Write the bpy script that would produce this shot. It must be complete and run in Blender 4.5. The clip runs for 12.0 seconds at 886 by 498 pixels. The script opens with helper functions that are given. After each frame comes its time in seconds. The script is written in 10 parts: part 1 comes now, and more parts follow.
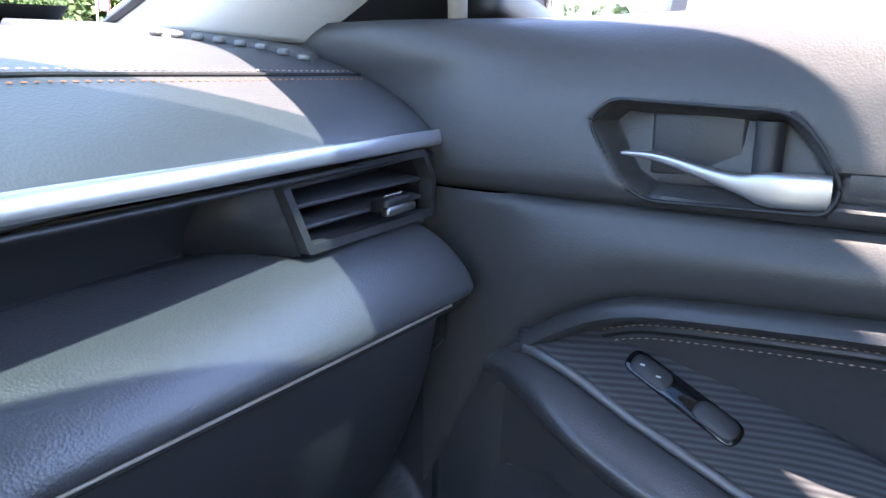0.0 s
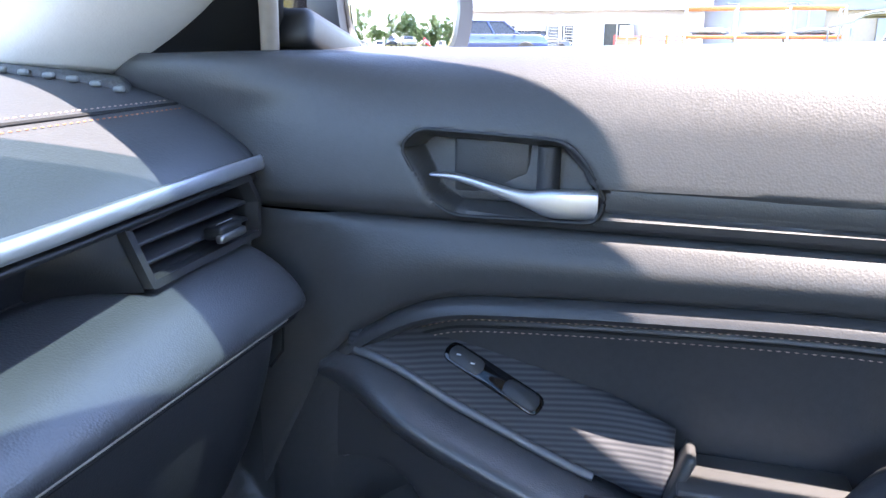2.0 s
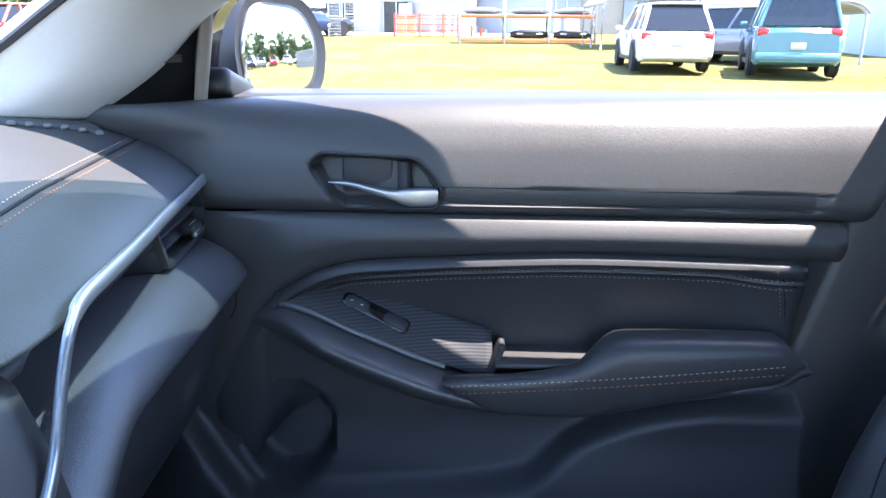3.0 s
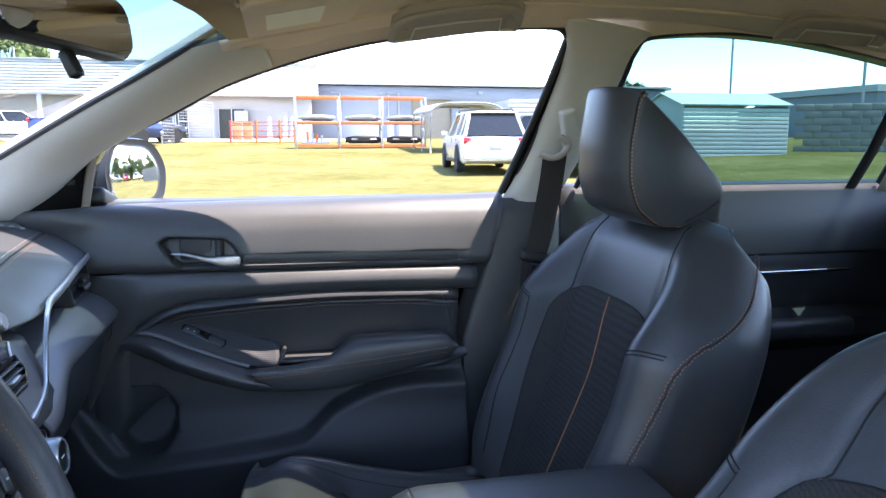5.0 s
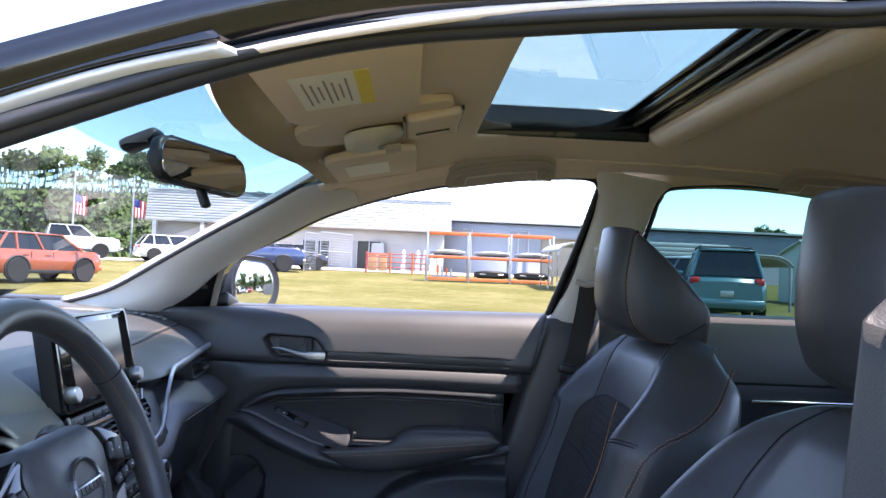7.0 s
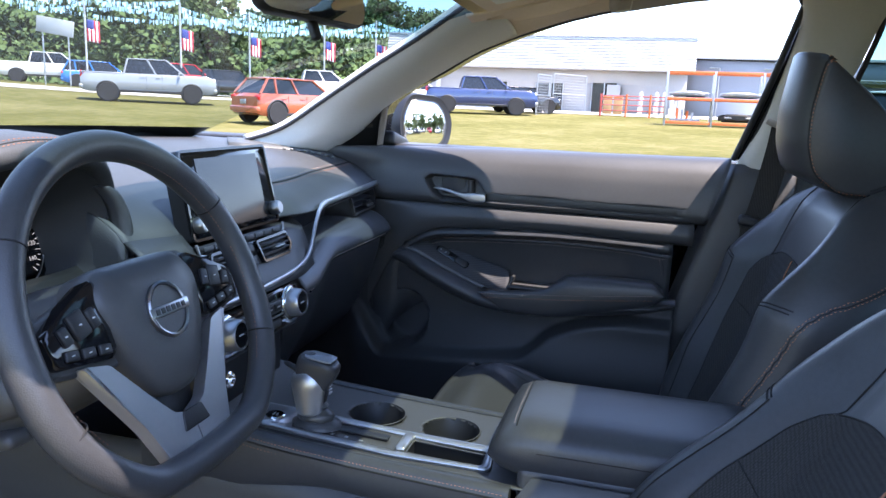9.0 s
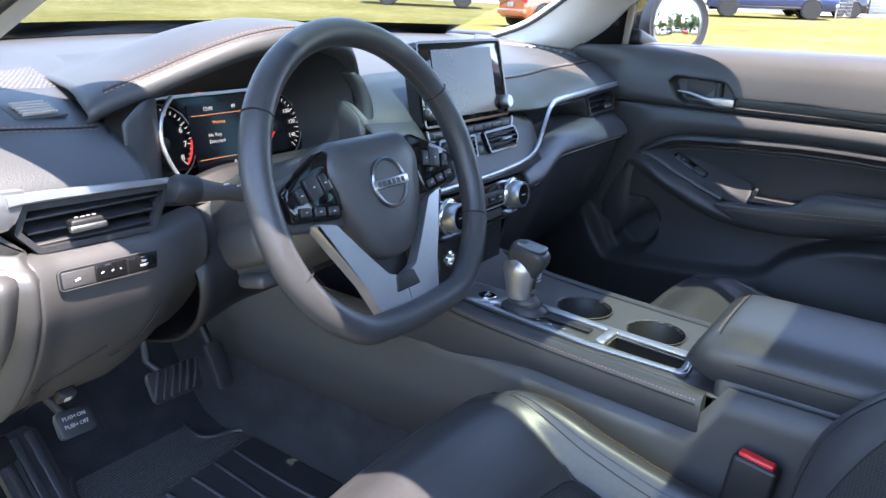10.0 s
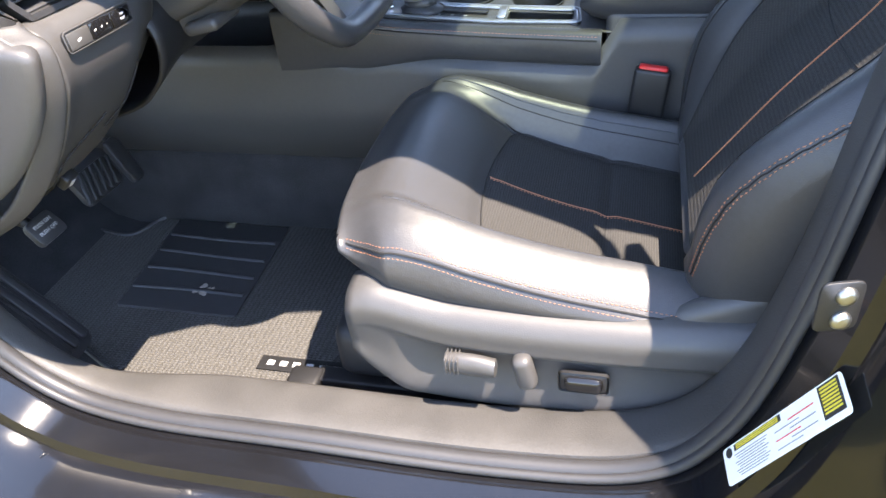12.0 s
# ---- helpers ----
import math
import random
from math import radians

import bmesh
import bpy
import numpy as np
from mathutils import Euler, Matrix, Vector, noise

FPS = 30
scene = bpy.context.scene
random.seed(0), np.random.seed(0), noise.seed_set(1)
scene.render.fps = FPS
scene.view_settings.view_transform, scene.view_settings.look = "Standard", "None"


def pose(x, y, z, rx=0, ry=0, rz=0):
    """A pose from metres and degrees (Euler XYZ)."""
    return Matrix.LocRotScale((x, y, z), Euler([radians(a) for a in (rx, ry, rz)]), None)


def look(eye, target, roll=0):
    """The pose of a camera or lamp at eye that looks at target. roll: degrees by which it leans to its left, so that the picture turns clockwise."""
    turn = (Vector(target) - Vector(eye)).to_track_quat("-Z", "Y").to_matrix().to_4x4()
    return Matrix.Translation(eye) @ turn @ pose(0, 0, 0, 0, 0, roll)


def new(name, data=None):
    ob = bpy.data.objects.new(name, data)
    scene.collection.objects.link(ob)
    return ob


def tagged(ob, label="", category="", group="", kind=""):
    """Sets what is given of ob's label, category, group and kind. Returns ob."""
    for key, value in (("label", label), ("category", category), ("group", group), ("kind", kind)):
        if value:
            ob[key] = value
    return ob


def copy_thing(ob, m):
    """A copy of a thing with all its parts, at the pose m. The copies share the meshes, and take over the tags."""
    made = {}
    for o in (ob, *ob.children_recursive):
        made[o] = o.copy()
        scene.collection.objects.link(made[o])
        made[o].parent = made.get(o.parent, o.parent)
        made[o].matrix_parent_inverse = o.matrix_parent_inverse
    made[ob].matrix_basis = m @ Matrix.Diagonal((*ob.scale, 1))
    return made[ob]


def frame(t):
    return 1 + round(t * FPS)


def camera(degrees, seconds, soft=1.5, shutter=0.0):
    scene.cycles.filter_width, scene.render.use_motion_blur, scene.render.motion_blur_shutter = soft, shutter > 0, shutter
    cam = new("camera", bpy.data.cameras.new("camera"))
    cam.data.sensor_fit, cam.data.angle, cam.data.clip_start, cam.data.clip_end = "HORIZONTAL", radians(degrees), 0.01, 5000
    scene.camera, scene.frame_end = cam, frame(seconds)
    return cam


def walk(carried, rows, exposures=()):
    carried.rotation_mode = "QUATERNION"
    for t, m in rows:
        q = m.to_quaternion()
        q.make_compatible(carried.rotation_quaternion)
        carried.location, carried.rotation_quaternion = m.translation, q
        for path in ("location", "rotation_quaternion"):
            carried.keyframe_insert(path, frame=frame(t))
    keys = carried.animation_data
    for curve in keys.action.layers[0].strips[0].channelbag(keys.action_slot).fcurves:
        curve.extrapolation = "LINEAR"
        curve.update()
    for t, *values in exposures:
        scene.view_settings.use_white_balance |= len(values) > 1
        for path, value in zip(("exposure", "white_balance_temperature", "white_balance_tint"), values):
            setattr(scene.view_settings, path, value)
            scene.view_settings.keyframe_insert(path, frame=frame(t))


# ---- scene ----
cam = camera(61.7, 12.0)
PATH = [
    (0, (0.215, -0.14, 0.976), (1.868, 0.885, 0.513), 0.5),
    (0.5, (0.223, -0.141, 0.969), (1.929, 0.788, 0.495), 0.6),
    (1, (0.224, -0.152, 0.969), (1.965, 0.706, 0.489), 0.5),
    (1.5, (0.218, -0.158, 0.979), (1.989, 0.631, 0.488), 0.0),
    (2, (0.157, -0.142, 1.016), (2.018, 0.382, 0.506), 0.4),
    (2.5, (-0.012, -0.104, 1.036), (1.908, 0.086, 0.507), 0.9),
    (2.7, (-0.068, -0.101, 1.063), (1.855, -0.02, 0.518), 0.7),
    (4.3, (-0.618, -0.158, 1.163), (1.305, -0.4, 0.669), -0.1),
    (4.5, (-0.662, -0.163, 1.168), (1.266, -0.487, 0.744), -1.2),
    (5, (-0.804, -0.184, 1.153), (1.126, -0.613, 0.852), -0.0),
    (5.5, (-0.912, -0.248, 1.139), (1.042, -0.615, 0.919), 2.4),
    (6, (-0.975, -0.291, 1.128), (1.009, -0.522, 1.024), 3.1),
    (6.5, (-1.059, -0.309, 1.133), (0.938, -0.431, 1.147), 2.7),
    (6.7, (-1.108, -0.307, 1.132), (0.889, -0.402, 1.181), 2.6),
    (8.3, (-1.148, -0.304, 1.13), (0.849, -0.243, 1.057), 1.9),
    (8.5, (-1.12, -0.351, 1.14), (0.866, -0.186, 0.97), 2.4),
    (9, (-1.028, -0.47, 1.126), (0.868, 0.037, 0.742), 2.3),
    (9.5, (-1.02, -0.531, 1.126), (0.713, 0.311, 0.589), 2.5),
    (10, (-1.038, -0.536, 1.112), (0.52, 0.539, 0.468), 2.1),
    (10.5, (-1.07, -0.5, 1.093), (0.367, 0.671, 0.34), 0.1),
    (11, (-1.141, -0.447, 1.05), (0.268, 0.63, 0.124), -5.2),
    (11.5, (-1.231, -0.42, 1.011), (0.266, 0.343, -0.074), -8.7),
    (12, (-1.287, -0.385, 1.072), (0.253, 0.08, -0.116), -6.4),
]
walk(cam, [(t, look(eye, target, roll)) for t, eye, target, roll in PATH], [(0.0, 4.15, 6900, 21), (1.5, 4.17, 6900, 21), (2.5, 3.75, 6400, 18), (4.5, 3.35, 6800, 18), (6.5, 2.75, 6900, 23), (8.5, 2.78, 6600, 21), (9.5, 3.03, 6700, 19), (10.5, 3.56, 7300, 17), (11.2, 3.58, 7650, 17), (12.0, 3.45, 7500, 16)])

# ---- world, sun, exposure ----
SUN_DIR = Vector((-0.155, -0.42, 1.0)).normalized()
world = bpy.data.worlds.new("sky_world")
scene.world = world
world.use_nodes = True
wn = world.node_tree
wn.nodes.clear()
sky = wn.nodes.new("ShaderNodeTexSky")
sky.sky_type = "NISHITA"
sky.sun_disc = False
sky.sun_elevation = math.asin(SUN_DIR.z)
sky.sun_rotation = math.atan2(SUN_DIR.x, SUN_DIR.y)
sky.air_density, sky.dust_density, sky.ozone_density = 0.85, 0.12, 1.5
wbg = wn.nodes.new("ShaderNodeBackground")
wbg.inputs["Strength"].default_value = 0.15
wout = wn.nodes.new("ShaderNodeOutputWorld")
wn.links.new(sky.outputs[0], wbg.inputs[0])
wn.links.new(wbg.outputs[0], wout.inputs[0])
sun_data = bpy.data.lights.new("sun", "SUN")
sun_data.energy, sun_data.angle, sun_data.color = 2.7, radians(0.53), (1.0, 0.95, 0.88)
sun = new("sun", sun_data)
sun.matrix_world = look(SUN_DIR * 30, (0, 0, 0))


# ---- materials ----
def mat_base(name):
    m = bpy.data.materials.new(name)
    m.use_nodes = True
    nt = m.node_tree
    return m, nt, nt.nodes["Principled BSDF"]


def node(nt, kind, **values):
    n = nt.nodes.new(kind)
    for key, v in values.items():
        n.inputs[key.replace("_", " ")].default_value = v
    return n


def surface(name, colour, rough=0.5, metal=0.0, grain=0.0, grain_size=600.0, vary=0.12, vary_size=6.0, cells=False, spec=0.5, coat=0.0, stretch=(1, 1, 1), rough_vary=0.1, sheen=0.0):
    """A solid surface with colour variation at two scales, grain relief and uneven gloss, in metres of object space."""
    m, nt, b = mat_base(name)
    tc = nt.nodes.new("ShaderNodeTexCoord")
    mp = nt.nodes.new("ShaderNodeMapping")
    mp.inputs["Scale"].default_value = stretch
    nt.links.new(tc.outputs["Object"], mp.inputs[0])
    big = node(nt, "ShaderNodeTexNoise", Scale=vary_size, Detail=4.0)
    nt.links.new(mp.outputs[0], big.inputs["Vector"])
    fine = node(nt, "ShaderNodeTexNoise", Scale=vary_size * 25, Detail=3.0)
    nt.links.new(mp.outputs[0], fine.inputs["Vector"])
    both = node(nt, "ShaderNodeMix")
    both.inputs[0].default_value = 0.4
    nt.links.new(big.outputs["Fac"], both.inputs[2])
    nt.links.new(fine.outputs["Fac"], both.inputs[3])
    ramp = nt.nodes.new("ShaderNodeValToRGB")
    ramp.color_ramp.elements[0].position, ramp.color_ramp.elements[1].position = 0.3, 0.7
    ramp.color_ramp.elements[0].color = (*[c * (1 - vary) for c in colour], 1)
    ramp.color_ramp.elements[1].color = (*[min(1, c * (1 + vary)) for c in colour], 1)
    nt.links.new(both.outputs[0], ramp.inputs[0])
    nt.links.new(ramp.outputs[0], b.inputs["Base Color"])
    rr = nt.nodes.new("ShaderNodeMapRange")
    rr.inputs["To Min"].default_value, rr.inputs["To Max"].default_value = max(0.02, rough - rough_vary), min(1, rough + rough_vary)
    nt.links.new(both.outputs[0], rr.inputs[0])
    nt.links.new(rr.outputs[0], b.inputs["Roughness"])
    b.inputs["Metallic"].default_value = metal
    b.inputs["Specular IOR Level"].default_value = spec
    b.inputs["Coat Weight"].default_value = coat
    b.inputs["Sheen Weight"].default_value = sheen
    if grain:
        g = node(nt, "ShaderNodeTexVoronoi" if cells else "ShaderNodeTexNoise", Scale=grain_size)
        nt.links.new(mp.outputs[0], g.inputs["Vector"])
        bump = node(nt, "ShaderNodeBump", Strength=grain, Distance=0.001)
        nt.links.new(g.outputs[0], bump.inputs["Height"])
        nt.links.new(bump.outputs[0], b.inputs["Normal"])
    return m


def woven(name, colour, scale, depth, rough=0.9, lift=1.5):
    """A cloth or carpet with ribs in relief along one way and broken by noise."""
    m, nt, b = mat_base(name)
    tc = nt.nodes.new("ShaderNodeTexCoord")
    w1 = node(nt, "ShaderNodeTexWave", Scale=scale, Distortion=2.0, Detail=2.0, Detail_Scale=3.0)
    w2 = node(nt, "ShaderNodeTexWave", Scale=scale * 0.6, Distortion=3.0, Detail=2.0, Detail_Scale=3.0)
    w2.bands_direction = "Y"
    n1 = node(nt, "ShaderNodeTexNoise", Scale=scale * 4, Detail=3.0)
    for n in (w1, w2, n1):
        nt.links.new(tc.outputs["Object"], n.inputs["Vector"])
    mul = nt.nodes.new("ShaderNodeMath")
    mul.operation = "MULTIPLY"
    nt.links.new(w1.outputs["Fac"], mul.inputs[0])
    nt.links.new(w2.outputs["Fac"], mul.inputs[1])
    add = nt.nodes.new("ShaderNodeMath")
    add.operation = "ADD"
    nt.links.new(mul.outputs[0], add.inputs[0])
    nt.links.new(n1.outputs["Fac"], add.inputs[1])
    ramp = nt.nodes.new("ShaderNodeValToRGB")
    ramp.color_ramp.elements[0].position, ramp.color_ramp.elements[1].position = 0.35, 1.3
    ramp.color_ramp.elements[0].color = (*[c * 0.7 for c in colour], 1)
    ramp.color_ramp.elements[1].color = (*[min(1, c * lift) for c in colour], 1)
    nt.links.new(add.outputs[0], ramp.inputs[0])
    nt.links.new(ramp.outputs[0], b.inputs["Base Color"])
    b.inputs["Roughness"].default_value = rough
    b.inputs["Specular IOR Level"].default_value = 0.2
    bump = node(nt, "ShaderNodeBump", Strength=depth, Distance=0.002)
    nt.links.new(add.outputs[0], bump.inputs["Height"])
    nt.links.new(bump.outputs[0], b.inputs["Normal"])
    return m


def pane_glass(name, tint, gloss=1.0):
    """Thin sheet glass: tinted straight-through light and a Fresnel reflection."""
    m = bpy.data.materials.new(name)
    m.use_nodes = True
    nt = m.node_tree
    nt.nodes.clear()
    out = nt.nodes.new("ShaderNodeOutputMaterial")
    tr = nt.nodes.new("ShaderNodeBsdfTransparent")
    tr.inputs[0].default_value = (*tint, 1)
    gl = nt.nodes.new("ShaderNodeBsdfGlossy")
    gl.inputs["Roughness"].default_value = 0.01
    fr = nt.nodes.new("ShaderNodeLayerWeight")
    fr.inputs["Blend"].default_value = 0.5
    pw = nt.nodes.new("ShaderNodeMath")
    pw.operation = "POWER"
    pw.inputs[1].default_value = 5.0
    mul = nt.nodes.new("ShaderNodeMath")
    mul.operation = "MULTIPLY_ADD"
    mul.inputs[1].default_value = 0.55 * gloss
    mul.inputs[2].default_value = 0.035 * gloss
    nt.links.new(fr.outputs["Facing"], pw.inputs[0])
    nt.links.new(pw.outputs[0], mul.inputs[0])
    mix = nt.nodes.new("ShaderNodeMixShader")
    nt.links.new(mul.outputs[0], mix.inputs[0])
    nt.links.new(tr.outputs[0], mix.inputs[1])
    nt.links.new(gl.outputs[0], mix.inputs[2])
    nt.links.new(mix.outputs[0], out.inputs[0])
    return m


def glow(name, colour, strength):
    m, nt, b = mat_base(name)
    b.inputs["Base Color"].default_value = (*[c * 0.1 for c in colour], 1)
    b.inputs["Emission Color"].default_value = (*colour, 1)
    b.inputs["Emission Strength"].default_value = strength
    return m


LEATHER = surface("black_leather", (0.040, 0.040, 0.042), 0.37, grain=0.14, grain_size=620, cells=True, vary=0.15, spec=0.42)
SOFT = surface("black_soft_trim", (0.050, 0.049, 0.049), 0.45, grain=0.13, grain_size=600, cells=True, vary=0.12, spec=0.5)
SOFT_TOP = surface("dash_top_skin", (0.045, 0.047, 0.050), 0.50, grain=0.2, grain_size=500, cells=True, vary=0.12)
PADSKIN = surface("glossed_pad_skin", (0.050, 0.051, 0.054), 0.38, grain=0.20, grain_size=640, cells=True, vary=0.14, spec=0.7)
PLASTIC = surface("black_grained_plastic", (0.054, 0.052, 0.051), 0.46, grain=0.2, grain_size=700, vary=0.1)
LOWTRIM = surface("black_hard_plastic", (0.030, 0.030, 0.032), 0.5, grain=0.2, grain_size=700, vary=0.1)
DARK = surface("deep_black_plastic", (0.011, 0.011, 0.012), 0.5, grain=0.1, grain_size=900)
PIANO = surface("gloss_black_plastic", (0.008, 0.008, 0.009), 0.08, rough_vary=0.04)
SILVER = surface("satin_silver_trim", (0.42, 0.42, 0.43), 0.34, metal=0.8, grain=0.05, grain_size=900, vary=0.05)
CHROME = surface("bright_chrome", (0.80, 0.80, 0.81), 0.12, metal=1.0, vary=0.03, rough_vary=0.05)
STEEL = surface("zinc_plated_steel", (0.34, 0.34, 0.33), 0.38, metal=1.0, vary=0.15)
BADGE = surface("dull_chrome", (0.36, 0.36, 0.37), 0.30, metal=1.0, vary=0.06)
THREAD = surface("tan_orange_thread", (0.42, 0.17, 0.085), 0.8, vary=0.2)
THREAD_PALE = surface("pale_thread", (0.46, 0.33, 0.27), 0.8, vary=0.2)
THREAD_DARK = surface("dark_orange_thread", (0.20, 0.085, 0.05), 0.8, vary=0.2)
SEAM = surface("seam_shadow_line", (0.006, 0.006, 0.006), 0.8)
CLOTH = woven("black_ribbed_cloth", (0.034, 0.033, 0.032), 150, 0.35, lift=1.3)
CARPET = surface("charcoal_carpet", (0.026, 0.026, 0.028), 0.95, grain=1.0, grain_size=420, vary=0.45, vary_size=16, spec=0.1, sheen=0.05)
MATWEAVE = woven("woven_floor_mat", (0.056, 0.054, 0.051), 62, 1.0)
RUBBER = surface("black_rubber", (0.028, 0.028, 0.030), 0.5, grain=0.15, grain_size=400)
LINER = surface("beige_grey_headliner_cloth", (0.80, 0.66, 0.53), 0.95, grain=0.4, grain_size=900, vary=0.05, spec=0.1)
PILLAR = surface("pale_grey_pillar_plastic", (0.62, 0.60, 0.55), 0.60, grain=0.25, grain_size=600, vary=0.04)
# darker than the headliner: shade round the grab handles is put into the colour
PILLAR_GREY = surface("beige_grey_plastic", (0.40, 0.35, 0.30), 0.55, grain=0.2, grain_size=600, vary=0.05)
WHITE_LABEL = surface("white_paper_label", (0.82, 0.80, 0.74), 0.6, vary=0.04)
YELLOW = surface("yellow_print", (0.75, 0.60, 0.06), 0.6)
INK = surface("grey_ink", (0.28, 0.27, 0.27), 0.7)
BLACKINK = surface("black_ink", (0.02, 0.02, 0.02), 0.6)
PRINT = surface("white_print", (0.50, 0.50, 0.49), 0.6)
REDPRINT = surface("red_print", (0.7, 0.04, 0.03), 0.5)
RED = surface("red_translucent_button", (0.65, 0.02, 0.02), 0.3)
PAINT = surface("black_car_paint", (0.006, 0.006, 0.007), 0.14, spec=0.4, coat=0.35, rough_vary=0.05, vary=0.3)
MIRROR = surface("mirror_silver", (0.88, 0.89, 0.90), 0.015, metal=1.0, vary=0.0, rough_vary=0.01)
DIRT = surface("dried_mud_specks", (0.32, 0.29, 0.25), 0.9)
GLASS_FRONT = pane_glass("windscreen_glass", (0.66, 0.72, 0.70))
GLASS_BAND = pane_glass("windscreen_shade_band", (0.17, 0.26, 0.28))
GLASS_FADE = pane_glass("windscreen_shade_fade", (0.34, 0.45, 0.48))
GLASS_REAR = pane_glass("tinted_rear_glass", (0.16, 0.28, 0.28))
GLASS_ROOF = pane_glass("sunroof_glass", (0.56, 0.63, 0.58), 1.6)
GLASS_CAR = surface("car_window_glass", (0.012, 0.014, 0.016), 0.06, rough_vary=0.03)
SCREEN = surface("display_glass", (0.018, 0.016, 0.019), 0.10, rough_vary=0.05, spec=0.35)


# carbon-look plate: slanted fine ribs
def carbon():
    m, nt, b = mat_base("carbon_weave_plate")
    tc = nt.nodes.new("ShaderNodeTexCoord")
    mp = nt.nodes.new("ShaderNodeMapping")
    nt.links.new(tc.outputs["Object"], mp.inputs[0])
    w = node(nt, "ShaderNodeTexWave", Scale=85.0, Distortion=0.3, Detail=1.0)
    w.bands_direction = "Z"
    nt.links.new(mp.outputs[0], w.inputs["Vector"])
    ramp = nt.nodes.new("ShaderNodeValToRGB")
    ramp.color_ramp.elements[0].color = (0.032, 0.032, 0.035, 1)
    ramp.color_ramp.elements[1].color = (0.066, 0.066, 0.070, 1)
    nt.links.new(w.outputs["Fac"], ramp.inputs[0])
    nt.links.new(ramp.outputs[0], b.inputs["Base Color"])
    b.inputs["Roughness"].default_value = 0.6
    b.inputs["Specular IOR Level"].default_value = 0.18
    bump = node(nt, "ShaderNodeBump", Strength=0.16, Distance=0.0006)
    nt.links.new(w.outputs["Fac"], bump.inputs["Height"])
    nt.links.new(bump.outputs[0], b.inputs["Normal"])
    return m


CARBON = carbon()


# ---- mesh helpers ----
def finish(name, bm, material, parent=None, label="", smooth=50):
    bmesh.ops.recalc_face_normals(bm, faces=bm.faces)
    me = bpy.data.meshes.new(name)
    for f in bm.faces:
        f.smooth = True
    bm.to_mesh(me)
    bm.free()
    me.materials.append(material)
    if smooth < 180:
        me.set_sharp_from_angle(angle=radians(smooth))
    ob = new(name, me)
    if parent:
        ob.parent = parent
    if label:
        tagged(ob, label=label)
    return ob


def part(name, bm, material, parent, label="", smooth=50):
    return finish(name, bm, material, parent, label, smooth)


def thing(name, label, category, group="", kind=""):
    return tagged(new(name), label, category, group, kind)


def shell(ob, thickness, offset=-1.0):
    md = ob.modifiers.new("thickness", "SOLIDIFY")
    md.thickness, md.offset = thickness, offset
    return ob


def V(*a):
    return Vector(a)


def smooth01(a, b, x):
    t = min(1.0, max(0.0, (x - a) / (b - a)))
    return t * t * (3 - 2 * t)


def lerp_table(x, rows):
    """A smooth curve through the rows that never swings past them."""
    if x <= min(rows[0][0], rows[-1][0]) or x >= max(rows[0][0], rows[-1][0]):
        lo, hi = (rows[0], rows[-1]) if rows[0][0] < rows[-1][0] else (rows[-1], rows[0])
        return lo[1] if x <= lo[0] else hi[1]
    if rows[0][0] > rows[-1][0]:
        rows = rows[::-1]
    k = max(i for i in range(len(rows) - 1) if rows[i][0] <= x)

    def slope(i):
        if i < 0 or i > len(rows) - 2:
            return None
        return (rows[i + 1][1] - rows[i][1]) / max(1e-9, rows[i + 1][0] - rows[i][0])

    def tangent(i):
        a, b = slope(i - 1), slope(i)
        if a is None or b is None:
            return b if a is None else a
        if a * b <= 0:
            return 0.0
        return 2 * a * b / (a + b)

    (x0, y0), (x1, y1) = rows[k], rows[k + 1]
    h = x1 - x0
    f = (x - x0) / h
    m0, m1 = tangent(k) * h, tangent(k + 1) * h
    return (2 * f ** 3 - 3 * f ** 2 + 1) * y0 + (f ** 3 - 2 * f ** 2 + f) * m0 + (3 * f ** 2 - 2 * f ** 3) * y1 + (f ** 3 - f ** 2) * m1


def curve(points, n=8, closed=False):
    """Catmull-Rom through the points, n steps a span."""
    p = [Vector(q) for q in points]
    out, m = [], len(p)
    for i in range(m if closed else m - 1):
        if closed:
            a, b, c, d = p[i - 1], p[i], p[(i + 1) % m], p[(i + 2) % m]
        else:
            a, b, c, d = p[max(i - 1, 0)], p[i], p[i + 1], p[min(i + 2, m - 1)]
        for k in range(n):
            t = k / n
            out.append(0.5 * (2 * b + (c - a) * t + (2 * a - 5 * b + 4 * c - d) * t * t + (3 * b - a - 3 * c + d) * t**3))
    if not closed:
        out.append(p[-1])
    return out


def loft(rings, closed=True, caps=True, bm=None):
    bm = bm or bmesh.new()
    rows = [[bm.verts.new(v) for v in r] for r in rings]
    n = len(rows[0])
    for a, b in zip(rows, rows[1:]):
        for i in range(n if closed else n - 1):
            j = (i + 1) % n
            bm.faces.new((a[i], a[j], b[j], b[i]))
    if caps and closed:
        bm.faces.new(rows[0][::-1])
        bm.faces.new(rows[-1])
    return bm


def sheet(fn, us, vs, skip=None, bm=None):
    """A grid of fn(u, v); skip(u, v) leaves a cell out."""
    bm = bm or bmesh.new()
    g = [[bm.verts.new(fn(u, v)) for v in vs] for u in us]
    for i in range(len(us) - 1):
        for j in range(len(vs) - 1):
            if skip and skip((us[i] + us[i + 1]) / 2, (vs[j] + vs[j + 1]) / 2):
                continue
            bm.faces.new((g[i][j], g[i + 1][j], g[i + 1][j + 1], g[i][j + 1]))
    for v in [v for v in bm.verts if not v.link_faces]:
        bm.verts.remove(v)
    return bm


def steps(a, b, n):
    return [a + (b - a) * i / n for i in range(n + 1)]


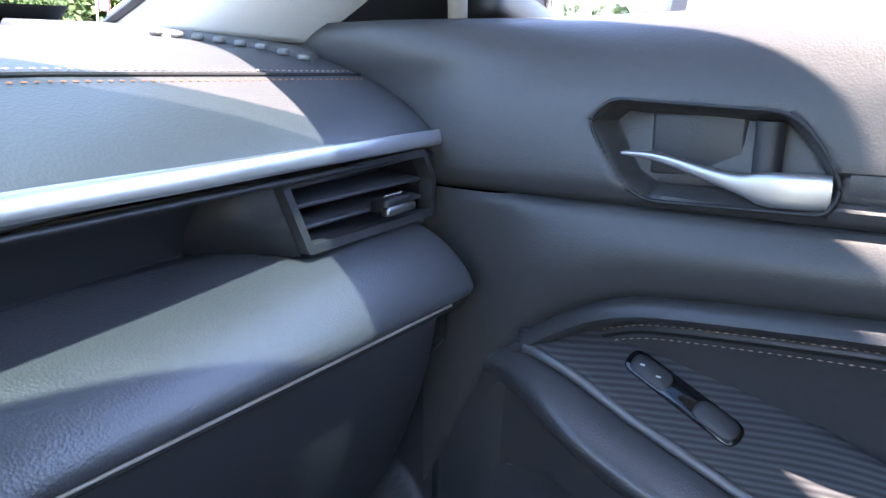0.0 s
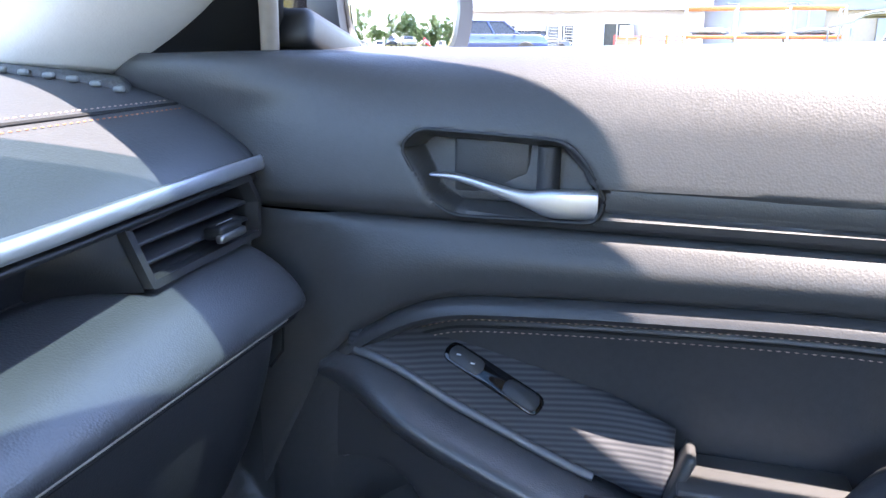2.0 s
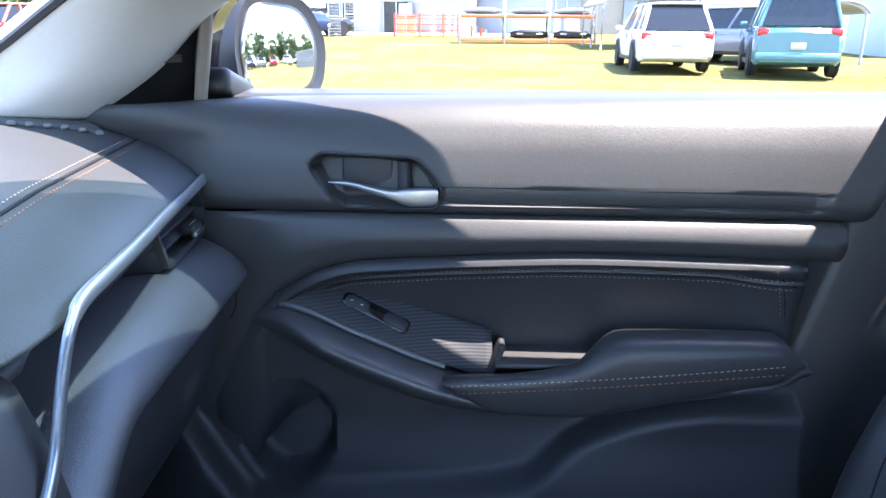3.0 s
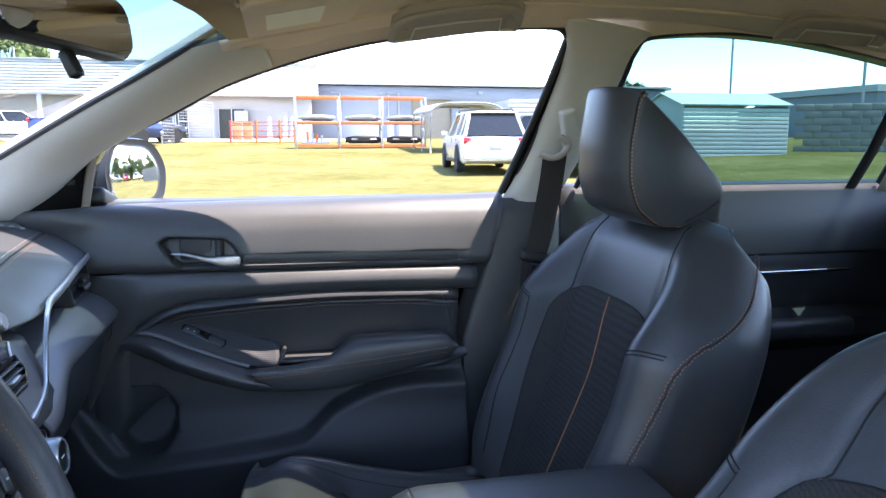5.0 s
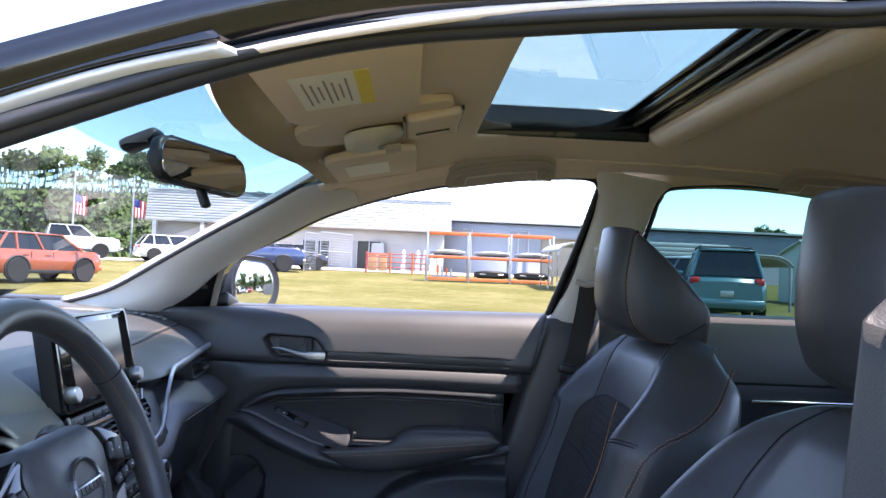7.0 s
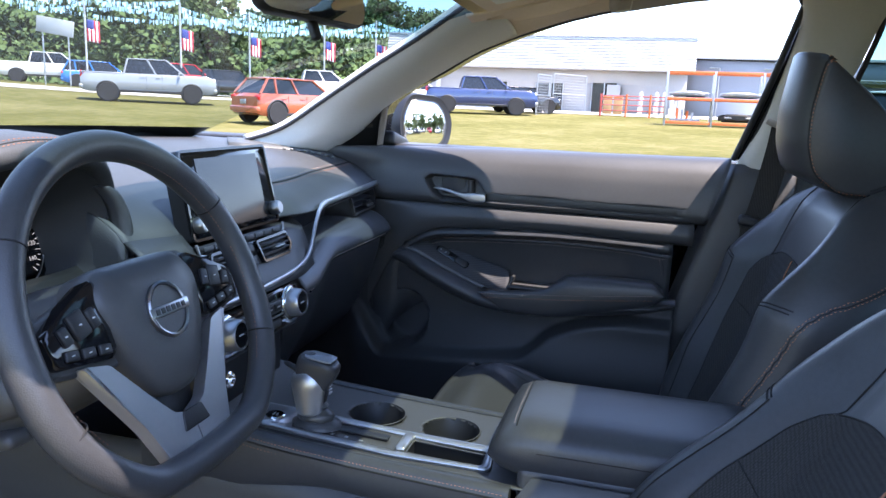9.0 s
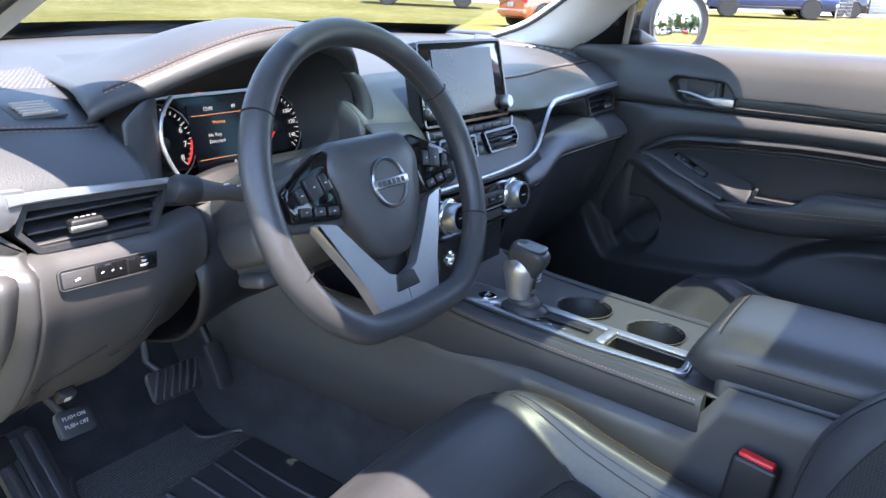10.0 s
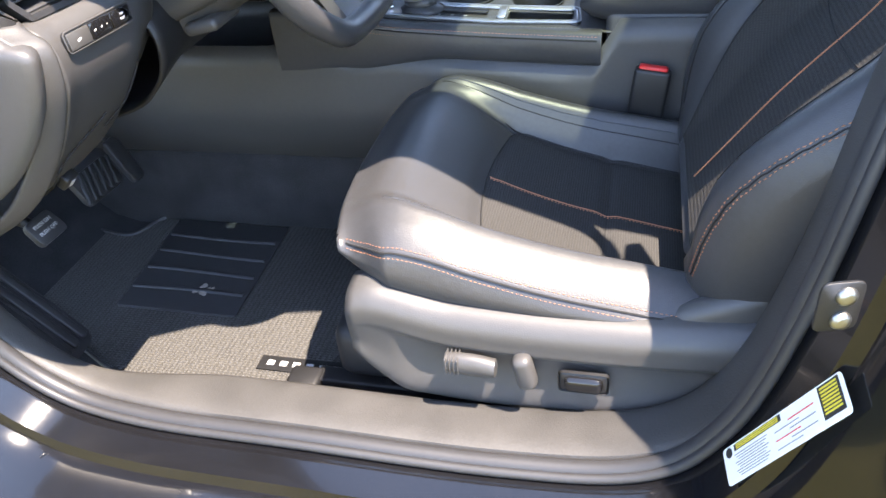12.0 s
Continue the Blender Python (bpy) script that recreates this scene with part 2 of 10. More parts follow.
def tube(path, radius, n=8, closed=False, flat=1.0, bm=None, up=(0, 0, 1)):
    """A round (or flattened) bar along a path; radius may be a function of 0..1."""
    pts = [Vector(p) for p in path]
    rings = []
    last = len(pts) - 1
    for i, p in enumerate(pts):
        if closed:
            d = pts[(i + 1) % len(pts)] - pts[i - 1]
        else:
            d = pts[min(i + 1, last)] - pts[max(i - 1, 0)]
        d.normalize()
        s = d.cross(Vector(up))
        s = s.normalized() if s.length > 1e-4 else d.orthogonal().normalized()
        w = s.cross(d)
        r = radius(i / last) if callable(radius) else radius
        rings.append([p + s * (r * math.cos(2 * math.pi * k / n)) + w * (r * flat * math.sin(2 * math.pi * k / n)) for k in range(n)])
    if closed:
        rings.append(rings[0])
        bm = loft(rings, True, False, bm)
        bmesh.ops.remove_doubles(bm, verts=bm.verts, dist=1e-6)
        return bm
    return loft(rings, True, True, bm)


def box(sx, sy, sz, m=None, bevel=0.0, seg=2, bm=None):
    b = bmesh.new()
    bmesh.ops.create_cube(b, size=1.0, matrix=Matrix.Diagonal((sx, sy, sz, 1)))
    if bevel:
        bmesh.ops.bevel(b, geom=b.edges[:], offset=bevel, segments=seg, profile=0.5, affect="EDGES")
    if m is not None:
        b.transform(m)
    return join(bm, b) if bm else b


def join(bm, other):
    me = bpy.data.meshes.new("scratch")
    other.to_mesh(me)
    other.free()
    bm.from_mesh(me)
    bpy.data.meshes.remove(me)
    return bm


def prism(outline, depth, m=None, bevel=0.0, seg=2, bm=None):
    """A plate: outline in x, y, from z = 0 to depth, with rounded edges on top and bottom."""
    b = bmesh.new()
    lo = [b.verts.new((x, y, 0)) for x, y in outline]
    hi = [b.verts.new((x, y, depth)) for x, y in outline]
    b.faces.new(lo[::-1])
    b.faces.new(hi)
    n = len(lo)
    for i in range(n):
        b.faces.new((lo[i], lo[(i + 1) % n], hi[(i + 1) % n], hi[i]))
    if bevel:
        rim = [e for e in b.edges if abs(e.verts[0].co.z - e.verts[1].co.z) < 1e-7]
        bmesh.ops.bevel(b, geom=rim, offset=bevel, segments=seg, profile=0.5, affect="EDGES")
    if m is not None:
        b.transform(m)
    return join(bm, b) if bm else b


def rounded(outline, r, n=5):
    """The outline with its corners rounded."""
    out = []
    m = len(outline)
    for i in range(m):
        a, b, c = Vector(outline[i - 1]), Vector(outline[i]), Vector(outline[(i + 1) % m])
        u, w = (a - b), (c - b)
        k = min(r, u.length * 0.45, w.length * 0.45)
        p, q = b + u.normalized() * k, b + w.normalized() * k
        for j in range(n + 1):
            t = j / n
            out.append(tuple((1 - t) ** 2 * p + 2 * t * (1 - t) * b + t * t * q))
    return out


def frame_ring(outline, width, depth, m=None, bm=None):
    """A flat frame that follows an outline, width inwards."""
    n = len(outline)
    c = Vector((sum(p[0] for p in outline) / n, sum(p[1] for p in outline) / n))
    inner = []
    for i in range(n):
        a, b = Vector(outline[i - 1]), Vector(outline[(i + 1) % n])
        t = (b - a).normalized()
        s = Vector((-t.y, t.x))
        p = Vector(outline[i])
        inner.append(tuple(p + s * width if (c - p).dot(s) > 0 else p - s * width))
    b = bmesh.new()
    rings = []
    for pts, z in ((outline, 0), (outline, depth), (inner, depth), (inner, 0)):
        rings.append([Vector((x, y, z)) for x, y in pts])
    rings.append(rings[0])
    loft(rings, True, False, b)
    bmesh.ops.remove_doubles(b, verts=b.verts, dist=1e-7)
    if m is not None:
        b.transform(m)
    return join(bm, b) if bm else b


def lathe(profile, n=32, m=None, bm=None, caps=True):
    """Turned round z: rows of (radius, z)."""
    b = bmesh.new()
    rings = [[Vector((r * math.cos(2 * math.pi * k / n), r * math.sin(2 * math.pi * k / n), z)) for k in range(n)] for r, z in profile]
    loft(rings, True, caps, b)
    if m is not None:
        b.transform(m)
    return join(bm, b) if bm else b


def axes(origin, x, y):
    """A matrix with its x and y along the given ways."""
    x = Vector(x).normalized()
    z = x.cross(Vector(y)).normalized()
    y = z.cross(x)
    m = Matrix((x, y, z)).transposed().to_4x4()
    m.translation = origin
    return m


def stitches(path, length=0.0048, gap=0.0022, r=0.0007, bm=None, lift=(0, 0, 0)):
    """Thread stitches along a path, each a small six-sided spindle."""
    bm = bm or bmesh.new()
    r *= 0.8
    pts = [Vector(p) + Vector(lift) for p in path]
    acc = [0.0]
    for a, b in zip(pts, pts[1:]):
        acc.append(acc[-1] + (b - a).length)

    def at(s):
        for i in range(1, len(acc)):
            if s <= acc[i]:
                f = (s - acc[i - 1]) / max(1e-9, acc[i] - acc[i - 1])
                return pts[i - 1].lerp(pts[i], f)
        return pts[-1]

    s = 0.0
    while s + length < acc[-1]:
        a, b = at(s), at(s + length)
        d = (b - a).normalized()
        u = d.orthogonal().normalized()
        w = d.cross(u)
        mid = (a + b) / 2
        va, vb = bm.verts.new(a), bm.verts.new(b)
        ring = [bm.verts.new(mid + (u * math.cos(k * math.pi / 2) + w * math.sin(k * math.pi / 2)) * r) for k in range(4)]
        for k in range(4):
            bm.faces.new((va, ring[k], ring[(k + 1) % 4]))
            bm.faces.new((vb, ring[(k + 1) % 4], ring[k]))
        s += length + gap
    return bm


def text_mesh(words, size, m, material, parent, name="lettering"):
    """Words in the built-in font, as a thin mesh."""
    cu = bpy.data.curves.new(name, "FONT")
    cu.body, cu.size, cu.extrude, cu.align_x, cu.align_y = words, size, 0.0002, "CENTER", "CENTER"
    cu.resolution_u = 2
    tmp = bpy.data.objects.new(name, cu)
    scene.collection.objects.link(tmp)
    me = bpy.data.meshes.new_from_object(tmp.evaluated_get(bpy.context.evaluated_depsgraph_get()))
    bpy.data.objects.remove(tmp)
    bpy.data.curves.remove(cu)
    me.transform(m)
    me.name = name
    me.materials.clear()
    me.materials.append(material)
    ob = new(name, me)
    ob.parent = parent
    return ob


def inside_poly(y, z, pts):
    """Signed distance to a polygon, negative inside."""
    p = Vector((y, z))
    d, sign = 1e9, 1.0
    n = len(pts)
    for i in range(n):
        a, b = Vector(pts[i]), Vector(pts[i - 1])
        e, w = b - a, p - a
        q = w - e * max(0.0, min(1.0, w.dot(e) / e.dot(e)))
        d = min(d, q.dot(q))
        c1, c2, c3 = p.y >= a.y, p.y < b.y, e.x * w.y > e.y * w.x
        if (c1 and c2 and c3) or (not c1 and not c2 and not c3):
            sign = -sign
    return sign * math.sqrt(d)

# ---- car shell: roof, pillars, glass, sills, floor ----
def xw(z):
    """Half-width of the side glass at a height."""
    return 0.755 - (z - 1.02) * 0.58


def roof_z(x, y):
    zc = lerp_table(y, [(-1.75, 1.33), (-1.3, 1.385), (-0.9, 1.412), (-0.6, 1.412), (-0.4, 1.392), (-0.22, 1.352), (-0.05, 1.322), (0.05, 1.30)])
    return zc - 0.035 * smooth01(0.30, 0.56, abs(x)) * 1.0 - 0.03 * abs(x) ** 2


SUNROOF = (-0.385, 0.312, -0.765, -0.42)


def in_sunroof(x, y):
    return SUNROOF[0] < x < SUNROOF[1] and SUNROOF[2] < y < SUNROOF[3]


def header_y(x):
    return -0.045 - 0.33 * x * x


def build_headliner():
    xs = sorted(set(steps(-0.56, 0.56, 40) + [SUNROOF[0], SUNROOF[1]]))
    # rows aligned to the sunroof edges
    ys = sorted(set([-1.75, SUNROOF[2], SUNROOF[3]] + steps(-1.7, -0.82, 14) + steps(-0.70, -0.48, 6) + steps(-0.40, -0.16, 8)))

    def fy(x, y):
        y2 = y if y < -0.161 else header_y(x)
        return V(x, y2, roof_z(x, y2))

    rows = ys + [0.0]
    bm = sheet(fy, xs, rows, skip=in_sunroof)
    ob = finish("ceiling", bm, LINER)
    shell(ob, 0.012, 1.0)
    return tagged(ob, "beige-grey cloth headliner with a sunroof opening", "ceiling", kind="structure")


build_headliner()


def build_roof_skin():
    xs = sorted(set(steps(-0.56, 0.56, 20) + [SUNROOF[0], SUNROOF[1]]))
    ys = sorted(set(steps(-1.9, -0.04, 24) + [SUNROOF[2], SUNROOF[3]]))

    def fn(x, y):
        # the front edge follows the windscreen header
        y = y if y < -0.35 else -0.35 + (y + 0.35) / 0.31 * (header_y(x) + 0.355)
        return V(x, y, roof_z(x, y) + 0.045 - 0.025 * smooth01(-0.25, -0.05, y))

    ob = finish("roof", sheet(fn, xs, ys, skip=in_sunroof), PAINT)
    shell(ob, 0.004, 1.0)
    return tagged(ob, "glossy black painted car roof panel", "roof", kind="structure")


build_roof_skin()


def build_sunroof():
    t = thing("sunroof", "tinted glass sunroof with black tracks and shade lip", "sunroof")
    x0, x1, y0, y1 = SUNROOF
    part("glass_panel", box(x1 - x0 + 0.04, y1 - y0 + 0.05, 0.004, Matrix.Translation(((x0 + x1) / 2, (y0 + y1) / 2, 1.462))), GLASS_ROOF, t, "blue-green tinted glass")
    # opening liner: black walls on four sides
    for sx, sy, px, py in ((0.012, y1 - y0, x1 + 0.004, (y0 + y1) / 2), (0.012, y1 - y0, x0 - 0.004, (y0 + y1) / 2)):
        part("track", box(sx, sy, 0.06, Matrix.Translation((px, py, 1.43)), 0.003), PIANO, t)
    part("track", box(x1 - x0, 0.012, 0.05, Matrix.Translation(((x0 + x1) / 2, y1 + 0.004, 1.42)), 0.003), LINER, t)
    for k, (dy, dz, w) in enumerate([(0.0, 1.425, 0.020), (0.022, 1.435, 0.008), (0.036, 1.44, 0.010)]):
        part("rear_rail", box(x1 - x0, w, 0.014, Matrix.Translation(((x0 + x1) / 2, y0 + 0.008 + dy, dz)), 0.003), PIANO if k != 1 else SILVER, t)
    part("rear_rail", box(x1 - x0, 0.060, 0.006, Matrix.Translation(((x0 + x1) / 2, y0 + 0.026, 1.452)), 0.002), PIANO, t)
    # silver edge on the passenger side
    part("edge_strip", box(0.006, y1 - y0 - 0.02, 0.004, Matrix.Translation((x1 + 0.012, (y0 + y1) / 2, roof_z(x1, -0.6) - 0.004)), 0.0015), PILLAR, t)
    # padded shade edge behind the opening
    ring = []
    for x in steps(x0 - 0.03, x1 + 0.02, 24):
        e = min(1.0, (x1 + 0.022 - x) / 0.03, (x - x0 + 0.032) / 0.03)
        e = math.sqrt(max(0.02, e))
        ring.append([V(x, y0 - 0.030 + 0.030 * math.cos(a) * e, 1.408 + 0.018 * math.sin(a) * e - 0.03 * x * x) for a in steps(0, 2 * math.pi, 14)[:-1]])
    part("sunshade_lip", loft(ring), LINER, t, "beige cloth-covered edge")
    part("gap", tube([V(x, y0 - 0.066, 1.4075 - 0.03 * x * x) for x in steps(x0 - 0.05, x1, 12)], 0.004, 6), DARK, t)
    return t


build_sunroof()


# side window outlines, seen along the car: y and z
FRONT_WIN_TOP = [(0.185, 1.02), (0.141, 1.125), (0.0, 1.197), (-0.10, 1.248), (-0.235, 1.294), (-0.385, 1.329), (-0.55, 1.349), (-0.70, 1.357), (-0.735, 1.338)]
FRONT_WIN_REAR = [(-0.735, 1.338), (-0.703, 1.195), (-0.658, 1.03)]
REAR_WIN = [(-0.83, 1.04), (-0.872, 1.268), (-0.88, 1.315), (-0.911, 1.345), (-1.074, 1.356), (-1.281, 1.342), (-1.56, 1.30), (-1.62, 1.27), (-1.62, 1.04)]


def on_side(y, z, side=1, off=0.0):
    return V(side * (xw(z) + off), y, z)


def build_side_rail(side):
    """Trim between the side window tops and the headliner, with the B-pillar head."""
    name = "roof_rail_trim"
    top = curve([(y, z, 0) for y, z in FRONT_WIN_TOP[3:8]], 6)
    pts = [(p.x, p.y) for p in top] + [(-0.80, 1.36)] + [(y, z) for y, z in REAR_WIN[3:8]]
    rings = []
    for y, z in pts:
        x = xw(z)
        hx = 0.46
        hz = roof_z(hx, y) - 0.001
        a, b = V(x, y, z), V(hx, y, hz)
        m = a.lerp(b, 0.45) + V(0.012, 0, 0.012)
        q = curve([a, m, b], 5)
        rings.append([V(side * p.x, p.y, p.z) for p in q])
    ob = finish(name, loft(rings, False, False), LINER)
    shell(ob, 0.006, 0)
    return tagged(ob, "beige-grey roof rail trim above the side windows", "trim", kind="structure")


for side in (1, -1):
    build_side_rail(side)


def pillar_front_edge(f):
    """Glass-side edge of the A-pillar trim, f from base to roof."""
    return curve([(0.662, 0.50, 1.015), (0.640, 0.385, 1.052), (0.598, 0.25, 1.127), (0.556, 0.121, 1.199), (0.519, 0.0, 1.263), (0.477, -0.123, 1.334)], 6)


def build_a_pillar(side):
    front = pillar_front_edge(0)
    rear = curve([(0.712, 0.300, 0.998), (0.716, 0.225, 1.050), (0.690, 0.141, 1.12), (0.650, 0.0, 1.197), (0.620, -0.10, 1.248), (0.600, -0.18, 1.278)], 6)
    rings = []
    for a, b in zip(front, rear):
        out = V(-0.55, -0.5, 0.0).normalized() * (0.022 + (0.030 if side > 0 else -0.006) * smooth01(1.12, 1.0, b.z))
        pts = curve([a + V(0.012, 0.02, 0.012), a, a.lerp(b, 0.35) + out, a.lerp(b, 0.7) + out * 0.8, b, b + V(0.02, 0.01, 0.0)], 4)
        rings.append([V(side * p.x, p.y, p.z) for p in pts])
    ob = finish("pillar_trim", loft(rings, False, False), PILLAR)
    shell(ob, 0.005, 0)
    tagged(ob, "pale grey plastic A-pillar trim", "pillar trim", "front pillar trims", kind="structure")
    # black seal along the glass
    seal = finish("windscreen_seal", tube([V(side * (p.x - 0.002), p.y + 0.006, p.z + 0.002) for p in front], 0.005, 6), RUBBER)
    tagged(seal, "black rubber windscreen seal along the pillar", "seal", kind="structure")
    # black border of the glass between trim and outer pillar
    border = [[V(side * (p.x - 0.001), p.y + 0.006, p.z + 0.003), V(side * (p.x + 0.004), p.y + 0.008, p.z + 0.005), V(side * (p.x + 0.016), p.y + 0.012, p.z + 0.008)] for p in front]
    fr = finish("windscreen_border", loft(border, False, False), DARK)
    shell(fr, 0.003, 0)
    tagged(fr, "black border of the windscreen along the pillar", "trim", kind="structure")
    # outer pillar in body colour
    rings = [[V(side * (a.x + 0.020), a.y + 0.012, a.z + 0.008), V(side * (a.lerp(b, 0.5).x + 0.045), a.lerp(b, 0.5).y + 0.02, a.lerp(b, 0.5).z + 0.01), V(side * (b.x + 0.022), b.y + 0.01, b.z + 0.004)] for a, b in zip(front, rear)]
    o2 = finish("pillar_outer", loft(rings, False, False), PAINT)
    shell(o2, 0.003, 0)
    tagged(o2, "black painted outer windscreen pillar", "pillar", kind="structure")
    return ob


for side in (1, -1):
    build_a_pillar(side)


def ws_point(x, v):
    """The windscreen: v 0 at the roof, 1 at the cowl."""
    top = V(x, header_y(x) + 0.01, roof_z(x, header_y(x)) + 0.012)
    xb = x * 1.36
    bot = V(xb, 0.98 - 0.55 * xb * xb, 1.015)
    p = top.lerp(bot, v)
    p.z += 0.05 * v * (1 - v)
    return p


def build_windscreen():
    t = thing("windscreen", "curved tinted windscreen with a dark shade band", "windscreen", kind="structure")
    xs = steps(-0.53, 0.53, 24)
    g = part("glass_pane", sheet(ws_point, xs, steps(0.20, 1, 16)), GLASS_FRONT, t)
    part("shade_band", sheet(ws_point, xs, steps(0.0, 0.165, 3)), GLASS_BAND, t, "dark blue-green shade band")
    part("shade_fade", sheet(ws_point, xs, steps(0.165, 0.20, 2)), GLASS_FADE, t, "fading edge of the shade band")
    g.visible_shadow = False
    part("frit", sheet(lambda x, v: ws_point(x, v) + V(0, 0, 0.003), xs, steps(0.93, 1.02, 2)), DARK, t, "black ceramic border")
    return t


build_windscreen()


def build_sail_panel(side):
    """Black triangle in front of the side window, with its tweeter mark, and the window frame."""
    t = thing("sail_panel", "black triangular plastic panel behind the door mirror", "trim panel")
    out = [(0.300, 1.004), (0.189, 1.008), (0.150, 1.118), (0.168, 1.108), (0.240, 1.058)]
    pts = rounded(out, 0.012, 3)
    rings = [[V(side * (0.786 - (y - 0.189) * 0.81 - (z - 1.012) * 0.95 + o), y, z) for y, z in pts] for o in (0.004, -0.004)]
    part("panel", loft(rings), DARK, t)
    part("mark", box(0.002, 0.022, 0.010, Matrix.Translation((side * 0.718, 0.200, 1.066)) @ Matrix.Rotation(radians(38 * side), 4, "Z"), 0.0009), PLASTIC, t)
    return t


build_sail_panel(1)


def build_window_frame(side):
    t = thing("window_frame", "black rubber and metal front door window frame", "window frame")
    top = [on_side(p.x, p.y, side, 0.004) for p in curve([(y, z, 0) for y, z in FRONT_WIN_TOP], 6)]
    rear = [on_side(p.x, p.y, side, 0.004) for p in curve([(y, z, 0) for y, z in FRONT_WIN_REAR], 6)]
    part("upper_seal", tube(top, 0.0065, 8), RUBBER, t)
    part("rear_seal", tube(rear, 0.007, 8), RUBBER, t)
    # the unseen outer frame is deepened towards the windscreen pillar to shade the door
    band = []
    for p in top:
        w = 0.014 + 0.062 * smooth01(-0.48, -0.10, p.y)
        band.append([V(side * (p.x * side + a), p.y, p.z + b) for a, b in ((0.0, 0.006), (w, 0.000), (w, 0.012), (0.0, 0.020))])
    part("outer_band", loft(band), PAINT, t, "black painted upper door frame")
    for k, (dy, off, r, m) in enumerate([(-0.012, 0.0, 0.005, PAINT), (-0.022, -0.004, 0.006, RUBBER), (-0.032, -0.008, 0.006, DARK)]):
        part("channel", tube([p + V(side * off, dy, 0) for p in rear], r, 8), m, t)
    part("front_post", tube([on_side(0.186, 1.01, side, 0.0), on_side(0.150, 1.12, side, 0.0)], 0.008, 8), surface("tan_glass_run", (0.26, 0.22, 0.18), 0.5, grain=0.1), t, "beige front edge of the glass run")
    return t


build_window_frame(1)


def build_b_pillar(side):
    t = thing("b_pillar_trim", "beige upper and black lower B-pillar trim", "pillar trim")
    rear_edge = curve([(-0.775, 0.99, 0), (-0.815, 1.10, 0), (-0.855, 1.24, 0), (-0.872, 1.315, 0), (-0.90, 1.35, 0)], 6)
    front_edge = curve([(-0.655, 0.99, 0), (-0.700, 1.10, 0), (-0.730, 1.24, 0), (-0.738, 1.315, 0), (-0.722, 1.372, 0)], 6)
    rings = []
    for a, b in zip(front_edge, rear_edge):
        p, q = on_side(a.x, a.y, side, -0.006), on_side(b.x, b.y, side, -0.006)
        m1, m2 = p.lerp(q, 0.25) - V(side * 0.018, 0, 0), p.lerp(q, 0.75) - V(side * 0.018, 0, 0)
        rings.append(curve([p + V(side * 0.02, 0, 0), p, m1, m2, q, q + V(side * 0.02, 0, 0)], 4))
    shell(part("upper_trim", loft(rings, False, False), PILLAR, t, "pale beige plastic"), 0.004, 0)
    # lower black moulding widening towards the sill
    rings = []
    for z, yf, yr, off in [(1.02, -0.655, -0.79, -0.012), (0.99, -0.650, -0.79, -0.022), (0.93, -0.630, -0.79, -0.030), (0.80, -0.59, -0.79, -0.034), (0.66, -0.55, -0.79, -0.036), (0.50, -0.50, -0.79, -0.040), (0.34, -0.43, -0.79, -0.045), (0.22, -0.38, -0.79, -0.05)]:
        x = side * (min(0.755, xw(z)) - 0.01 + off + 0.012)
        pts = [V(x + side * 0.05, yf + 0.012, z), V(x + side * 0.006, yf, z), V(x - side * 0.006, yf - 0.015, z), V(x - side * 0.008, (yf + yr) / 2, z), V(x, yr, z), V(x + side * 0.05, yr - 0.01, z)]
        rings.append(curve(pts, 3))
    shell(part("lower_trim", loft(rings, False, False), PLASTIC, t, "black grained plastic"), 0.004, 0)
    part("joint_line", box(0.004, 0.10, 0.004, Matrix.Translation((side * 0.742, -0.712, 0.962))), DARK, t)
    return t


build_b_pillar(1)


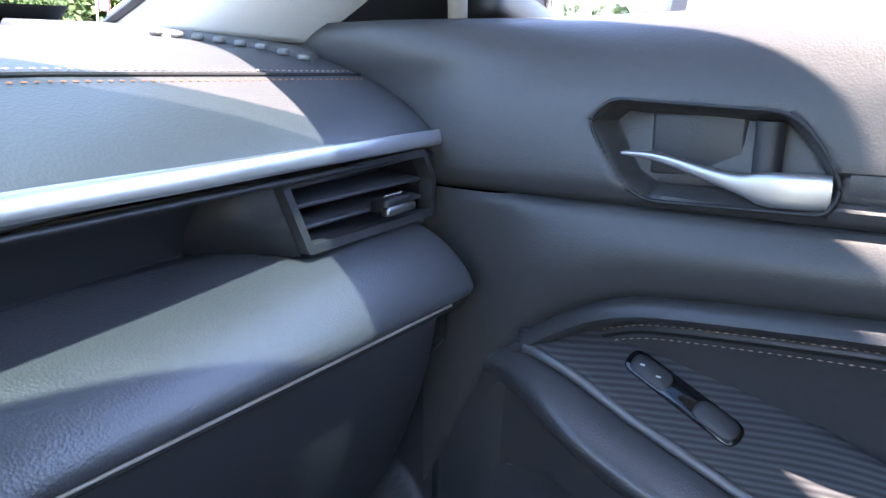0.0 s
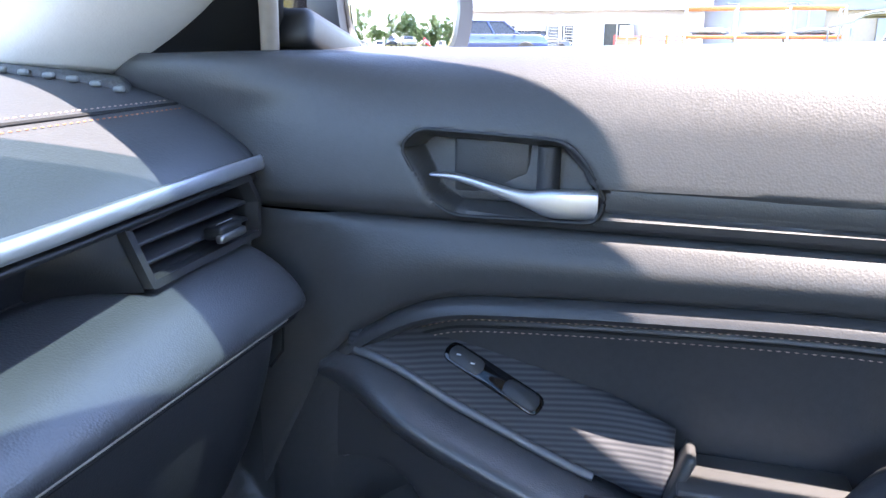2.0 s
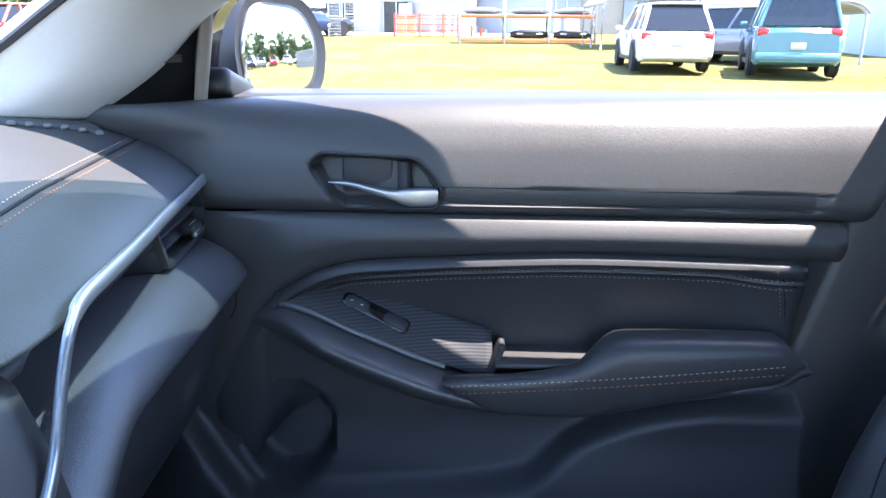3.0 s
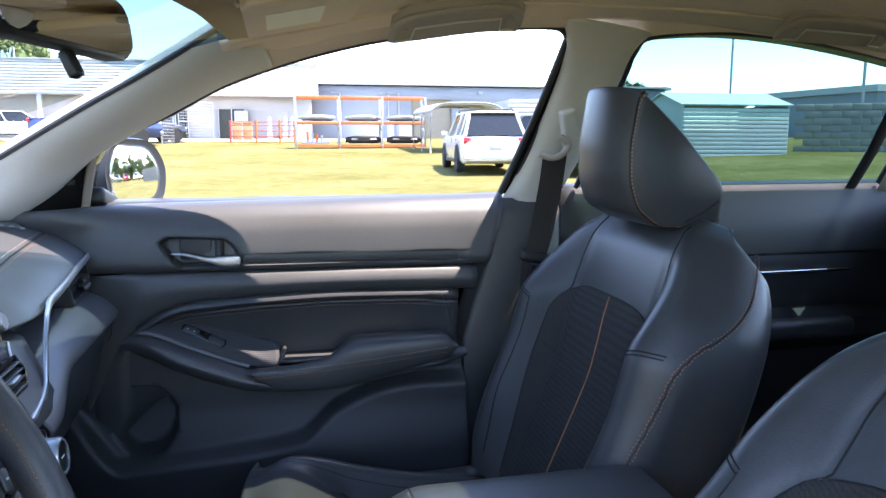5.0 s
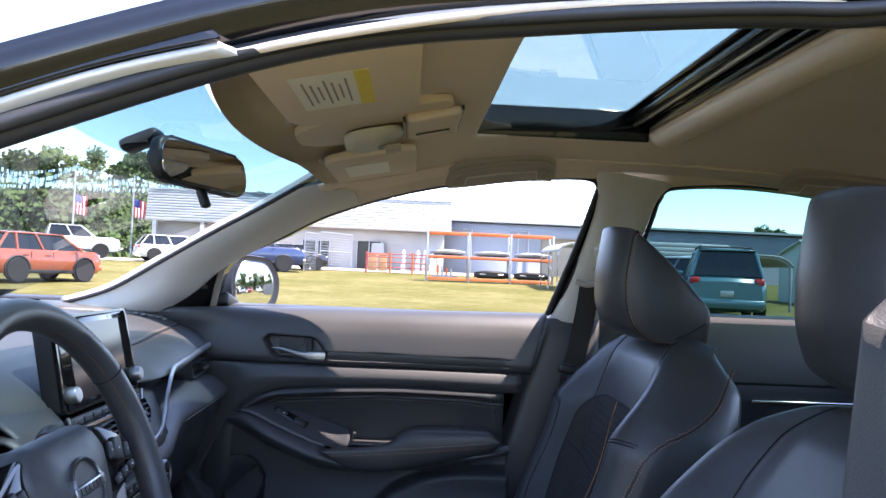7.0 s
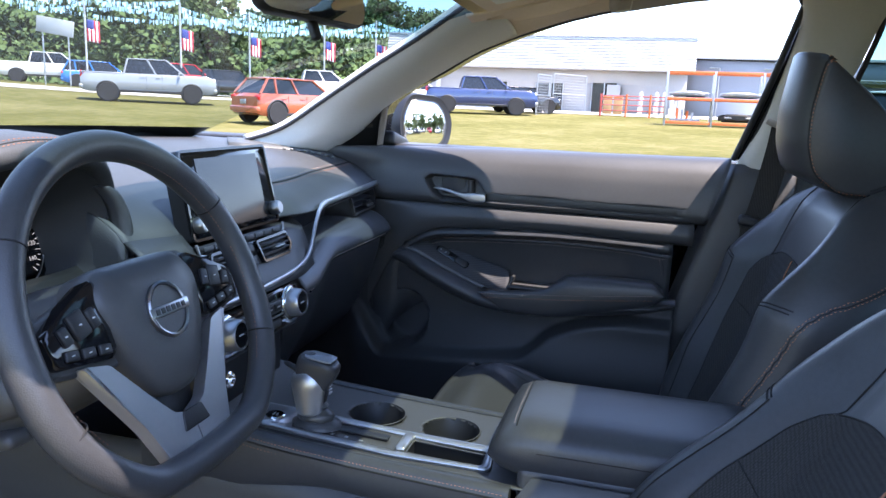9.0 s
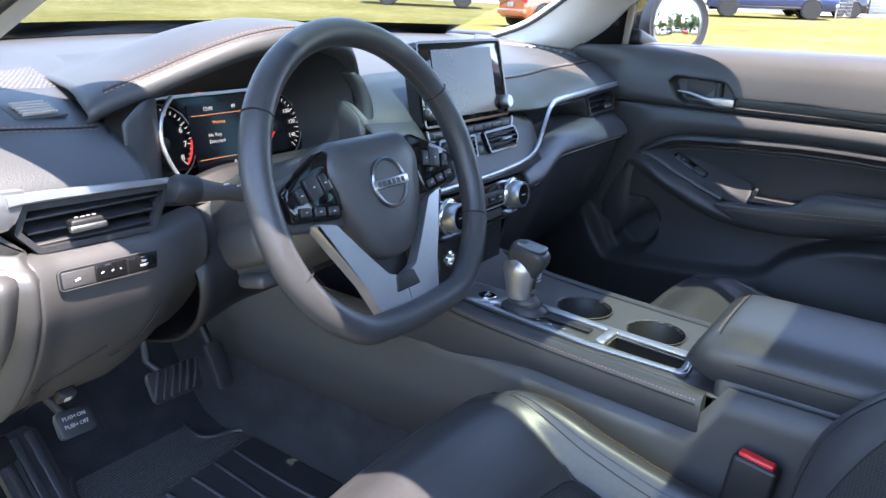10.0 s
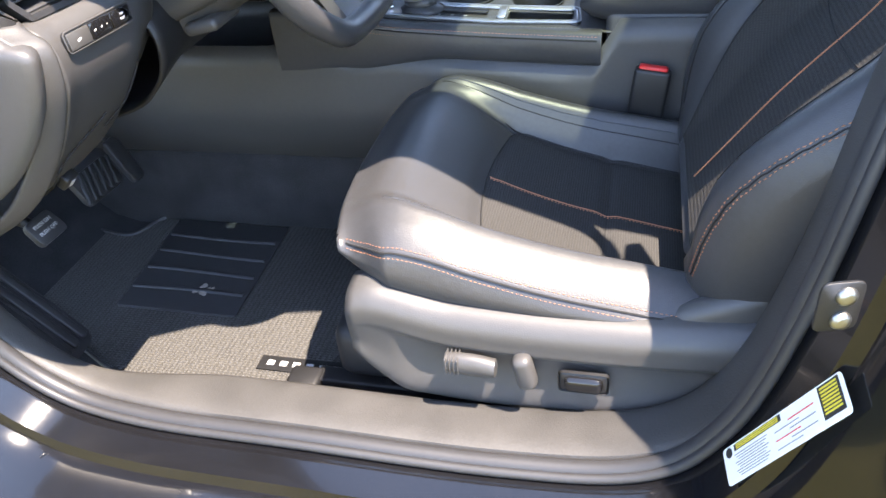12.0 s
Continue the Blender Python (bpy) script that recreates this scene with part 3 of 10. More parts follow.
def build_rear_side(side):
    """Rear door inner panel, its tinted window and the division bar."""
    t = thing("rear_door", "black rear door panel with chrome pull and tinted window", "car door", "rear doors")
    prof = [(1.045, 0.045), (1.04, 0.02), (1.0, 0.0), (0.93, -0.012), (0.88, -0.014), (0.872, 0.0), (0.85, -0.004), (0.74, 0.006), (0.72, -0.05), (0.68, -0.055), (0.64, -0.01), (0.45, -0.02), (0.30, -0.02)]
    ys = steps(-0.79, -1.75, 16)
    shell(part("panel", sheet(lambda y, i: V(side * (0.735 + prof[i][1]), y, prof[i][0]), ys, range(len(prof))), DARK, t), 0.004, 0)
    part("chrome_strip", box(0.006, 0.36, 0.008, Matrix.Translation((side * 0.722, -1.36, 0.832)), 0.002), CHROME, t, "thin chrome strip")
    part("armrest", box(0.06, 0.42, 0.05, Matrix.Translation((side * 0.70, -1.32, 0.70)), 0.018, 3), LEATHER, t)
    win = [on_side(p.x, p.y, side, 0.0) for p in curve([(y, z, 0) for y, z in REAR_WIN], 5)]
    part("window_seal", tube(win, 0.006, 6), RUBBER, t)
    band = [[V(p.x + side * a, p.y, p.z + b) for a, b in ((0.0, 0.006), (0.050, -0.004), (0.050, 0.012), (0.0, 0.020))] for p in win[8:36]]
    part("outer_band", loft(band), PAINT, t, "black painted upper door frame")
    part("division_bar", tube([on_side(-1.548, 1.03, side, 0.0), on_side(-1.555, 1.12, side, 0.0), on_side(-1.545, 1.31, side, 0.0)], 0.016, 8, flat=0.5), DARK, t, "black quarter-light bar")
    bm = bmesh.new()
    vs = [bm.verts.new(v) for v in win]
    bm.faces.new(vs)
    part("window_pane", bm, GLASS_REAR, t, "dark tinted glass")
    # pillar behind the window
    rings = [[on_side(-1.62, z, side, -0.01), on_side(-1.80, z, side, -0.05)] for z in (1.02, 1.15, 1.28, 1.36)]
    shell(part("rear_pillar", loft(rings, False, False), LINER, t), 0.004, 0)
    return t


for side in (1, -1):
    build_rear_side(side)


def build_rear_grab(y0, y1, dx=0.0, dz=0.0):
    t = thing("grab_handle", "beige-grey folding roof grab handle", "grab handle", "roof grab handles")

    def at(y, d):
        z = lerp_table(y, [(-1.35, 1.352), (-0.6, 1.378), (-0.39, 1.352)])
        return V(0.463 + dx + 0.04 * d, y, z - 0.010 + dz - 0.022 * d)

    pts = [at(y0, 1.0), at(y0 - 0.004, 0.25), at(y0 - 0.03, -0.1), at((y0 + y1) / 2, -0.25), at(y1 + 0.03, -0.1), at(y1 + 0.004, 0.25), at(y1, 1.0)]
    # grip: flattened bar
    path = curve(pts, 5)
    part("grip", tube(path, 0.011, 10, flat=0.7), PILLAR_GREY, t)
    # recess plate behind with rounded top
    rings = []
    for f in steps(0, 1, 16):
        y = y0 + 0.006 + (y1 - y0 - 0.012) * f
        h = 1 - (2 * f - 1) ** 8
        a, b = at(y, 1.25), at(y, -0.55 * h)
        rings.append([a - V(0.0, 0, 0.002), b - V(0, 0, 0.002), b + V(0, 0, 0.010), a + V(0, 0, 0.010)])
    part("backplate", loft(rings), PILLAR_GREY, t)
    for y in (y0 - 0.012, y1 + 0.012):
        part("end_cap", box(0.03, 0.024, 0.014, Matrix.Translation(at(y, 0.75)) @ Matrix.Rotation(radians(28), 4, "Y"), 0.004), PILLAR_GREY, t)
    part("outline_gap", tube([at(y0 - 0.004, 0.95) + V(-0.004, 0, -0.009), at(y0 - 0.03, 0.9) + V(-0.004, 0, -0.009), at(y0 - 0.034, 0.3) + V(-0.003, 0, -0.007), at((y0 + y1) / 2, 0.2) + V(-0.003, 0, -0.009), at(y1 + 0.034, 0.3) + V(-0.003, 0, -0.007), at(y1 + 0.03, 0.9) + V(-0.004, 0, -0.009), at(y1 + 0.004, 0.95) + V(-0.004, 0, -0.009)], 0.0020, 6), PILLAR, t)
    return t


build_rear_grab(-0.385, -0.605)
build_rear_grab(-1.12, -1.34, -0.030, 0.012)


def build_visor(cx, warn):
    t = thing("sun_visor", "folded beige sun visor with a warning label" if warn else "folded beige sun visor with a paper label", "sun visor", "sun visors")
    w, d = 0.36, 0.165
    m = axes((cx, -0.225, roof_z(cx * 0.8, -0.225) - 0.018), (1, 0, 0), (0, 1, -0.20))
    out = rounded([(-w / 2, -d / 2), (w / 2, -d / 2), (w / 2, d / 2), (-w / 2, d / 2)], 0.04, 6)
    part("body", prism(out, 0.014, m @ Matrix.Translation((0, 0, -0.010)), 0.006, 3), LINER, t)
    sgn = -1 if cx < 0 else 1
    part("label", box(0.145, 0.082, 0.0006, m @ Matrix.Translation((sgn * -0.015, 0.012, -0.0105))), WHITE_LABEL, t, "printed paper label")
    if warn:
        part("label_band", box(0.145, 0.016, 0.0006, m @ Matrix.Translation((sgn * -0.015, -0.021, -0.0111))), YELLOW, t, "yellow band")
        for k in range(7):
            part("print_line", box(0.10 - 0.02 * (k % 3), 0.0022, 0.0004, m @ Matrix.Translation((sgn * -0.015, 0.042 - k * 0.0075, -0.0112))), INK, t)
    part("clip", box(0.020, 0.008, 0.008, m @ Matrix.Translation((-sgn * 0.165, 0.085, -0.004)), 0.004), PILLAR_GREY, t)
    part("pivot_arm", tube([m @ V(sgn * 0.16, 0.08, 0.0), m @ V(sgn * 0.19, 0.09, 0.004), m @ V(sgn * 0.2, 0.1, 0.02)], 0.006, 8), PILLAR_GREY, t)
    return t


build_visor(-0.335, True)
build_visor(0.335, False)


def build_overhead_console():
    t = thing("overhead_console", "beige overhead console with map light and switches", "overhead console")
    m = axes((0.030, -0.278, 1.340), (1, 0, 0), (0, 1, -0.22)) @ Matrix.Translation((0, 0, 0.018))
    out = rounded([(-0.125, -0.085), (0.10, -0.085), (0.10, 0.075), (0.055, 0.155), (-0.055, 0.155), (-0.125, 0.075)], 0.03, 6)
    part("base", prism(out, 0.012, m @ Matrix.Translation((0, 0, -0.004)), 0.004, 3), LINER, t)
    # forward switch pod, drooping
    pod = []
    for f in steps(0, 1, 12):
        y = 0.085 - 0.095 * f
        w = 0.056 * math.sqrt(max(0.05, 1 - (2 * f - 1) ** 4)) + 0.004
        d = 0.020 * math.sin(math.pi * min(1, 0.25 + 0.75 * f)) + 0.004
        pod.append([m @ V(0.016 + w * math.cos(a), y, -0.010 - d * max(0.0, math.sin(a)) + 0.006 * max(0, -math.sin(a))) for a in steps(0, 2 * math.pi, 20)[:-1]])
    part("switch_pod", loft(pod), PILLAR, t, "pale rounded pod")
    for x in (-0.018, 0.022):
        part("switch", box(0.022, 0.026, 0.006, m @ Matrix.Translation((x + 0.035, 0.012, -0.032)), 0.002), PILLAR_GREY, t)
    part("lens", box(0.012, 0.010, 0.004, m @ Matrix.Translation((0.004, 0.03, -0.034)), 0.001), INK, t)
    part("storage_lid", box(0.150, 0.085, 0.014, m @ Matrix.Translation((0.0, -0.055, -0.010)), 0.006, 3), LINER, t)
    part("slot", box(0.008, 0.055, 0.004, m @ Matrix.Translation((0.03, -0.055, -0.017)), 0.001), DARK, t)
    part("lid_gap", box(0.155, 0.004, 0.008, m @ Matrix.Translation((0.0, -0.0105, -0.012))), DARK, t)
    part("lid_gap", box(0.155, 0.003, 0.006, m @ Matrix.Translation((0.0, -0.0995, -0.008))), DARK, t)
    return t


build_overhead_console()


def build_rear_view_mirror():
    t = thing("rear_view_mirror", "black-framed rear view mirror on the windscreen", "mirror")
    a = radians(20)
    m = axes((-0.022, 0.005, 1.266), (math.cos(a), -math.sin(a), -0.03), (0.03, 0.10, 1))
    out = rounded([(-0.100, -0.030), (0.116, -0.030), (0.110, 0.036), (-0.098, 0.034)], 0.026, 7)
    part("housing", prism(out, 0.020, m @ Matrix.Translation((0, 0, -0.020)), 0.007, 3), DARK, t)
    inn = [(x * 0.955, y * 0.86) for x, y in out]
    part("mirror_glass", prism(inn, 0.002, m @ Matrix.Translation((0, 0, 0.0005))), MIRROR, t, "silvered glass")
    part("dimmer_tab", box(0.014, 0.028, 0.012, m @ Matrix.Translation((0.012, -0.043, -0.010)) @ Matrix.Rotation(radians(-20), 4, "X"), 0.003), DARK, t)
    part("stem", tube([m @ V(0, 0.01, -0.015), m @ V(0.0, 0.03, -0.05), V(-0.015, 0.085, 1.302)], 0.010, 8), DARK, t)
    part("mount", box(0.042, 0.06, 0.020, Matrix.Translation((-0.012, 0.100, 1.304)) @ Matrix.Rotation(radians(-24), 4, "X"), 0.008), DARK, t)
    return t


build_rear_view_mirror()


def build_door_mirror():
    t = thing("door_mirror", "dark grey door mirror with a curved glass", "mirror")
    m = axes((0.945, 0.125, 1.065), (0.81, -0.45, 0), (0, 0.058, 1))
    out = rounded([(-0.085, -0.062), (0.075, -0.060), (0.095, 0.015), (0.055, 0.072), (-0.06, 0.078), (-0.095, 0.02)], 0.045, 7)
    out = [(x * 1.14 + 0.006, y * 1.14) for x, y in out]
    rings = []
    for z, s in ((0.004, 0.90), (0.006, 0.95), (-0.008, 1.0), (-0.05, 0.97), (-0.09, 0.75), (-0.11, 0.35)):
        rings.append([m @ V(x * s, y * s, z) for x, y in out])
    part("housing", loft(rings), surface("dark_grey_plastic", (0.014, 0.014, 0.016), 0.5), t)
    dome = [[m @ V(x * 0.80 * s - 0.004, y * 0.80 * s, 0.0085 - (x * x + y * y) * s * s * 0.34) for x, y in out] for s in (0.06, 0.2, 0.35, 0.5, 0.65, 0.8, 0.9, 1.0)]
    part("mirror_glass", loft(dome), MIRROR, t, "silvered convex glass", 180)
    part("foot", box(0.13, 0.05, 0.035, Matrix.Translation((0.83, 0.175, 1.025)) @ Matrix.Rotation(radians(12), 4, "Y"), 0.010, 3), DARK, t)
    return t


build_door_mirror()


# ---- door opening on the driver's side ----
LOOP = [(-0.742, 0.0, 0.335), (-0.740, 0.22, 0.335), (-0.735, 0.35, 0.365), (-0.740, 0.425, 0.47), (-0.748, 0.442, 0.62), (-0.752, 0.425, 0.77), (-0.752, 0.37, 0.93), (-0.715, 0.21, 1.075), (-0.640, -0.03, 1.205), (-0.578, -0.22, 1.293), (-0.556, -0.40, 1.328), (-0.550, -0.62, 1.348), (-0.575, -0.715, 1.325), (-0.640, -0.66, 1.10), (-0.712, -0.585, 0.82), (-0.738, -0.545, 0.60), (-0.745, -0.50, 0.45), (-0.746, -0.42, 0.365), (-0.744, -0.25, 0.337)]


def build_door_opening():
    loop = curve(LOOP, 8, True)
    t = thing("door_seal", "grey-black rubber seal round the open driver door frame", "door seal", kind="structure")
    part("seal", tube(loop, 0.011, 10, True), RUBBER, t)
    part("seal_lip", tube([p + V(-0.013, 0, 0) for p in loop], 0.006, 8, True), RUBBER, t)
    # painted body round the opening, in steps outwards
    c = V(-0.7, -0.07, 0.75)
    rings = []
    n = len(loop)
    for k, (out, dx) in enumerate([(0.004, -0.010), (0.012, -0.028), (0.020, -0.060), (0.034, -0.066), (0.042, -0.100), (0.060, -0.112), (0.075, -0.150), (0.11, -0.155), (0.16, -0.135)]):
        ring = []
        for p in loop:
            d = V(0, p.y - c.y, p.z - c.z)
            # more square outline, so the rocker stays straight
            d = V(0, d.y * 0.9, d.z * 1.2).normalized()
            up = smooth01(0.95, 1.10, p.z)
            ring.append(p + V(dx * (1 - 0.85 * up), d.y * out * (1 - 0.85 * up), d.z * out * (1 - 0.7 * up)))
        rings.append(ring)
    rings2 = [[r[i] for r in rings] for i in range(n)]
    rings2.append(rings2[0])
    ring_bm = loft(rings2, False, False)
    bmesh.ops.remove_doubles(ring_bm, verts=ring_bm.verts, dist=1e-6)
    shell(part("frame", ring_bm, PAINT, t, "glossy black painted door frame"), 0.003, 0)
    return t


build_door_opening()


def build_sill():
    """Scuff plate, kick panel and lower B-post trim round the foot of the opening."""
    loop = curve(LOOP, 8, True)
    n = len(loop)
    t = thing("sill_trim", "dusty grey-black plastic sill plate and kick panel", "sill trim", kind="structure")
    # start at the top of the B-post, run down, along the sill and up the front post
    order = [loop[(13 * 8 + k) % n] for k in range(0, 13 * 8 - 8)]
    rings = []
    for p in order:
        d = V(0, -0.07 - p.y, 0.72 - p.z)
        d = V(0, d.y * 0.9, d.z * 1.25).normalized()
        low = 1 - smooth01(0.33, 0.5, p.z)
        a = p + V(0.010, 0, 0.004)
        b = p + V(0.018, 0, 0.010 * low) + d * 0.002
        w = 1 - 0.42 * smooth01(0.12, 0.36, p.y)
        e = p + V(0.070 * w, 0, 0.010 * low) - d * 0.004
        f = p + V(0.088 * w, 0, 0.002 * low) - d * 0.012
        g = p + V(0.092 * w, 0, -0.10 * low) - d * 0.05 * (1 - low)
        rings.append(curve([a, b, e, f, g], 3))
    shell(part("plate", loft(rings, False, False), surface("dusty_black_plastic", (0.045, 0.043, 0.041), 0.55, grain=0.4, grain_size=420, vary=0.25, vary_size=14), t), 0.004, 0)
    part("plate_joint", box(0.062, 0.002, 0.002, Matrix.Translation((-0.697, -0.335, 0.3475))), SEAM, t)
    return t


build_sill()


def build_floor():
    bm = bmesh.new()

    def fz(x, y):
        z = 0.235
        z += 0.30 * smooth01(0.62, 1.0, y)
        z += 0.10 * smooth01(-0.05, -0.2, y) * (1 - smooth01(0.55, 0.66, abs(x)) * 0.9)
        return z

    ob = finish("floor", sheet(lambda x, y: V(x, y, fz(x, y)), steps(-0.69, 0.74, 20), steps(-1.75, 1.0, 50)), CARPET)
    shell(ob, 0.02, -1.0)
    tagged(ob, "charcoal loop carpet on the car floor", "floor", kind="structure")
    # bulkhead and rear closure
    for nm, pts in (("wall_front", [(-0.76, 1.0, 0.3), (0.76, 1.0, 0.3), (0.76, 0.95, 1.0), (-0.76, 0.95, 1.0)]), ("wall_rear", [(-0.75, -1.75, 0.2), (0.75, -1.75, 0.2), (0.75, -1.75, 1.0), (-0.75, -1.75, 1.0)])):
        bm = bmesh.new()
        bm.faces.new([bm.verts.new(p) for p in pts])
        o = shell(finish(nm, bm, CARPET), 0.02)
        tagged(o, "dark carpeted bulkhead closing the cabin", "bulkhead", kind="structure")
    # outer shell of the far side, below the belt
    for side in (1,):
        ob = finish("body_side", sheet(lambda y, z: V(side * (0.86 + 0.05 * math.sin((z - 0.2) / 0.85 * math.pi)), y, z), steps(1.0, -1.85, 12), steps(0.18, 1.02, 10)), PAINT)
        shell(ob, 0.004)
        tagged(ob, "glossy black car body side", "car body", kind="structure")
        ob = finish("belt_sill", sheet(lambda y, u: V(side * (0.79 + 0.08 * u), y, 1.018 + 0.004 * u), steps(0.9, -1.85, 12), steps(0, 1, 2)), RUBBER)
        shell(ob, 0.006)
        tagged(ob, "black rubber belt moulding below the side glass", "moulding", kind="structure")
    # rear shelf
    bm = box(1.4, 0.5, 0.02, Matrix.Translation((0, -1.95, 1.0)))
    tagged(finish("parcel_shelf", bm, CARPET), "dark carpeted shelf below the rear window", "shelf", kind="structure")


build_floor()


def build_hood():
    """Bonnet and cowl ahead of the windscreen."""
    def fn(x, v):
        y = 0.98 + 0.95 * v
        return V(x * (1 - 0.05 * v), y, 0.93 - 0.05 * v - 0.16 * v * v - 0.06 * x * x)

    ob = finish("bonnet", sheet(fn, steps(-0.80, 0.80, 16), steps(0.08, 1, 12)), PAINT)
    shell(ob, 0.004)
    tagged(ob, "glossy black car bonnet", "bonnet", kind="structure")
    ob = finish("cowl", sheet(lambda x, v: V(x, 0.80 + 0.2 * v - 0.35 * x * x, 1.0 - 0.01 * v), steps(-0.74, 0.74, 16), steps(0, 1, 3)), DARK)
    shell(ob, 0.004)
    tagged(ob, "black plastic cowl below the windscreen", "cowl", kind="structure")


build_hood()

# ---- dashboard ----
def dash_edge_y(x):
    """Near edge of the dash top along its width."""
    return lerp_table(x, [(-0.76, 0.185), (-0.55, 0.175), (-0.45, 0.20), (-0.2, 0.20), (-0.10, 0.165), (0.15, 0.160), (0.24, 0.136), (0.33, 0.134), (0.44, 0.145), (0.55, 0.158), (0.73, 0.178)])


def dash_edge_z(x):
    return lerp_table(x, [(-0.76, 0.931), (-0.70, 0.929), (-0.56, 0.920), (-0.45, 0.93), (-0.1, 0.93), (0.15, 0.925), (0.25, 0.925), (0.43, 0.932), (0.74, 0.932)])


def dash_z(x, y):
    d = max(0.0, y - dash_edge_y(x))
    rise = lerp_table(d, [(0.0, 0.0), (0.04, 0.025), (0.08, 0.044), (0.11, 0.054), (0.14, 0.061), (0.2, 0.069), (0.3, 0.076), (0.5, 0.083), (0.9, 0.088)])
    return dash_edge_z(x) + rise - 0.010 * math.exp(-d / 0.008)


DASH = thing("dashboard", "black leather-look dashboard with orange stitching and silver trim", "dashboard")


def build_dash_top():
    def fn(x, v):
        yf = 0.93 - 0.45 * x * x
        y0 = dash_edge_y(x)
        y = y0 + (yf - y0) * (v ** 1.6)
        # wider ahead of the door, where the pad meets the pillar foot
        return V(x + 0.045 * smooth01(0.55, 0.716, x) * smooth01(0.21, 0.32, y), y, dash_z(x, y))

    def gap(x, v):
        return -0.565 < x < -0.185 and fn(x, v).y < 0.33

    ob = part("top_pad", sheet(fn, steps(-0.755, 0.716, 120), steps(0, 1, 48), skip=gap), SOFT_TOP, DASH)
    shell(ob, 0.006, -1)
    # double seam with stitching across the passenger side and the driver's outer end
    for xa, xb in ((0.165, 0.708), (-0.745, -0.585)):
        xs = steps(xa, xb, 30)
        far = xa > 0
        for dy, m, r in ((0.0, SEAM, 0.0016 if far else 0.0009), (0.007 if far else 0.004, THREAD_PALE if far else THREAD, 0), (-0.007 if far else -0.004, THREAD, 0)):
            path = []
            for x in xs:
                y = dash_edge_y(x) + 0.072 + dy
                path.append(V(x, y, dash_z(x, y) + 0.0008))
            if r:
                part("seam", tube(path, r, 6), m, DASH)
            else:
                ob = part("stitching", stitches(path, r=0.0009 if far else 0.0006), m, DASH, "thread stitching")
                tagged(ob, kind="stuff")


build_dash_top()
part("dash_core", box(1.40, 0.10, 0.22, Matrix.Translation((-0.02, 0.44, 0.815))), DARK, DASH)


def ribbon(path, width, depth, up=(0, -0.35, 1)):
    """A strip of satin metal along a path: width up, depth towards the cabin."""
    rings = []
    pts = [Vector(p) for p in path]
    for i, p in enumerate(pts):
        d = (pts[min(i + 1, len(pts) - 1)] - pts[max(i - 1, 0)]).normalized()
        n = V(0, -1, 0.25)
        n = (n - d * n.dot(d)).normalized()
        s = d.cross(n).normalized()
        w = width(i / (len(pts) - 1)) if callable(width) else width
        sec = [(-0.5, 0), (-0.5, 0.6), (-0.35, 1), (0.35, 1), (0.5, 0.6), (0.5, 0)]
        rings.append([p + s * (a * w) + n * (b * depth) for a, b in sec])
    return loft(rings)


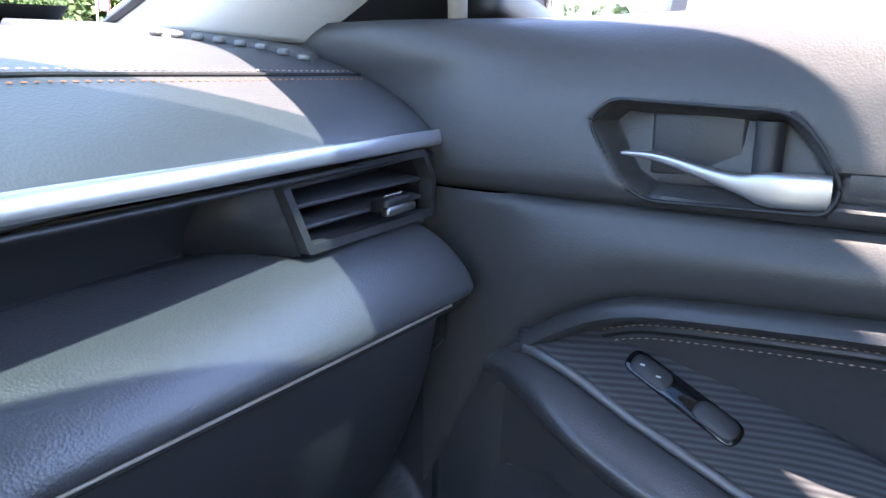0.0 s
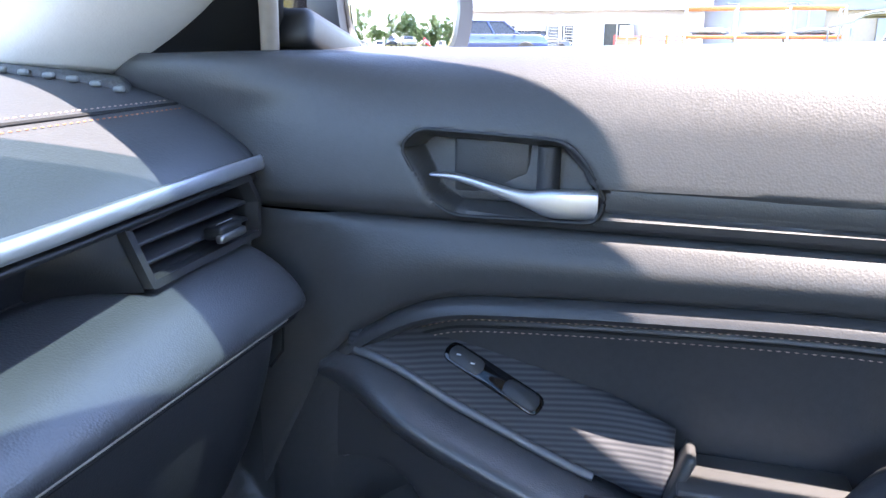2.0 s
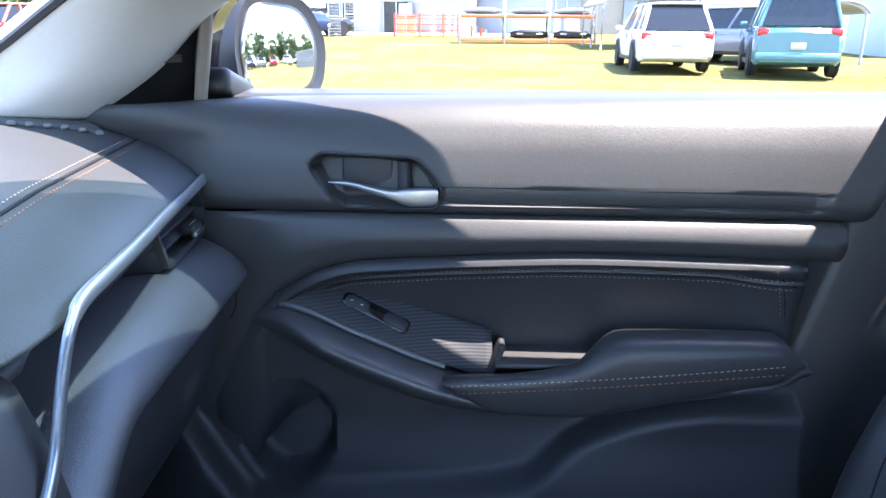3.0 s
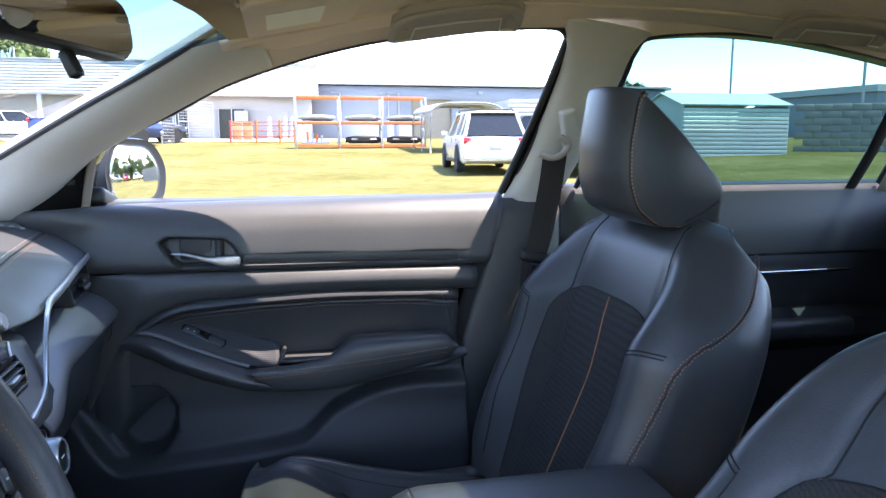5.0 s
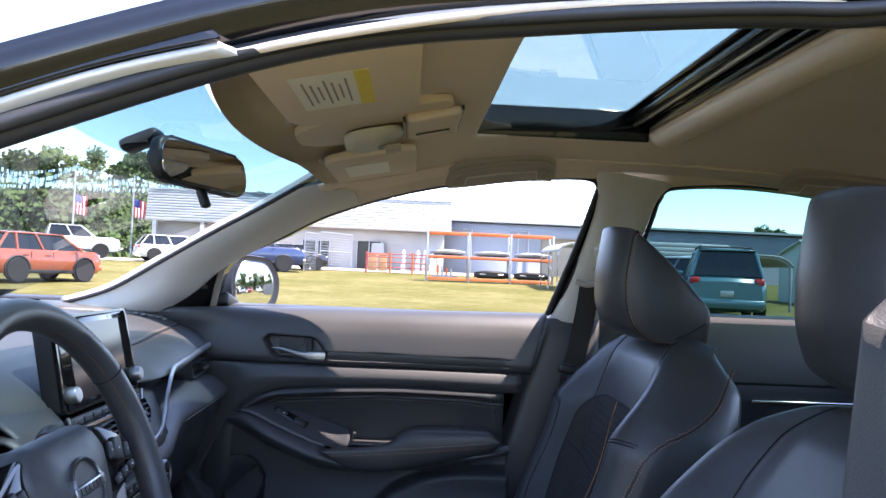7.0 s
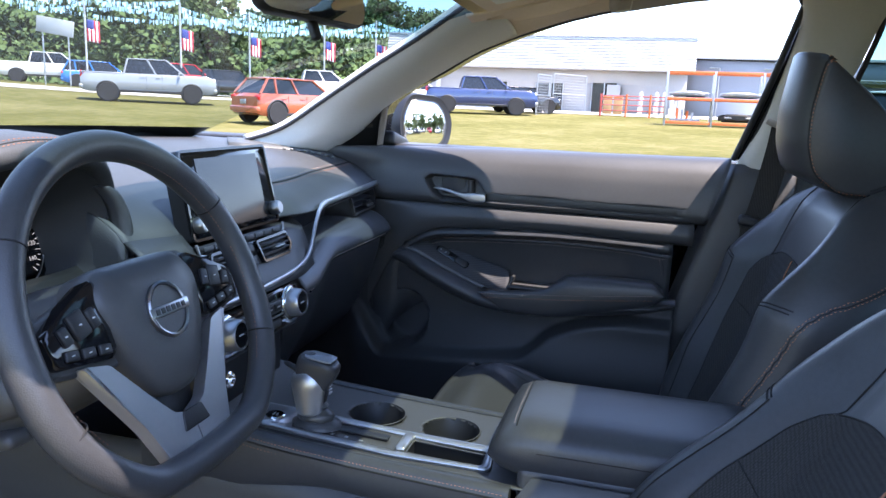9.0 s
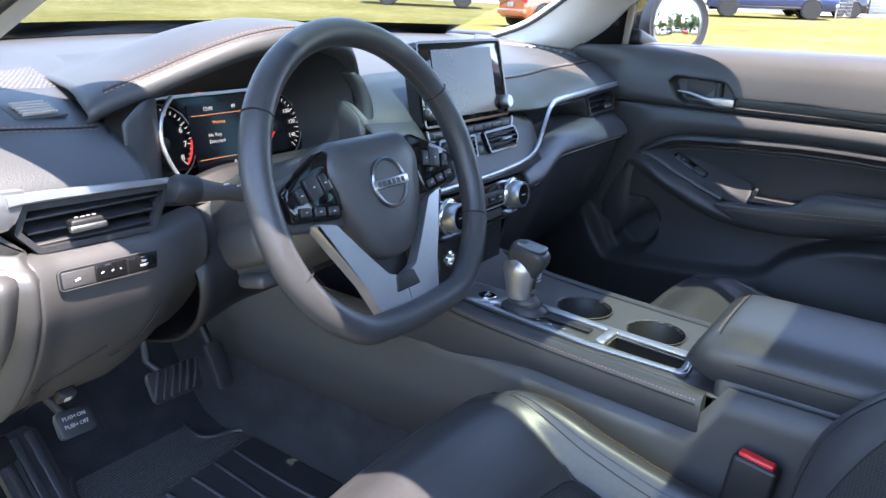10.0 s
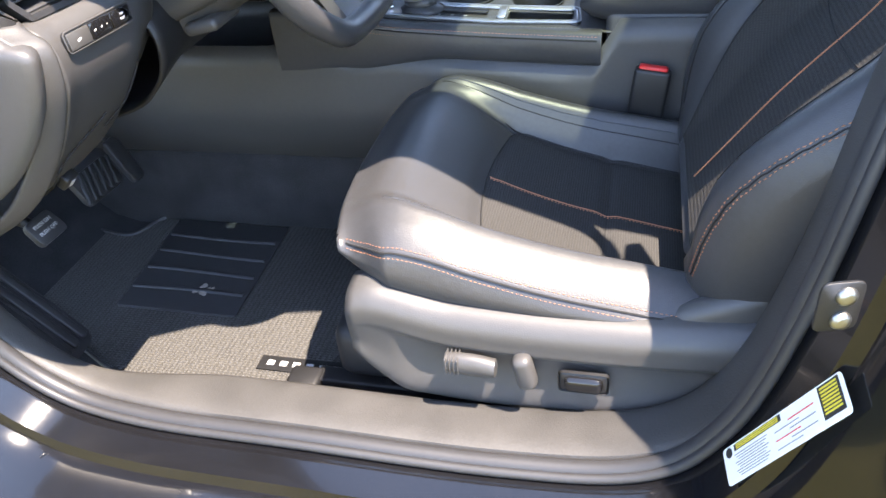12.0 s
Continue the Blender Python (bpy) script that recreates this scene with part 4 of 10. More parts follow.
def build_dash_face():
    trim = curve([(0.726, 0.178, 0.926), (0.55, 0.159, 0.926), (0.44, 0.145, 0.926), (0.36, 0.137, 0.926), (0.305, 0.133, 0.924), (0.278, 0.130, 0.914), (0.256, 0.128, 0.890), (0.236, 0.125, 0.862), (0.218, 0.121, 0.848), (0.19, 0.114, 0.839), (0.15, 0.107, 0.834), (0.10, 0.102, 0.831), (0.0, 0.098, 0.829), (-0.17, 0.098, 0.829)], 8)
    part("trim_strip", ribbon(trim, lambda f: 0.012 if f < 0.35 else 0.009, 0.004), SILVER, DASH, "satin silver trim strip")
    # recess behind the trim on the passenger side
    def rec(x, i):
        y0 = dash_edge_y(x)
        pts = [(y0 + 0.004, 0.914), (y0 + 0.030, 0.909), (y0 + 0.058, 0.904), (y0 + 0.066, 0.885), (y0 + 0.070, 0.868), (y0 + 0.06, 0.860)]
        return V(x, *pts[i])

    shell(part("recess", sheet(rec, steps(0.27, 0.714, 20), range(6)), DARK, DASH, "black recess behind the trim"), 0.004, 0)

    # padded lower pad above the glovebox
    def pad(x, i):
        dz = -0.034 * (1 - smooth01(0.20, 0.36, x))
        pts = [(0.216, 0.868), (0.192, 0.866), (0.172, 0.862), (0.154, 0.855), (0.138, 0.845), (0.126, 0.833), (0.119, 0.822), (0.120, 0.815), (0.130, 0.811)]
        y, z = pts[i]
        end = smooth01(0.675, 0.712, x) ** 2
        return V(x, y + 0.04 * end - 0.02 * smooth01(0.35, 0.18, x), z + dz)

    ob = part("lower_pad", sheet(pad, steps(0.16, 0.712, 40), range(9)), PADSKIN, DASH, "padded leather-look lower panel")
    md = ob.modifiers.new("smooth", "SUBSURF")
    md.levels = md.render_levels = 1
    shell(ob, 0.005, -1)
    # glovebox below
    def glove(x, i):
        end = smooth01(0.64, 0.712, x) ** 2
        dz = -0.034 * (1 - smooth01(0.20, 0.36, x))
        pts = [(0.137, 0.807), (0.138, 0.79), (0.152, 0.73), (0.185, 0.65), (0.245, 0.56), (0.36, 0.49), (0.60, 0.45)]
        y, z = pts[i]
        return V(x, y + 0.04 * end - 0.02 * smooth01(0.35, 0.18, x), z + dz)

    ob = part("glovebox", sheet(glove, steps(0.13, 0.712, 24), range(7)), LOWTRIM, DASH, "black plastic glovebox lid")
    md = ob.modifiers.new("smooth", "SUBSURF")
    md.levels = md.render_levels = 1
    shell(ob, 0.005, -1)
    part("glovebox_seam", tube([pad(x, 8) + V(0, -0.0015, -0.001) for x in steps(0.20, 0.66, 24)], 0.0012, 6), PILLAR_GREY, DASH, "thin pale edge")
    part("glovebox_seam", tube([pad(x, 8) + V(0, -0.001, -0.003) for x in steps(0.20, 0.69, 24)], 0.0020, 6), SEAM, DASH)
    part("glovebox_gap", tube([pad(0.655, 8) + V(0, -0.001, -0.003), pad(0.655, 8) + V(0, 0.001, -0.026), pad(0.64, 8) + V(0, 0.004, -0.034)], 0.0012, 6), SEAM, DASH)
    # passenger side end, meeting the door
    part("end_panel", box(0.012, 0.10, 0.16, Matrix.Translation((0.714, 0.240, 0.82)), 0.004), PLASTIC, DASH)


build_dash_face()


def build_stack_cheek():
    """Leather-look panel between the gauges and the screen, down to the centre vents."""
    rows = [(1.0, 0.0), (0.8, 0.006), (0.5, 0.008), (0.2, 0.005), (0.0, 0.0)]

    def fn(x, i):
        f, puff = rows[i]
        y1, z1 = dash_edge_y(x) - 0.001, dash_edge_z(x) - 0.004
        return V(x, 0.108 + (y1 - 0.108) * f - puff, 0.838 + (z1 - 0.838) * f)

    shell(part("stack_cheek", sheet(fn, steps(-0.192, -0.112, 8), range(5)), SOFT_TOP, DASH, "leather-look panel beside the screen"), 0.004, -1)
    shell(part("cheek_side", sheet(lambda y, v: V(-0.192, y, 0.84 + (dash_z(-0.187, y) - 0.84) * v), steps(0.198, 0.345, 12), steps(0, 1, 4)), SOFT_TOP, DASH), 0.004, 0)


build_stack_cheek()


def build_side_vent(side):
    """Outer vent: chamfered frame, three slats with edges, sliding knob."""
    y = 0.178 if side < 0 else 0.181
    m = axes((side * 0.637, y, 0.884), (1, 0.06 * side, 0), (0, 0.08, 1))
    hw = 0.078
    # outline in the vent's plane: outer corner cut
    out = [(-hw - 0.004, 0.022), (hw - 0.004, 0.026), (hw + 0.008, 0.0), (hw - 0.012, -0.024), (-hw + 0.020, -0.026)]
    if side < 0:
        out = [(-x, z) for x, z in out][::-1]
    else:
        out = [(-0.109, 0.029), (0.062, 0.034), (0.077, 0.010), (0.069, -0.020), (-0.088, -0.020)]
    out = rounded(out, 0.004, 3)
    v = part("air_vent", frame_ring(out, 0.006, 0.012, m @ Matrix.Translation((0, 0, -0.002))), LOWTRIM, DASH, "black air vent with chrome-tipped knob")
    part("duct", prism([(x * 0.97, z * 0.97) for x, z in out], 0.002, m @ Matrix.Translation((0, 0, -0.040))), DARK, v)
    wall = bmesh.new()
    loft([[m @ V(x * 0.95, z * 0.93, d) for x, z in out] for d in (0.006, -0.04)], True, False, wall)
    part("duct_wall", wall, DARK, v)
    for k, z in enumerate((0.013, -0.001, -0.014)):
        w = (0.148 if side < 0 else 0.164) - 0.008 * k
        sl = box(w, 0.0030, 0.030, m @ Matrix.Translation((side * (-0.003 if side < 0 else -0.018) + side * 0.004 * k, z, -0.012)) @ Matrix.Rotation(radians(12), 4, "X"), 0.0012)
        part("slat", sl, LOWTRIM, v)
    kx = -0.018 if side < 0 else 0.008
    kb = part("knob", box(0.034, 0.010, 0.016, m @ Matrix.Translation((kx, -0.001, 0.010)), 0.003, 3), DARK, v)
    part("knob_tip", box(0.038, 0.0065, 0.007, m @ Matrix.Translation((kx, -0.005, 0.0165)), 0.002, 3), STEEL, kb, "bright satin tip")
    for dx in (-0.009, -0.003, 0.003, 0.009):
        part("mark", box(0.0035, 0.0025, 0.0006, m @ Matrix.Translation((kx + dx, 0.0052, 0.012)) @ Matrix.Rotation(radians(60), 4, "X")), PRINT, kb)
    return v


build_side_vent(1)
build_side_vent(-1)
# recess cheek beside the passenger vent
cheek = [[V(0.529, 0.174, 0.912), V(0.550, 0.172, 0.864)], [V(0.515, 0.195, 0.912), V(0.533, 0.195, 0.866)], [V(0.496, 0.222, 0.908), V(0.500, 0.222, 0.866)]]
shell(part("vent_cheek", loft(cheek, False, False), LOWTRIM, DASH), 0.004, 0)


def build_driver_face():
    # silver trim over the driver's vent, with its folded outer corner
    path = curve([(-0.560, 0.166, 0.910), (-0.63, 0.168, 0.914), (-0.700, 0.170, 0.918), (-0.728, 0.171, 0.918)], 6)
    part("trim_strip", ribbon(path, lambda f: 0.007 + 0.006 * f, 0.007), SILVER, DASH, "satin silver trim strip")
    part("trim_corner", prism(rounded([(-0.708, 0.927), (-0.741, 0.929), (-0.757, 0.906), (-0.741, 0.891), (-0.726, 0.894), (-0.716, 0.910)], 0.004, 4), 0.012, axes((0, 0.178, 0), (1, 0, 0), (0, 0, 1)), 0.003), SILVER, DASH, "satin silver corner piece")
    part("corner_wedge", prism(rounded([(-0.758, 0.897), (-0.738, 0.889), (-0.714, 0.866), (-0.742, 0.860), (-0.752, 0.874)], 0.004, 3), 0.012, axes((0, 0.184, 0), (1, 0, 0), (0, 0, 1)), 0.003), PLASTIC, DASH)

    # panel below: buttons, fuse cover, rounded foot
    def low(x, i):
        pts = [(0.180, 0.863), (0.163, 0.857), (0.150, 0.843), (0.147, 0.815), (0.156, 0.785), (0.188, 0.730), (0.245, 0.668), (0.321, 0.619), (0.424, 0.579), (0.470, 0.570)]
        y, z = pts[i]
        k = smooth01(-0.60, -0.50, x)
        e = smooth01(-0.690, -0.722, x)
        z2 = z + k * (0.857 - z) * 0.10
        return V(x, y + 0.03 * k - 0.007 * e, z2)

    ob = part("knee_panel", sheet(low, steps(-0.722, -0.500, 24), range(10)), PLASTIC, DASH, "black plastic panel below the steering column")
    md = ob.modifiers.new("smooth", "SUBSURF")
    md.levels = md.render_levels = 1
    shell(ob, 0.005, -1)

    # sunk band between the knee panel and the dash end
    band = [(0.170, 0.866), (0.160, 0.857), (0.144, 0.844), (0.145, 0.815), (0.155, 0.785), (0.187, 0.730), (0.244, 0.668), (0.320, 0.619), (0.424, 0.579)]
    rings = [curve([V(-0.714, y + 0.010, z), V(-0.7235, y + 0.001, z), V(-0.728, y - 0.002, z), V(-0.740, y + 0.004, z + 0.002), V(-0.752, y + 0.012, z + 0.006)], 3) for y, z in band]
    shell(part("end_band", loft(curve_rings(rings, 3), False, False), PLASTIC, DASH), 0.004, 0)
    # side wall of the dash end, facing the open door
    edge = [(-0.744, 0.186, 0.931), (-0.752, 0.176, 0.914), (-0.757, 0.186, 0.894), (-0.756, 0.177, 0.874), (-0.755, 0.163, 0.857), (-0.755, 0.142, 0.850), (-0.755, 0.139, 0.835), (-0.755, 0.154, 0.793), (-0.755, 0.191, 0.743), (-0.756, 0.254, 0.691), (-0.758, 0.352, 0.645)]
    back = [(0.299, 0.984), (0.299, 0.940), (0.299, 0.905), (0.305, 0.885), (0.310, 0.862), (0.314, 0.850), (0.317, 0.826), (0.322, 0.781), (0.342, 0.735), (0.369, 0.684), (0.388, 0.640)]
    rings = []
    for a, (by, bz) in zip(edge, back):
        a, b = V(*a), V(-0.766, by, bz)
        rings.append([a + V(0.022, 0.012, 0.0), a + V(0.006, 0.003, 0.0), a + V(0.001, 0.0005, 0.0), a + V(-0.003, 0.002, 0.0), a.lerp(b, 0.06) + V(-0.0055, 0, 0), a.lerp(b, 0.18) + V(-0.0065, 0, 0), a.lerp(b, 0.5) + V(-0.006, 0, 0), b + V(-0.003, 0, 0), V(b.x + 0.012, b.y + 0.07, b.z)])
    shell(part("end_wall", loft(curve_rings(rings, 3), False, False), PLASTIC, DASH, "grey-black moulded dash end"), 0.004, 0)
    # stepped blocks at the pillar foot
    part("pillar_foot", prism(rounded([(0.275, 0.962), (0.40, 0.962), (0.40, 1.003), (0.305, 1.003), (0.280, 0.990)], 0.010, 4), 0.060, axes((-0.755, 0, 0), (0, 1, 0), (0, 0, 1)), 0.006, 3), PLASTIC, DASH)
    part("pillar_foot", prism(rounded([(0.28, 0.90), (0.40, 0.90), (0.40, 0.958), (0.285, 0.958)], 0.008, 4), 0.045, axes((-0.760, 0, 0), (0, 1, 0), (0, 0, 1)), 0.006, 3), PLASTIC, DASH)
    # fuse cover gaps, a hair proud of the panel
    def on_low(x, f):
        k = min(8, int(f))
        return low(x, k).lerp(low(x, k + 1), f - k) + V(0, -0.0008, -0.0006)

    part("cover_gap", tube([on_low(-0.715 + 0.075 * s, 5.5 - 0.6 * s) for s in steps(0, 1, 10)], 0.0010, 5), SEAM, DASH)
    part("cover_gap", tube([on_low(-0.628 + 0.05 * s, 5.3 - 1.0 * s * s) for s in steps(0, 1, 10)], 0.0010, 5), SEAM, DASH)
    part("cover_gap", tube([on_low(-0.705 + 0.02 * s, 5.5 + 1.3 * s) for s in steps(0, 1, 8)], 0.0010, 5), SEAM, DASH)
    # switch row
    m = axes((-0.648, 0.1475, 0.835), (1, 0.0, -0.045), (0, 0.10, 1))
    row = part("switch_bank", prism(rounded([(-0.054, -0.0100), (0.053, -0.0100), (0.056, 0.0105), (-0.054, 0.0105)], 0.005, 4), 0.004, m @ Matrix.Translation((0, 0, -0.001)), 0.001), DARK, DASH, "row of three black push switches")
    part("row_rim", tube([m @ V(x, y, 0.0028) for x, y in rounded([(-0.054, -0.0100), (0.053, -0.0100), (0.056, 0.0105), (-0.054, 0.0105)], 0.005, 4)], 0.0009, 6, True), PLASTIC, row)
    for k in range(3):
        part("push_switch", box(0.0335, 0.0165, 0.0016, m @ Matrix.Translation((-0.0345 + 0.0350 * k, 0, 0.0036)), 0.0007), PIANO if k else PLASTIC, row)
    part("switch_icon", box(0.006, 0.0022, 0.0005, m @ Matrix.Translation((-0.036, -0.001, 0.0047)) @ Matrix.Rotation(0.25, 4, "Z"), 0.0002), PRINT, row)
    for x, w in ((-0.010, 0.0035), (0.001, 0.0028), (0.010, 0.0014)):
        part("switch_icon", box(w, 0.0014, 0.0005, m @ Matrix.Translation((x, 0, 0.0047)) @ Matrix.Rotation(0.4, 4, "Z"), 0.0002), PRINT, row)
    text_mesh("TRIP", 0.0034, m @ Matrix.Translation((0.037, 0.0022, 0.0046)), PRINT, row)
    text_mesh("RESET", 0.0034, m @ Matrix.Translation((0.037, -0.0022, 0.0046)), PRINT, row)


def curve_rings(rings, n):
    """More rings between the given ones, smoothly."""
    cols = [curve([r[i] for r in rings], n) for i in range(len(rings[0]))]
    return [[c[k] for c in cols] for k in range(len(cols[0]))]


build_driver_face()


def build_cluster():
    """Gauge hood, binnacle, dials and display."""
    hood = []

    def lip(x):
        z = lerp_table(x, [(-0.590, 0.987), (-0.56, 0.998), (-0.525, 1.010), (-0.45, 1.040), (-0.38, 1.057), (-0.33, 1.062), (-0.28, 1.061), (-0.22, 1.050), (-0.198, 1.036), (-0.183, 1.010), (-0.174, 0.98), (-0.165, 0.95)])
        y = lerp_table(x, [(-0.590, 0.252), (-0.52, 0.235), (-0.45, 0.210), (-0.36, 0.202), (-0.25, 0.205), (-0.165, 0.225)])
        return y, z

    for x in steps(-0.592, -0.23, 34)[:-1] + steps(-0.23, -0.160, 10):
        y, z = lip(x)
        pts = [V(x, y + 0.11, z - 0.014), V(x, y + 0.030, z - 0.024), V(x, y + 0.008, z - 0.022), V(x, y, z - 0.013), V(x, y + 0.004, z - 0.002), V(x, y + 0.022, z + 0.006), V(x, y + 0.060, z + 0.010), V(x, y + 0.13, z + 0.008), V(x, y + 0.24, 0.55 * (z + 0.004) + 0.45 * dash_z(x, y + 0.24)), V(x, y + 0.40, dash_z(x, y + 0.40) - 0.003)]
        e = math.sqrt(max(0.0, min(1.0, (x + 0.592) / 0.014))) * math.sqrt(max(0.0, min(1.0, (-0.160 - x) / 0.012)))
        low = [V(x, p.y, min(p.z, dash_z(x, p.y) + 0.012)) for p in pts]
        lean = 0.30 * (1 - smooth01(-0.592, -0.40, x))
        hood.append(curve([a.lerp(b, e) + V(lean * max(0.0, a.y - y - 0.004), 0, 0) for a, b in zip(low, pts)], 4))
    ob = part("gauge_hood", loft(hood, False, False), SOFT_TOP, DASH, "leather-look hood over the gauges")
    shell(ob, 0.004, 0)
    for row, mm in ((17, THREAD), (19, THREAD)):
        path = [hood[i][row] + V(0, -0.0010, 0.0026) for i in range(2, 40)]
        tagged(part("stitching", stitches(path, r=0.0008), mm, DASH, "thread stitching"), kind="stuff")
    part("hood_seam", tube([hood[i][18] + V(0, -0.0008, 0.0020) for i in range(2, 40)], 0.0009, 5), SEAM, DASH)
    # tunnel from the opening back to the gauges, its black standing in for shade
    front = [(-0.545, 0.87), (-0.565, 0.93), (-0.585, 0.972), (-0.525, 0.992), (-0.45, 1.016), (-0.38, 1.032), (-0.29, 1.036), (-0.222, 1.030), (-0.190, 1.00), (-0.182, 0.96), (-0.186, 0.92), (-0.20, 0.87), (-0.30, 0.852), (-0.45, 0.852)]
    back = [(-0.50, 0.868), (-0.508, 0.915), (-0.50, 0.958), (-0.47, 0.972), (-0.43, 0.976), (-0.37, 0.978), (-0.30, 0.976), (-0.26, 0.970), (-0.236, 0.958), (-0.227, 0.940), (-0.225, 0.915), (-0.232, 0.875), (-0.30, 0.858), (-0.43, 0.856)]
    f3 = curve([V(x, 0.232, z) for x, z in front], 4, True)
    b3 = curve([V(x, 0.322, z) for x, z in back], 4, True)
    tub = [[a.lerp(b, k) for a, b in zip(f3, b3)] for k in (0.0, 0.3, 0.7, 1.0)]
    part("binnacle", loft(tub, True, False), BLACKINK, DASH, "black tunnel round the gauges")
    # silver edge and grey cheek at the outer side of the gauges
    part("gauge_edge", tube(curve([(-0.478, 0.262, 0.985), (-0.497, 0.258, 0.962), (-0.503, 0.252, 0.93), (-0.492, 0.245, 0.895), (-0.475, 0.24, 0.872)], 5), 0.003, 8), SILVER, DASH, "thin silver edge beside the gauges")
    cheek = [curve([V(-0.575, 0.215, z0), V(-0.548, 0.222, z1), V(-0.505, 0.256, z1 + 0.004)], 4) for z0, z1 in ((0.862, 0.862), (0.89, 0.892), (0.922, 0.925), (0.950, 0.962), (0.968, 0.985))]
    shell(part("gauge_cheek", loft(curve_rings(cheek, 2), False, False), SOFT_TOP, DASH), 0.003, 0)
    # leather wing towards the screen, with a stitched edge
    wing = []
    for z, x, y in ((1.000, -0.188, 0.222), (0.985, -0.180, 0.213), (0.955, -0.172, 0.206), (0.92, -0.173, 0.202), (0.885, -0.180, 0.202), (0.858, -0.192, 0.205)):
        wing.append(curve([V(x - 0.008, y + 0.022, z), V(x - 0.007, y + 0.006, z), V(x, y, z), V(x + 0.010, y + 0.006, z), V(x + 0.026, y + 0.028, z - 0.004), V(x + 0.070, y + 0.060, z - 0.010)], 3))
    wing = curve_rings(wing, 4)
    shell(part("gauge_wing", loft(wing, False, False), SOFT_TOP, DASH, "leather-look wing with stitched edge"), 0.003, 0)
    tagged(part("stitching", stitches([r[8] + V(0, -0.001, 0) for r in wing], r=0.0010), THREAD_PALE, DASH, "thread stitching"), kind="stuff")
    tagged(part("stitching", stitches([r[11] + V(0.0005, -0.001, 0) for r in wing], r=0.0010), THREAD_PALE, DASH, "thread stitching"), kind="stuff")
    m = axes((-0.365, 0.312, 0.917), (1, 0, 0), (0, 0.22, 1))
    face = part("gauge_face", prism(rounded([(-0.150, -0.055), (0.150, -0.055), (0.150, 0.055), (-0.150, 0.055)], 0.03, 6), 0.003, m @ Matrix.Translation((0, 0, -0.003))), PIANO, DASH, "gauge panel with two dials and a display")
    part("gauge_lens_rim", frame_ring(rounded([(-0.156, -0.06), (0.156, -0.06), (0.156, 0.06), (-0.156, 0.06)], 0.03, 6), 0.004, 0.010, m), SILVER, face)
    orange = glow("orange_display_line", (1.0, 0.40, 0.15), 0.10)
    white = glow("display_lettering", (0.85, 0.85, 0.85), 0.09)
    redg = glow("red_zone_light", (0.9, 0.06, 0.05), 0.10)
    for cx, marks in ((-0.098, ("6", "7", "8")), (0.098, ("100", "120", "140"))):
        dm = m @ Matrix.Translation((cx, 0, 0.001))
        part("dial_ring", tube([dm @ V(0.051 * math.cos(a), 0.051 * math.sin(a), 0) for a in steps(0, 2 * math.pi, 48)[:-1]], 0.0009, 6, True), STEEL, face)
        tick = bmesh.new()
        for k in range(29):
            a = radians(225 - k * 270 / 28)
            L = 0.008 if k % 4 == 0 else 0.0045
            box(L, 0.0009, 0.0006, dm @ Matrix.Rotation(a, 4, "Z") @ Matrix.Translation((0.0455 - L / 2, 0, 0.001)), bm=tick)
        part("tick_marks", tick, white, face)
        if cx < 0:
            part("red_zone", tube([dm @ V(0.044 * math.cos(a), 0.044 * math.sin(a), 0.001) for a in steps(radians(0), radians(-45), 10)], 0.0016, 5), redg, face)
            for s, a in zip(marks, (25, -8, -40)):
                text_mesh(s, 0.011, dm @ Matrix.Translation((0.034 * math.cos(radians(a)), 0.034 * math.sin(radians(a)), 0.0012)), white, face, "dial_number")
        else:
            for s, a in zip(marks, (40, 8, -28)):
                text_mesh(s, 0.009, dm @ Matrix.Translation((0.033 * math.cos(radians(a)), 0.033 * math.sin(radians(a)), 0.0012)), white, face, "dial_number")
        part("needle", box(0.040, 0.0022, 0.0012, dm @ Matrix.Rotation(radians(225), 4, "Z") @ Matrix.Translation((0.018, 0, 0.003))), redg, face)
        part("needle_hub", lathe([(0.009, 0), (0.009, 0.004), (0.006, 0.006), (0.0, 0.006)], 16, dm @ Matrix.Translation((0, 0, 0.001))), DARK, face)
    dm = m @ Matrix.Translation((0, 0, 0.001))
    part("display", prism(rounded([(-0.052, -0.048), (0.052, -0.048), (0.052, 0.046), (-0.052, 0.046)], 0.006, 3), 0.0015, dm), SCREEN, face)
    for z in (0.030, -0.030):
        part("display_line", box(0.094, 0.0010, 0.0004, dm @ Matrix.Translation((0, z, 0.0018))), orange, face)
    text_mesh("12:00", 0.0075, dm @ Matrix.Translation((-0.018, 0.038, 0.0018)), white, face)
    text_mesh("89", 0.0070, dm @ Matrix.Translation((0.026, 0.038, 0.0018)), white, face)
    text_mesh("Warning", 0.0062, dm @ Matrix.Translation((-0.004, 0.019, 0.0018)), orange, face)
    text_mesh("No Key", 0.0070, dm @ Matrix.Translation((-0.014, 0.002, 0.0018)), white, face)
    text_mesh("Detected", 0.0070, dm @ Matrix.Translation((-0.012, -0.007, 0.0018)), white, face)
    text_mesh("P", 0.009, dm @ Matrix.Translation((0.012, -0.040, 0.0018)), white, face)
    part("warning_lamp", box(0.006, 0.005, 0.001, m @ Matrix.Translation((-0.028, 0.062, 0.002))), orange, face)


build_cluster()


